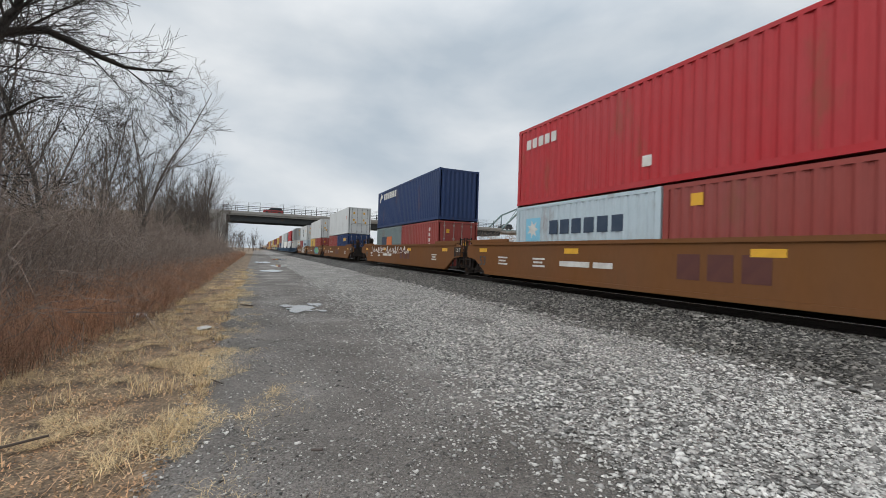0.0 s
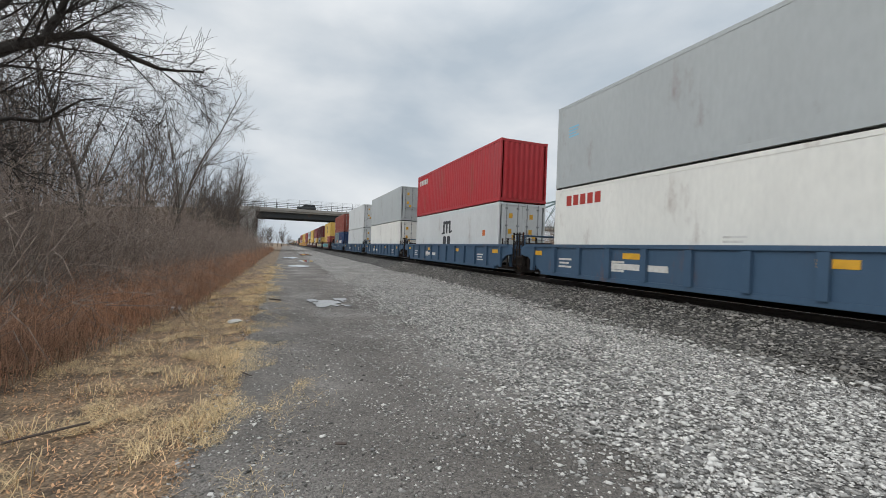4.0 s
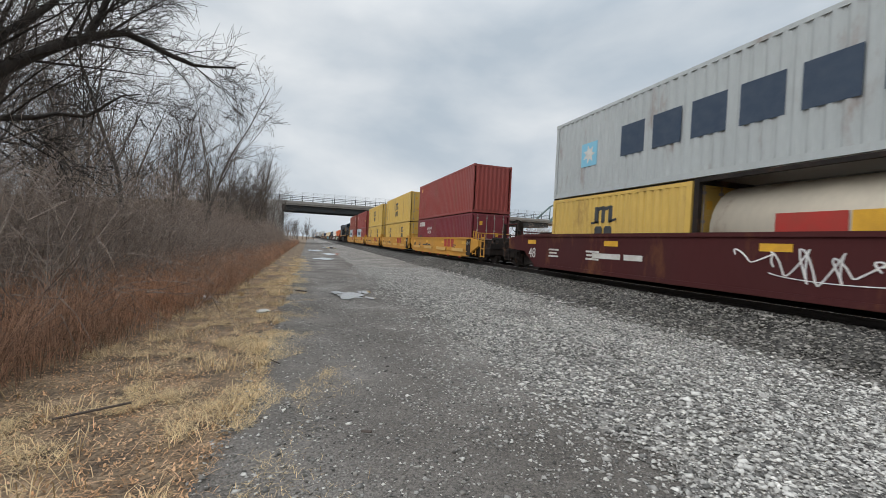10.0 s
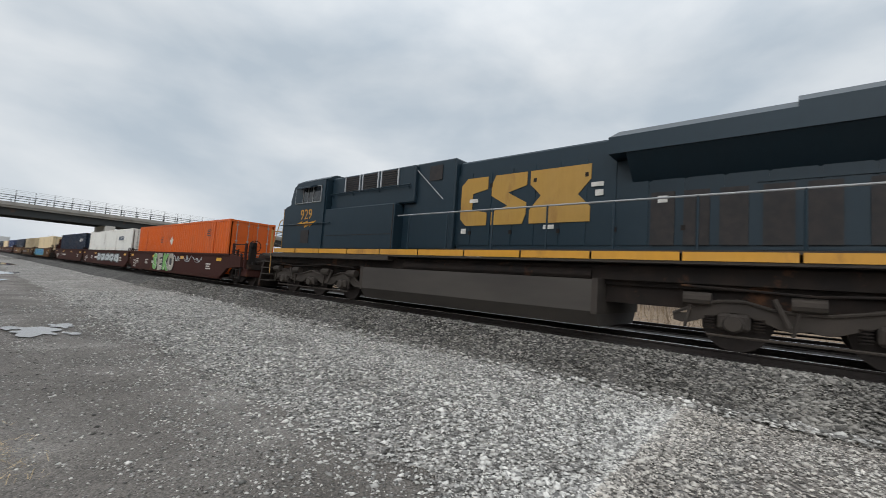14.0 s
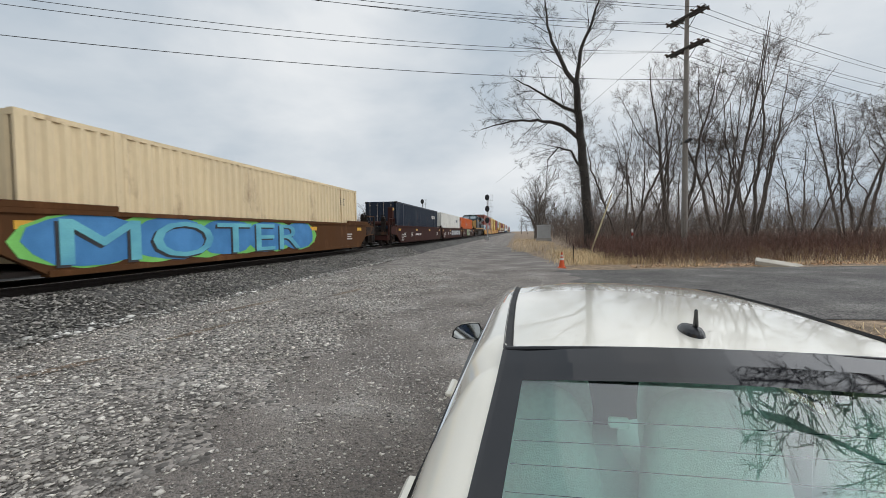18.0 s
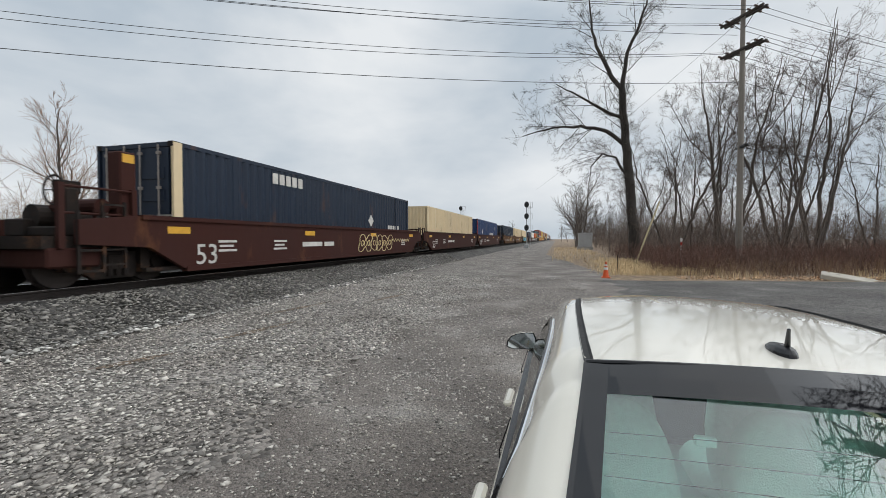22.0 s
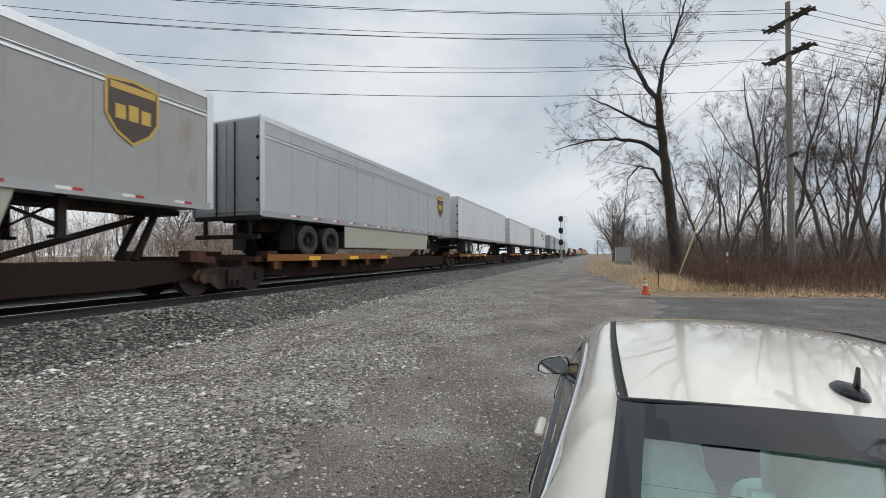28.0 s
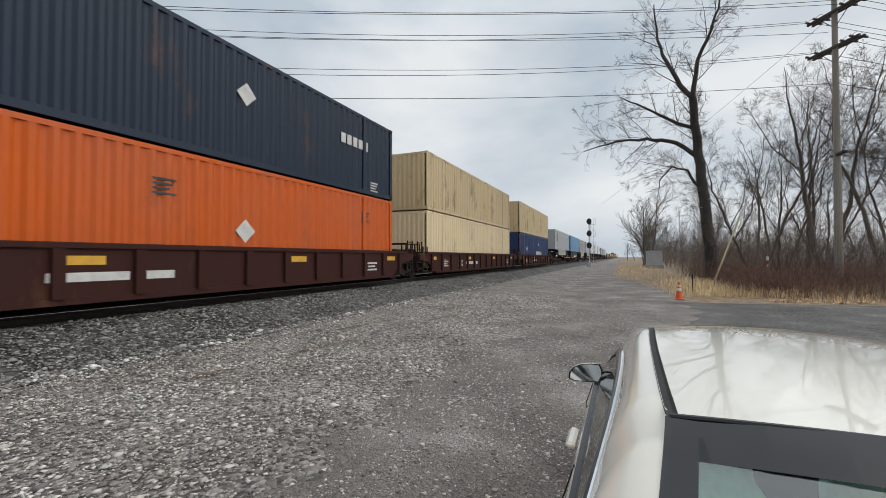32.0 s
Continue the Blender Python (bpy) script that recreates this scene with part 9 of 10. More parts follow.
CONE_ORANGE = material("orange_cone_plastic", (0.70, 0.10, 0.02), 0.55, second=(0.52, 0.09, 0.03), scale=5.0)
cone = thing("traffic_cone", "orange traffic cone with two white bands on the gravel", "cone", pose(-2.0, -19.4, lift(-2.0, -19.4) + 0.03))
part("base", boxes((-0.18, -0.18, 0.0, 0.18, 0.18, 0.045), bevel=0.012), CONE_ORANGE, cone)
part("cone", tube(bmesh.new(), (0, 0, 0.04), (0, 0, 0.72), 0.135, 0.03, 20), CONE_ORANGE, cone)
for z0, z1 in ((0.36, 0.47), (0.53, 0.60)):
    part("band", tube(bmesh.new(), (0, 0, z0), (0, 0, z1), 0.139 - 0.154 * (z0 - 0.04), 0.139 - 0.154 * (z1 - 0.04), 20), TAPE_WHITE, cone, "white reflective band")

slab = prism([(-0.55, -0.85), (0.5, -0.95), (0.62, 0.5), (0.25, 0.95), (-0.5, 0.75)], "z", 0.0, 0.2)
bmesh.ops.bevel(slab, geom=slab.edges[:], offset=0.03, segments=1, affect="EDGES")
so = tagged(part("concrete_slab", slab, material("pale_broken_concrete", (0.50, 0.46, 0.39), 0.9, second=(0.36, 0.32, 0.26), scale=1.5, amount=0.7, bump=0.4, bump_scale=20.0), None), "broken pale concrete slab lying at the roadside", "slab")
so.matrix_world = pose(-10.8, -19.3, 0.10, -9, 5, 68)


def post(x, y, h, r, mat, label, name="marker_post", tilt=0.0):
    p = thing(name, label, "post", pose(x, y, 0, 0, tilt, 0))
    part("stake", bars([((0, 0, -0.2), (0, 0, h), r)], 8), mat, p)
    return p


mk = post(-7.6, -29.5, 1.75, 0.045, SILVER, "slim marker post with a red and white top")
part("cap", bars([((0, 0, 1.35), (0, 0, 1.55), 0.06)], 10), RED_MARK, mk)
part("cap", bars([((0, 0, 1.58), (0, 0, 1.8), 0.06)], 10), TAPE_WHITE, mk)
post(-2.9, -22.5, 0.95, 0.025, STEEL_DARK, "short rusty stake in the dry grass", "stake")
gd = tagged(part("guy_guard", bars([((-4.5, -27.5, 0.0), (-6.1, -28.6, 4.1), 0.045)], 8), material("faded_yellow_plastic", (0.50, 0.42, 0.24), 0.7, second=(0.4, 0.34, 0.2)), None), "faded yellow guard on a slanting stay wire", "post")

# ---- puddles, litter and sticks ----
WATER = bpy.data.materials.new("still_puddle_water")
WATER.use_nodes = True
wb = WATER.node_tree.nodes["Principled BSDF"]
wb.inputs["Base Color"].default_value = (0.05, 0.047, 0.045, 1)
wb.inputs["Roughness"].default_value = 0.04
wb.inputs["IOR"].default_value = 1.4
wb.inputs["Coat Weight"].default_value = 0.3


def puddle(x, y, rx, ry, seed):
    r = random.Random(seed)
    pts = []
    for k in range(28):
        a = k * math.tau / 28
        q = 1 + 0.7 * noise.noise((math.cos(a) * 1.7 + seed, math.sin(a) * 1.7, 0.5)) + r.uniform(-0.12, 0.12)
        pts.append((x + rx * q * math.cos(a), y + ry * q * math.sin(a), lane_z(x, y) + 0.022))
    tagged(part("puddle", (pts, [tuple(range(28))]), WATER, None), "shallow rain puddle on the gravel lane", "puddle", group="puddles on the lane", kind="structure")


for k, (x, y, rx, ry) in enumerate(((1.30, 12.2, 0.34, 0.62), (1.72, 12.9, 0.2, 0.36), (0.92, 12.9, 0.2, 0.3), (1.75, 11.7, 0.14, 0.2), (1.2, 33.0, 0.7, 1.5), (2.3, 43.0, 0.9, 2.6), (0.9, 52.0, 1.1, 3.2), (3.2, 66.0, 0.9, 4.0))):
    puddle(x, y, rx, ry, k)


def crumple(name, x, y, size, mat, label, category):
    bm = bmesh.new()
    bmesh.ops.create_icosphere(bm, subdivisions=2, radius=size)
    for vtx in bm.verts:
        vtx.co += Vector((noise.noise(vtx.co * 30), noise.noise(vtx.co * 30 + Vector((5, 0, 0))), noise.noise(vtx.co * 30 + Vector((0, 5, 0))))) * size * 0.5
        vtx.co.z *= 0.35
    ob = tagged(part(name, bm, mat, None), label, category)
    ob.location = (x, y, lift(x, y) + 0.04 + size * 0.2)


PAPER = material("dirty_white_paper", (0.62, 0.60, 0.56), 0.8, second=(0.48, 0.45, 0.4), scale=10.0)
crumple("crumpled_paper", -0.86, 9.55, 0.13, PAPER, "crumpled dirty white paper in the grass", "litter")
crumple("plastic_bag", -2.35, 11.6, 0.16, PAPER, "torn pale plastic bag among the weeds", "litter")
crumple("plastic_bag", -2.9, 4.4, 0.06, PAPER, "scrap of white litter in the leaves", "litter")
for k, (a, b, r) in enumerate((((0.02, 12.9, 0.07), (-0.3, 13.05, 0.09), 0.02), ((-0.42, 5.9, 0.05), (-0.28, 5.55, 0.09), 0.008), ((-2.0, 4.3, 0.06), (-1.5, 4.5, 0.09), 0.012), ((0.5, 3.55, 0.06), (0.58, 3.5, 0.07), 0.012))):
    tagged(part("stick", bars([(a, b, r)], 6), BARK_DARK, None), "broken dead stick lying on the ground", "stick")


# ---- a car on the road bridge, seen small, driving over ----
def small_suv(paint_mat, label):
    c = thing("bridge_car", label, "car")
    part("body", boxes((-2.2, -0.9, 0.35, 2.2, 0.9, 1.0), bevel=0.12), paint_mat, c)
    part("cabin", prism([(-2.0, 1.0), (1.1, 1.0), (0.5, 1.6), (-1.8, 1.62)], "y", -0.8, 0.8), GLASS_DARK, c)
    part("roof", boxes((-1.75, -0.74, 1.60, 0.5, 0.74, 1.66), bevel=0.02), paint_mat, c)
    for x in (-1.35, 1.4):
        for y in (-0.85, 0.85):
            part("wheel", bars([((x, y - 0.1, 0.34), (x, y + 0.1, 0.34), 0.34)], 16), RUBBER, c)
    return c


BRIDGE_CARS = [(small_suv(paint("car_red", (0.30, 0.03, 0.03), 0.0, 0.35), "dull red car driving over the bridge"), 0.0, 3.6, -17.0),
               (small_suv(paint("car_grey", (0.20, 0.21, 0.22), 0.0, 0.35), "grey car driving over the bridge"), 1.5, 15.0, -19.0),
               (small_suv(paint("car_dark", (0.05, 0.055, 0.06), 0.0, 0.35), "dark car driving over the bridge"), 3.0, 12.0, 17.0),
               (small_suv(paint("car_dark", (0.05, 0.055, 0.06), 0.0, 0.35), "dark hatchback driving over the bridge"), 4.0, 5.0, -16.0),
               (small_suv(paint("car_grey", (0.20, 0.21, 0.22), 0.0, 0.35), "silver-grey car driving over the bridge"), 8.0, 6.0, 20.0),
               (small_suv(paint("car_dark", (0.05, 0.055, 0.06), 0.0, 0.35), "dark pickup-sized car driving over the bridge"), 9.0, 0.0, -20.0)]

# ---- the parked sedan: y = 0 at its tail, running down the line; x = 0 on its middle ----
CAR_PAINT = material("pearl_beige_car_paint", (0.82, 0.775, 0.675), 0.25, second=(0.78, 0.735, 0.635), scale=1.0, amount=0.3, fine=300.0, fine_amount=0.05, bump=0.0, coat=1.0, coat_rough=0.01, spec=0.25)
CAR_TRIM = material("black_gloss_trim", (0.012, 0.012, 0.014), 0.25, second=(0.02, 0.02, 0.022), bump=0.0)
CAR_CHROME = material("chrome_strip", (0.75, 0.76, 0.78), 0.1, metal=1.0, second=(0.7, 0.7, 0.72), bump=0.0, fine_amount=0.0)
FRIT = material("black_ceramic_print", (0.008, 0.008, 0.010), 0.03, second=(0.010, 0.010, 0.012), bump=0.0)
SEAT = material("pale_grey_upholstery", (0.88, 0.89, 0.85), 0.9, second=(0.80, 0.81, 0.77), scale=6.0, bump=0.2, bump_scale=200.0)
CABIN_DARK = material("dark_cabin_plastic", (0.10, 0.10, 0.105), 0.8, second=(0.07, 0.07, 0.07), bump=0.1)
CAR_GLASS = bpy.data.materials.new("green_tinted_car_glass")
CAR_GLASS.use_nodes = True
cg = CAR_GLASS.node_tree
for n_ in list(cg.nodes):
    cg.nodes.remove(n_)
cg_out, cg_mix, cg_tr, cg_gl, cg_fr, cg_pw, cg_ma = (cg.nodes.new(k) for k in ("ShaderNodeOutputMaterial", "ShaderNodeMixShader", "ShaderNodeBsdfTransparent", "ShaderNodeBsdfGlossy", "ShaderNodeLayerWeight", "ShaderNodeMath", "ShaderNodeMath"))
cg_tr.inputs[0].default_value = (0.62, 0.95, 0.87, 1)
cg_gl.inputs["Roughness"].default_value = 0.01
cg_fr.inputs["Blend"].default_value = 0.5
cg_pw.operation, cg_ma.operation = "POWER", "MULTIPLY_ADD"
cg_pw.inputs[1].default_value = 4.0
cg_ma.inputs[1].default_value, cg_ma.inputs[2].default_value = 0.85, 0.16
cg.links.new(cg_fr.outputs["Facing"], cg_pw.inputs[0])
cg.links.new(cg_pw.outputs[0], cg_ma.inputs[0])
cg.links.new(cg_ma.outputs[0], cg_mix.inputs[0])
cg.links.new(cg_tr.outputs[0], cg_mix.inputs[1])
cg.links.new(cg_gl.outputs[0], cg_mix.inputs[2])
cg.links.new(cg_mix.outputs[0], cg_out.inputs[0])

SIDE_GLASS = CAR_GLASS.copy()
SIDE_GLASS.name = "dark_side_glass"
for n_ in SIDE_GLASS.node_tree.nodes:
    if n_.bl_idname == "ShaderNodeBsdfTransparent":
        n_.inputs[0].default_value = (0.20, 0.25, 0.23, 1)

CAR_X, CAR_Y = -0.49, 0.0


def smooth(ob):
    for p in ob.data.polygons:
        p.use_smooth = True
    return ob


def loft(rows, close=False):
    """A skin through rows of points."""
    bm = bmesh.new()
    vs = [[bm.verts.new(p) for p in r] for r in rows]
    for a, b in zip(vs, vs[1:]):
        n = len(a)
        for k in range(n if close else n - 1):
            bm.faces.new((a[k], a[(k + 1) % n], b[(k + 1) % n], b[k]))
    bmesh.ops.recalc_face_normals(bm, faces=bm.faces[:])
    bm.normal_update()
    # the outer side faces away from the car's middle line
    if sum(f.normal.dot(f.calc_center_median() - Vector((0, -2.0, 0.7))) * f.calc_area() for f in bm.faces) < 0:
        bmesh.ops.reverse_faces(bm, faces=bm.faces[:])
    return bm


def lerp_rows(table, y):
    """Interpolates a table of (y, values...) at y."""
    table = sorted(table, reverse=True)
    for a, b in zip(table, table[1:]):
        if a[0] >= y >= b[0]:
            f = (a[0] - y) / (a[0] - b[0])
            f = f * f * (3 - 2 * f) * 0.35 + f * 0.65
            return [p + (q - p) * f for p, q in zip(a[1:], b[1:])]
    return list(table[-1][1:])


def sedan():
    c = thing("parked_sedan", "pearl beige four-door sedan parked on the gravel lane", "car", pose(CAR_X, CAR_Y, 0.0))
    # lower body: y, half width at belt, belt height, half width at sill, top height on the middle line
    low = [(0.08, 0.62, 0.88, 0.68, 0.94), (0.0, 0.70, 0.94, 0.76, 1.03), (-0.37, 0.745, 0.975, 0.815, 1.05), (-1.02, 0.765, 0.985, 0.83, 1.03), (-2.12, 0.768, 0.975, 0.835, 1.01), (-3.02, 0.765, 0.95, 0.835, 1.0),
           (-3.52, 0.75, 0.92, 0.825, 0.97), (-4.12, 0.69, 0.82, 0.77, 0.84), (-4.37, 0.56, 0.68, 0.62, 0.70)]
    ys = [0.08, 0.04, -0.02, -0.12, -0.27, -0.42, -0.72, -1.02, -1.42, -1.82, -2.22, -2.62, -3.02, -3.32, -3.62, -3.92, -4.12, -4.27, -4.37]

    def ring(y, part_=0):
        bw, bz, sw, tz = lerp_rows(low, y)
        half = [(sw - 0.10, 0.20), (sw - 0.02, 0.28), (sw, 0.42), (sw + 0.005, 0.62), (sw - 0.005, 0.78), (bw + 0.02, bz - 0.04), (bw - 0.015, bz), (bw - 0.06, bz + 0.012)]
        return half, bw, bz, tz
    for sgn in (-1, 1):
        rows = [[(sgn * x, y, z) for x, z in ring(y)[0]] for y in ys]
        smooth(part("body_side", loft(rows), CAR_PAINT, c))
    # boot lid and bonnet
    for nm, span in (("boot_lid", [y for y in ys if y >= -0.43]), ("bonnet", [y for y in ys if y <= -3.0])):
        rows = []
        for y in span:
            _, bw, bz, tz = ring(y)
            rows.append([(f * (bw - 0.06), y, bz + 0.012 + (tz - bz - 0.012) * (1 - abs(f) ** 2.4)) for f in (-1, -0.9, -0.7, -0.4, 0, 0.4, 0.7, 0.9, 1)])
        smooth(part(nm, loft(rows), CAR_PAINT, c))
    for y, nm in ((0.08, "rear_bumper"), (-4.37, "front_bumper")):
        half, bw, bz, tz = ring(y)
        pts = [(x, z) for x, z in half] + [(-x, z) for x, z in half[::-1]]
        part(nm, prism(pts, "y", y - 0.005, y + 0.02 * (1 if y > 0 else -1)), CAR_PAINT, c)
    # greenhouse: roof skin; y, half width to the seal, edge height, height on the middle line
    roof = [(-1.095, 0.495, 1.412, 1.433), (-1.3, 0.495, 1.417, 1.445), (-1.7, 0.49, 1.425, 1.455), (-2.05, 0.478, 1.421, 1.450), (-2.3, 0.465, 1.412, 1.436), (-2.55, 0.455, 1.385, 1.41)]
    ry = [-1.095, -1.2, -1.3, -1.45, -1.6, -1.75, -1.9, -2.05, -2.2, -2.3, -2.4, -2.48, -2.55]
    fs = (-1, -0.93, -0.8, -0.55, -0.28, 0, 0.28, 0.55, 0.8, 0.93, 1)
    rows = []
    for y in ry:
        w, ze, zc = lerp_rows(roof, y)
        rows.append([(f * w, y - (0.05 * (1 - f * f) if y < -2.2 else 0.0) + (0.03 * (1 - f * f) if y > -1.1 else 0.0), ze + (zc - ze) * (1 - abs(f) ** 2.2)) for f in fs])
    smooth(part("roof", loft(rows), CAR_PAINT, c))
    # outline of the side windows' top: y, half width, height
    arch = [(-0.965, 0.745, 1.05), (-0.98, 0.715, 1.12), (-1.03, 0.682, 1.19), (-1.15, 0.662, 1.238), (-1.4, 0.634, 1.285), (-1.67, 0.617, 1.302), (-1.95, 0.607, 1.305), (-2.3, 0.603, 1.293), (-2.6, 0.612, 1.257), (-2.85, 0.642, 1.17), (-3.0, 0.68, 1.08), (-3.06, 0.72, 1.01)]
    # rear window's side edge: y, half width, height
    edge = [(-0.25, 0.655, 0.995), (-0.35, 0.64, 1.035), (-0.55, 0.598, 1.139), (-0.72, 0.568, 1.229), (-0.855, 0.548, 1.292), (-0.97, 0.529, 1.35), (-1.09, 0.513, 1.409)]
    for sgn in (-1, 1):
        rows = []
        for y in ry:
            w, ze, zc = lerp_rows(roof, y)
            rows.append([(sgn * (w - 0.003), y, ze + 0.003), (sgn * (w + 0.004), y, ze - 0.004), (sgn * (w + 0.018), y, ze - 0.004), (sgn * (w + 0.024), y, ze + 0.003)])
        part("roof_seal", loft(rows), RUBBER, c, "black roof seal strip")
        # pillar and rail skin: from the rear quarter over the roof edge to the front pillar
        rows = []
        for y in (-0.25, -0.35, -0.45, -0.55, -0.65, -0.75, -0.85, -0.93, -0.955, -0.968, -0.985, -1.03, -1.09, -1.15, -1.25, -1.4, -1.55, -1.67, -1.8, -1.95, -2.1, -2.3, -2.45, -2.55, -2.6, -2.72, -2.85, -2.95, -3.0, -3.05, -3.06):
            if y > -1.09:
                xi, zi = lerp_rows(edge, y)
            elif y > -2.56:
                w, ze, zc = lerp_rows(roof, y)
                xi, zi = w + 0.021, ze + 0.001
            else:
                f = (-2.55 - y) / 0.5
                xi, zi = 0.476 + 0.19 * f * f + 0.01 * f, 1.384 - 0.33 * f
            xo, zo = lerp_rows(arch, y) if y < -0.96 else (0.765, 0.985)
            cx, cz = xi + (0.72 if y < -1.2 else 0.68) * (xo - xi), zi - (0.08 if y < -1.2 else 0.1) * (zi - zo)
            rows.append([(sgn * ((1 - u) ** 2 * xi + 2 * u * (1 - u) * cx + u * u * xo), y, (1 - u) ** 2 * zi + 2 * u * (1 - u) * cz + u * u * zo) for u in (0, 0.15, 0.3, 0.45, 0.6, 0.75, 0.88, 1)])
        smooth(part("side_rail", loft(rows), CAR_PAINT, c))
        # side glass below the arch
        rows = []
        for y, xo, zo in arch[1:]:
            rows.append([(sgn * (xo - 0.006), y, zo - 0.004), (sgn * (xo * 0.5 + 0.378 + 0.012), y, (zo + 0.985) / 2), (sgn * 0.756, y, 0.985)])
        sg = smooth(part("side_window", loft(rows), SIDE_GLASS, c))
        sg.visible_shadow = False
        part("window_trim", pipe([(sgn * (x0 + 0.003), y0, z0) for y0, x0, z0 in arch], 0.0065), CAR_CHROME, sg, "bright window surround")
        part("door_seal", pipe([(sgn * (x0 + 0.004), y0, z0 - 0.026) for y0, x0, z0 in arch], 0.021), CAR_TRIM, sg, "black rubber door seal")
        rows = []
        for y, xo, zo in arch[1:]:
            mx, mz = xo * 0.5 + 0.378 + 0.012, (zo + 0.985) / 2
            rows.append([(sgn * (xo + 0.004), y, zo - 0.002), (sgn * (xo + 0.3 * (mx - xo) + 0.006), y, zo + 0.3 * (mz - zo))])
        part("window_frame", loft(rows), CAR_TRIM, sg, "black window frame")
        part("belt_moulding", loft([[(sgn * 0.745, y, 1.0), (sgn * 0.768, y, 0.998), (sgn * 0.772, y, 0.975)] for y in (-0.96, -1.5, -2.1, -2.7, -3.06)]), CAR_TRIM, sg)
        # pillar between the doors leans in with the glass
        part("door_pillar", loft([[(sgn * 0.75, y0, 0.985), (sgn * 0.745, y0 - 0.07, 0.985)] if k == 0 else [(sgn * x_, y0, z_), (sgn * (x_ - 0.004), y0 - 0.06, z_)] for k, (y0, x_, z_) in enumerate(((-1.72, 0.75, 0.985), (-1.70, 0.675, 1.16), (-1.68, 0.572, 1.318)))]), CAR_TRIM, c)
        for y in (-0.95, -1.75, -2.95):
            part("door_gap", bars([((sgn * 0.832, y, 0.3), (sgn * 0.832, y, 0.80), 0.004), ((sgn * 0.832, y, 0.80), (sgn * 0.784, y, 0.95), 0.004)], 4), CAR_TRIM, c)
        for y in (-1.25, -2.2):
            part("door_handle", boxes((sgn * 0.84 - 0.022, y - 0.10, 0.85, sgn * 0.84 + 0.022, y + 0.10, 0.885), bevel=0.012), CAR_PAINT, c)
        # wheels and arches
        for y in (-0.75, -3.45):
            w = part("wheel", bars([((sgn * 0.62, y, 0.32), (sgn * 0.80, y, 0.32), 0.315)], 28), RUBBER, c)
            part("rim", bars([((sgn * 0.79, y, 0.32), (sgn * 0.812, y, 0.32), 0.21)], 20), SILVER, w)
        # door mirror: a flat-bottomed shell that tapers outwards
        def mirror_ring(k_, y_):
            return [(sgn * x_ * k_, y_, z_ * k_) for x_, z_ in ((0.106, -0.036), (0.101, 0.0), (0.078, 0.032), (0.038, 0.052), (-0.03, 0.063), (-0.08, 0.060), (-0.096, 0.025), (-0.094, -0.044), (-0.02, -0.052), (0.075, -0.050))]
        bm = bmesh.new()
        rings_ = [[bm.verts.new(q) for q in mirror_ring(k_, y_)] for k_, y_ in ((1.0, 0.018), (1.0, -0.01), (0.93, -0.05), (0.7, -0.085), (0.35, -0.1))]
        for ra_, rb_ in zip(rings_, rings_[1:]):
            for q in range(10):
                bm.faces.new((ra_[q], ra_[(q + 1) % 10], rb_[(q + 1) % 10], rb_[q]))
        bm.faces.new(rings_[-1])
        bmesh.ops.recalc_face_normals(bm, faces=bm.faces[:])
        m_ = smooth(part("door_mirror", bm, CAR_PAINT, c))
        m_.matrix_basis = pose(sgn * 0.815, -2.74, 1.052, 4, 0, sgn * 8)
        part("mirror_rim", prism([(x_, z_) for x_, _, z_ in mirror_ring(0.985, 0)], "y", 0.004, 0.0115), CAR_TRIM, m_)
        part("mirror_glass", prism([(x_, z_) for x_, _, z_ in mirror_ring(0.9, 0)], "y", 0.012, 0.0155), MIRROR, m_)
        part("mirror_stalk", bars([((-sgn * 0.07, -0.03, -0.03), (-sgn * 0.125, -0.045, -0.055), 0.024)], 8), CAR_TRIM, m_)
        part("tail_lamp", boxes((min(sgn * 0.42, sgn * 0.68), 0.05, 0.70, max(sgn * 0.42, sgn * 0.68), 0.11, 0.84), bevel=0.02), RED_MARK, c)
    # rear window: black frit border, glass, heater lines
    def rear(y, inset=0.0, lift_=0.0):
        w, ze = lerp_rows(edge, y)
        w -= inset
        return [(f * w, y + 0.03 * (1 - f * f), ze + 0.024 * (1 - f * f) + lift_) for f in (-1, -0.75, -0.5, -0.25, 0, 0.25, 0.5, 0.75, 1)]
    rys = [-1.09, -1.04, -0.99, -0.9, -0.8, -0.7, -0.6, -0.5, -0.42, -0.34, -0.26]
    glass = smooth(part("rear_window", loft([rear(y) for y in rys]), CAR_GLASS, c, "greenish tinted rear window"))
    glass.visible_shadow = False
    frit = []
    bm = bmesh.new()
    for y0, y1 in zip(rys, rys[1:]):
        for sgn in (-1, 1):
            a0, b0, a1, b1 = rear(y0, 0, 0.003), rear(y0, 0.057, 0.008), rear(y1, 0, 0.003), rear(y1, 0.057, 0.008)
            k = 0 if sgn < 0 else -1
            bm.faces.new([bm.verts.new(p) for p in (a0[k], b0[k], b1[k], a1[k])])
    for y0, y1 in ((-1.09, -1.04), (-1.04, -0.99)):
        top0, top1 = rear(y0, 0.057, 0.008), rear(y1, 0.057, 0.008)
        for k in range(8):
            bm.faces.new([bm.verts.new(p) for p in (top0[k], top0[k + 1], top1[k + 1], top1[k])])
    part("frit_border", bm, FRIT, glass, "black printed border")
    for y in [-0.90 + 0.05 * k for k in range(12)]:
        pts = rear(y, 0.06, -0.003)
        part("heater_line", pipe(pts, 0.0011, 4), CAR_TRIM, glass)
    w, ze, zc = lerp_rows(roof, -1.095)
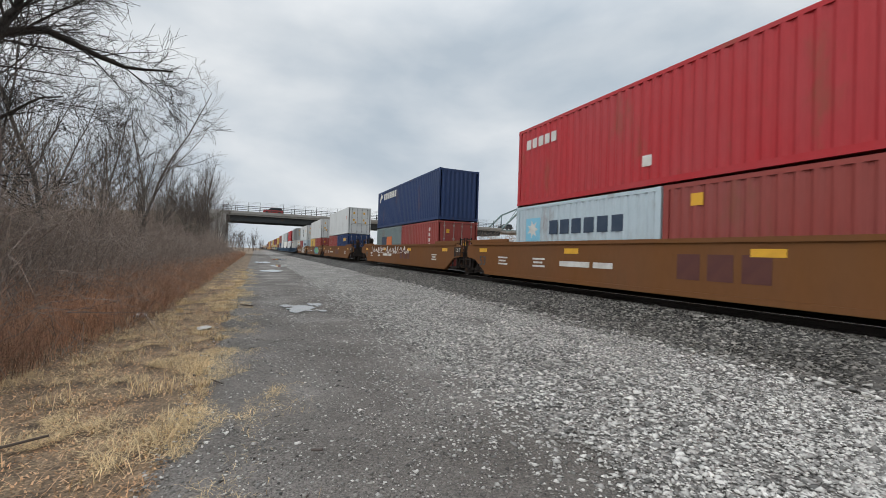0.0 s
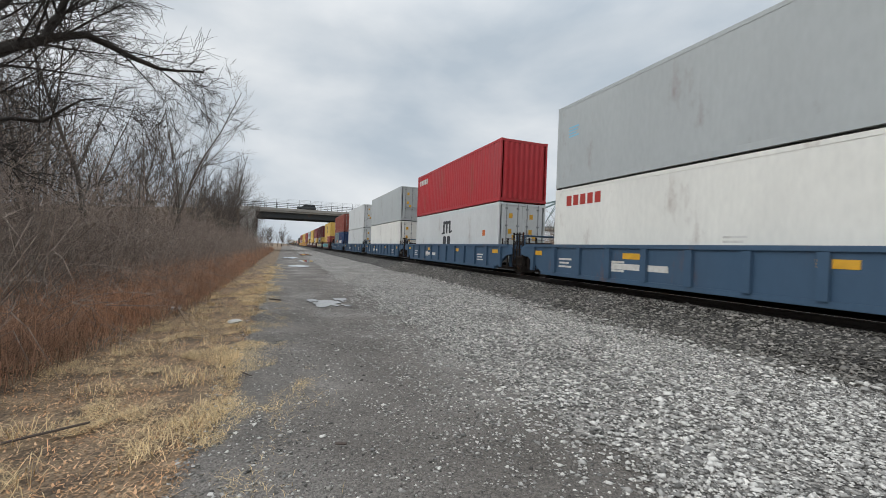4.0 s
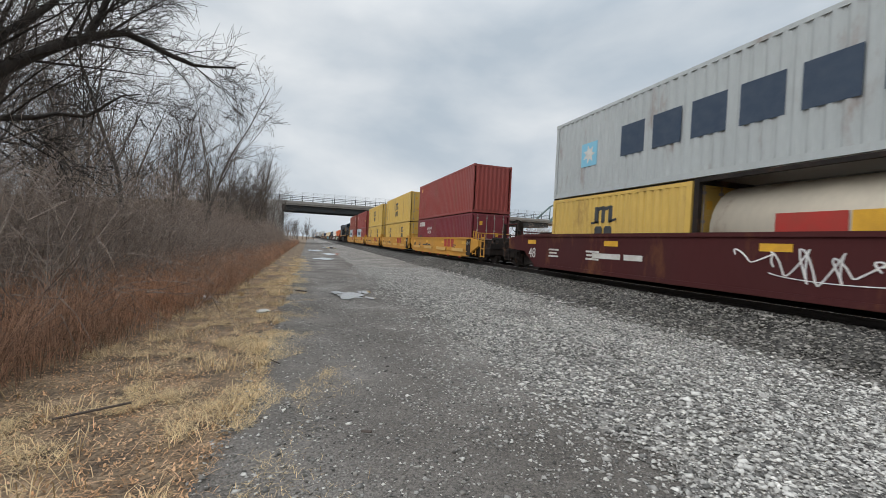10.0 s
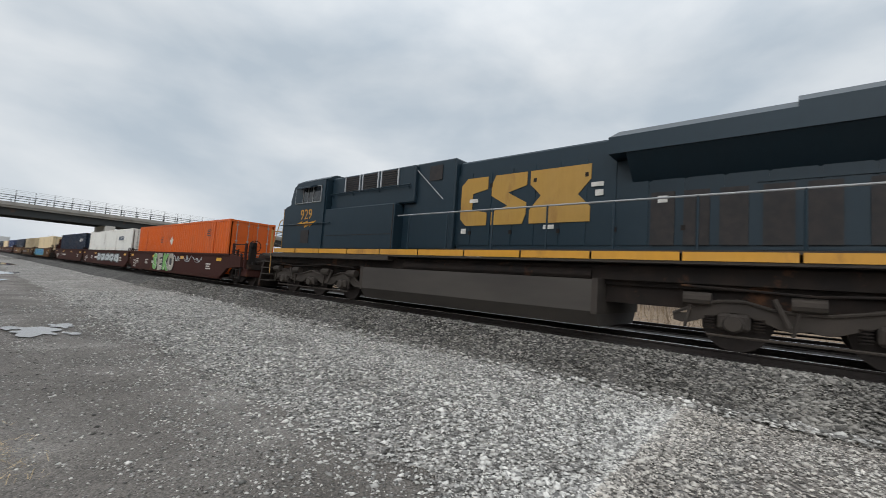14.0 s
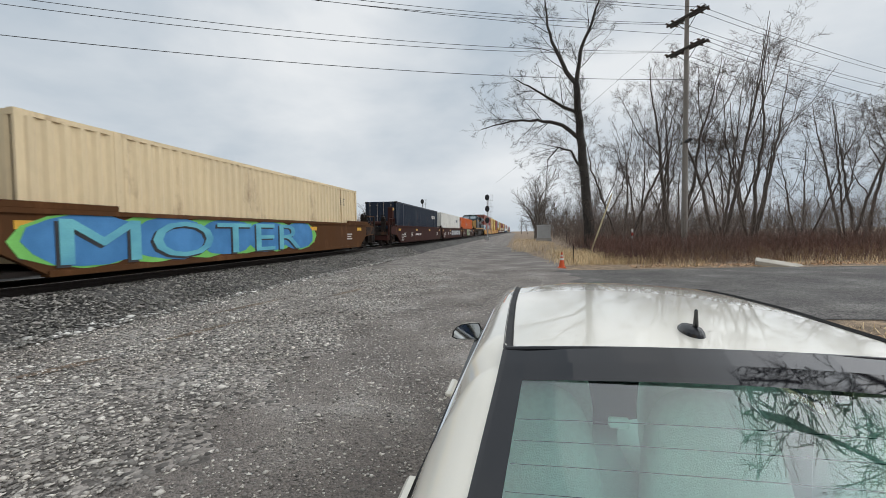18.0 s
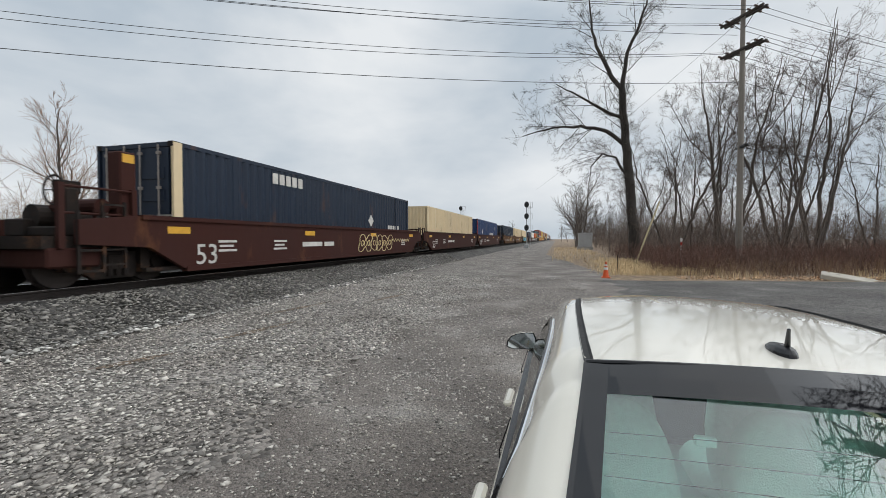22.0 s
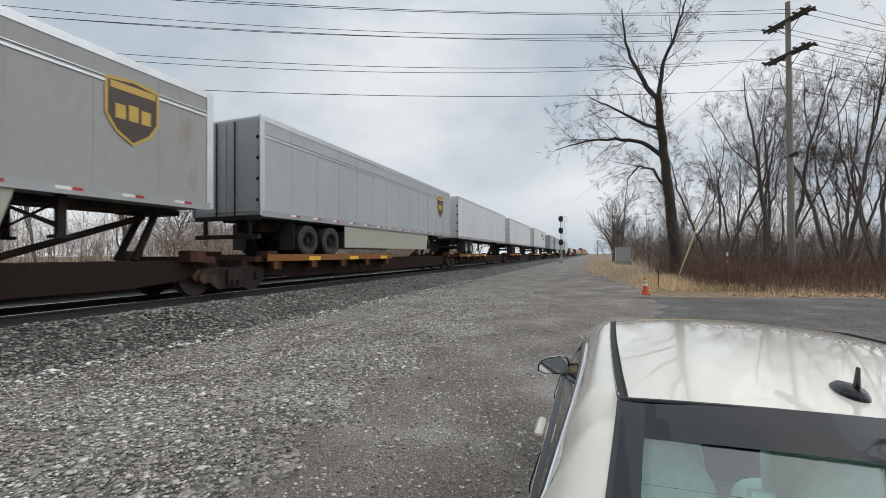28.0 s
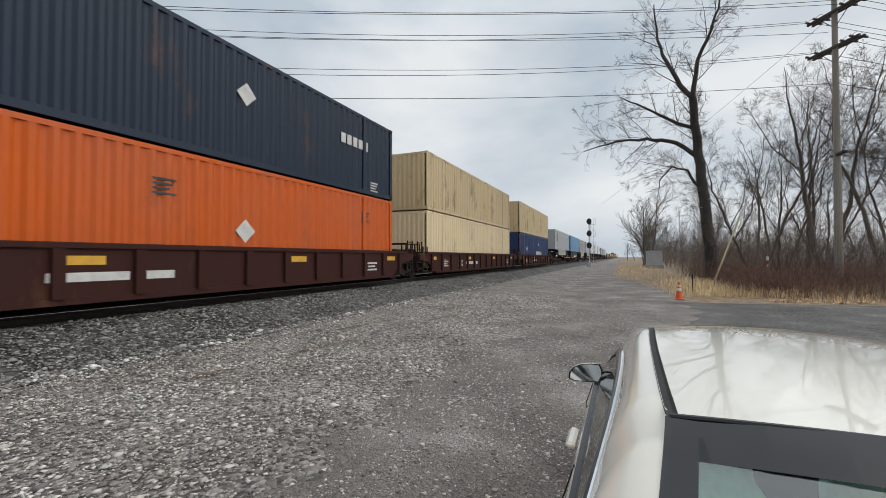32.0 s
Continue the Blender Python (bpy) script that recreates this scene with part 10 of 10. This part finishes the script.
    top_edge = [(f * 0.512, -1.094 + 0.03 * (1 - f * f), ze + (zc - ze) * (1 - abs(f) ** 2.2) + 0.001) for f in (-1, -0.8, -0.6, -0.4, -0.2, 0, 0.2, 0.4, 0.6, 0.8, 1)]
    part("window_seal", pipe(top_edge, 0.0055), CAR_TRIM, glass)
    part("seal_tab", bars([((0.012, -1.07, zc - 0.004), (0.012, -1.04, zc - 0.022), 0.0045)], 6), CAR_TRIM, glass)
    pts = [rear(y)[0] for y in rys]
    part("window_seal", loft([[(p[0] - 0.006, p[1], p[2] + 0.004), (p[0] + 0.006, p[1], p[2] + 0.004)] for p in pts]), CAR_TRIM, glass)
    pts = [rear(y)[-1] for y in rys]
    part("window_seal", loft([[(p[0] - 0.006, p[1], p[2] + 0.004), (p[0] + 0.006, p[1], p[2] + 0.004)] for p in pts]), CAR_TRIM, glass)
    # windscreen
    ws = [(-2.56, 0.455, 1.385, 1.41), (-2.85, 0.52, 1.21, 1.25), (-3.1, 0.66, 1.03, 1.06)]
    rows = []
    for y, w, ze, zc in ws:
        rows.append([(f * w, y - 0.06 * (1 - f * f), ze + (zc - ze) * (1 - f * f)) for f in (-1, -0.5, 0, 0.5, 1)])
    wsg = smooth(part("windscreen", loft(rows), CAR_GLASS, c))
    wsg.visible_shadow = False
    # shark-fin aerial with a short whip
    fin = bmesh.new()
    levels = []
    for w_, y0_, y1_, z_ in ((0.046, -1.33, -1.12, 1.430), (0.044, -1.325, -1.125, 1.446), (0.034, -1.30, -1.14, 1.462), (0.014, -1.24, -1.16, 1.472)):
        levels.append([fin.verts.new((w_ * math.cos(k * math.tau / 20), (y0_ + y1_) / 2 + (y1_ - y0_) / 2 * math.sin(k * math.tau / 20), z_)) for k in range(20)])
    for la, lb in zip(levels, levels[1:]):
        for k in range(20):
            fin.faces.new((la[k], la[(k + 1) % 20], lb[(k + 1) % 20], lb[k]))
    fin.faces.new(levels[-1])
    for vtx in fin.verts:
        vtx.co = Vector((0.004 + vtx.co.x * 0.62, -1.228 + (vtx.co.y + 1.22) * 0.62, 1.438 + (vtx.co.z - 1.432) * 0.62))
    a_ = part("aerial", fin, CAR_TRIM, c, "black aerial on the roof's rear edge")
    part("aerial_whip", tube(bmesh.new(), (0.002, -1.205, 1.452), (0.014, -1.172, 1.513), 0.008, 0.004, 10), CAR_TRIM, a_)
    # cabin: floor, rear shelf, rear seat, front seats
    part("cabin_floor", boxes((-0.74, -3.2, 0.24, 0.74, -0.5, 0.30)), SEAT, c)
    part("parcel_shelf", boxes((-0.60, -0.90, 0.955, 0.60, -0.32, 0.97)), SEAT, c)
    part("headliner", boxes((-0.46, -2.5, 1.375, 0.46, -1.15, 1.385)), SEAT, c)

    def cushion(nm, x, y, z, sx_, sy_, sz, rx=0.0):
        bm = bmesh.new()
        bmesh.ops.create_uvsphere(bm, u_segments=28, v_segments=18, radius=1.0)
        for vtx in bm.verts:
            q = [math.copysign(abs(w_) ** 0.55, w_) for w_ in vtx.co]
            pinch = 1.0 - 0.18 * max(0.0, q[2])
            vtx.co = Vector((q[0] * sx_ * pinch, q[1] * sy_ * (1.0 - 0.1 * q[2]), q[2] * sz))
        o = smooth(part(nm, bm, SEAT, c))
        o.matrix_basis = pose(x, y, z, rx, 0, 0)
        return o
    for x, w in ((0.44, 0.205), (-0.06, 0.195), (-0.52, 0.20)):
        cushion("rear_seat_back", x, -1.22, 0.93, w, 0.09, 0.33, 14)
    for x in (-0.36, 0.36):
        cushion("rear_seat_base", x, -1.6, 0.5, 0.33, 0.25, 0.09)
        cushion("front_seat_back", x, -2.15, 0.84, 0.25, 0.09, 0.36, 12)
        cushion("front_headrest", x, -2.1, 1.26, 0.14, 0.06, 0.09, 10)
        cushion("front_seat_base", x, -2.45, 0.5, 0.26, 0.25, 0.09)
    part("firewall", boxes((-0.74, -3.22, 0.24, 0.74, -3.12, 0.97)), CABIN_DARK, c)
    for x in (-0.735, 0.735):
        part("door_card", boxes((x - 0.012, -3.1, 0.28, x + 0.012, -0.9, 0.965), bevel=0.006), SEAT, c, "pale inner door lining")
    part("seat_belt", boxes((0.20, -1.10, 1.22, 0.25, -1.08, 1.245), bevel=0.004), SEAT, c)
    part("dashboard", boxes((-0.70, -3.1, 0.7, 0.70, -2.85, 0.94), bevel=0.05), CABIN_DARK, c)
    part("rear_view_mirror", boxes((-0.11, -2.62, 1.24, 0.11, -2.58, 1.30), bevel=0.012), CABIN_DARK, c)
    part("badge", bars([((0.0, 0.06, 0.90), (0.0, 0.10, 0.90), 0.05)], 20), CAR_CHROME, c)
    return c


MIRROR = material("silvered_mirror", (0.85, 0.88, 0.88), 0.03, metal=1.0, second=(0.85, 0.88, 0.88), bump=0.0, fine_amount=0.0)
sedan()


# ---- what moves ----
def motions():
    """The train runs past at an even speed."""
    times = (0.0, 0.1, 0.2, 4.0, 8.0, 12.0, 16.0, 20.0, 24.0, 28.0, 31.8, 31.9, 32.0)
    for ob, s in MOVERS:
        walk(ob, [(t, pose(TRACK_X, s - SPEED * t, RAIL_Z)) for t in times])
    # cars cross the bridge both ways; they wait at the far side or up the ramp out of sight
    for ob, t0, x0, v in BRIDGE_CARS:
        rows = []
        for k in range(65):
            t = 0.5 * k
            x = max(-120.0, min(118.0, x0 + v * (t - t0)))
            z = 9.75 if x > -9.4 else 9.75 + (x + 9.4) * 0.0478
            rows.append((t, pose(x, 106.6 if v < 0 else 111.2, z, 0, 0, 0 if v > 0 else 180)))
        walk(ob, rows)


motions()
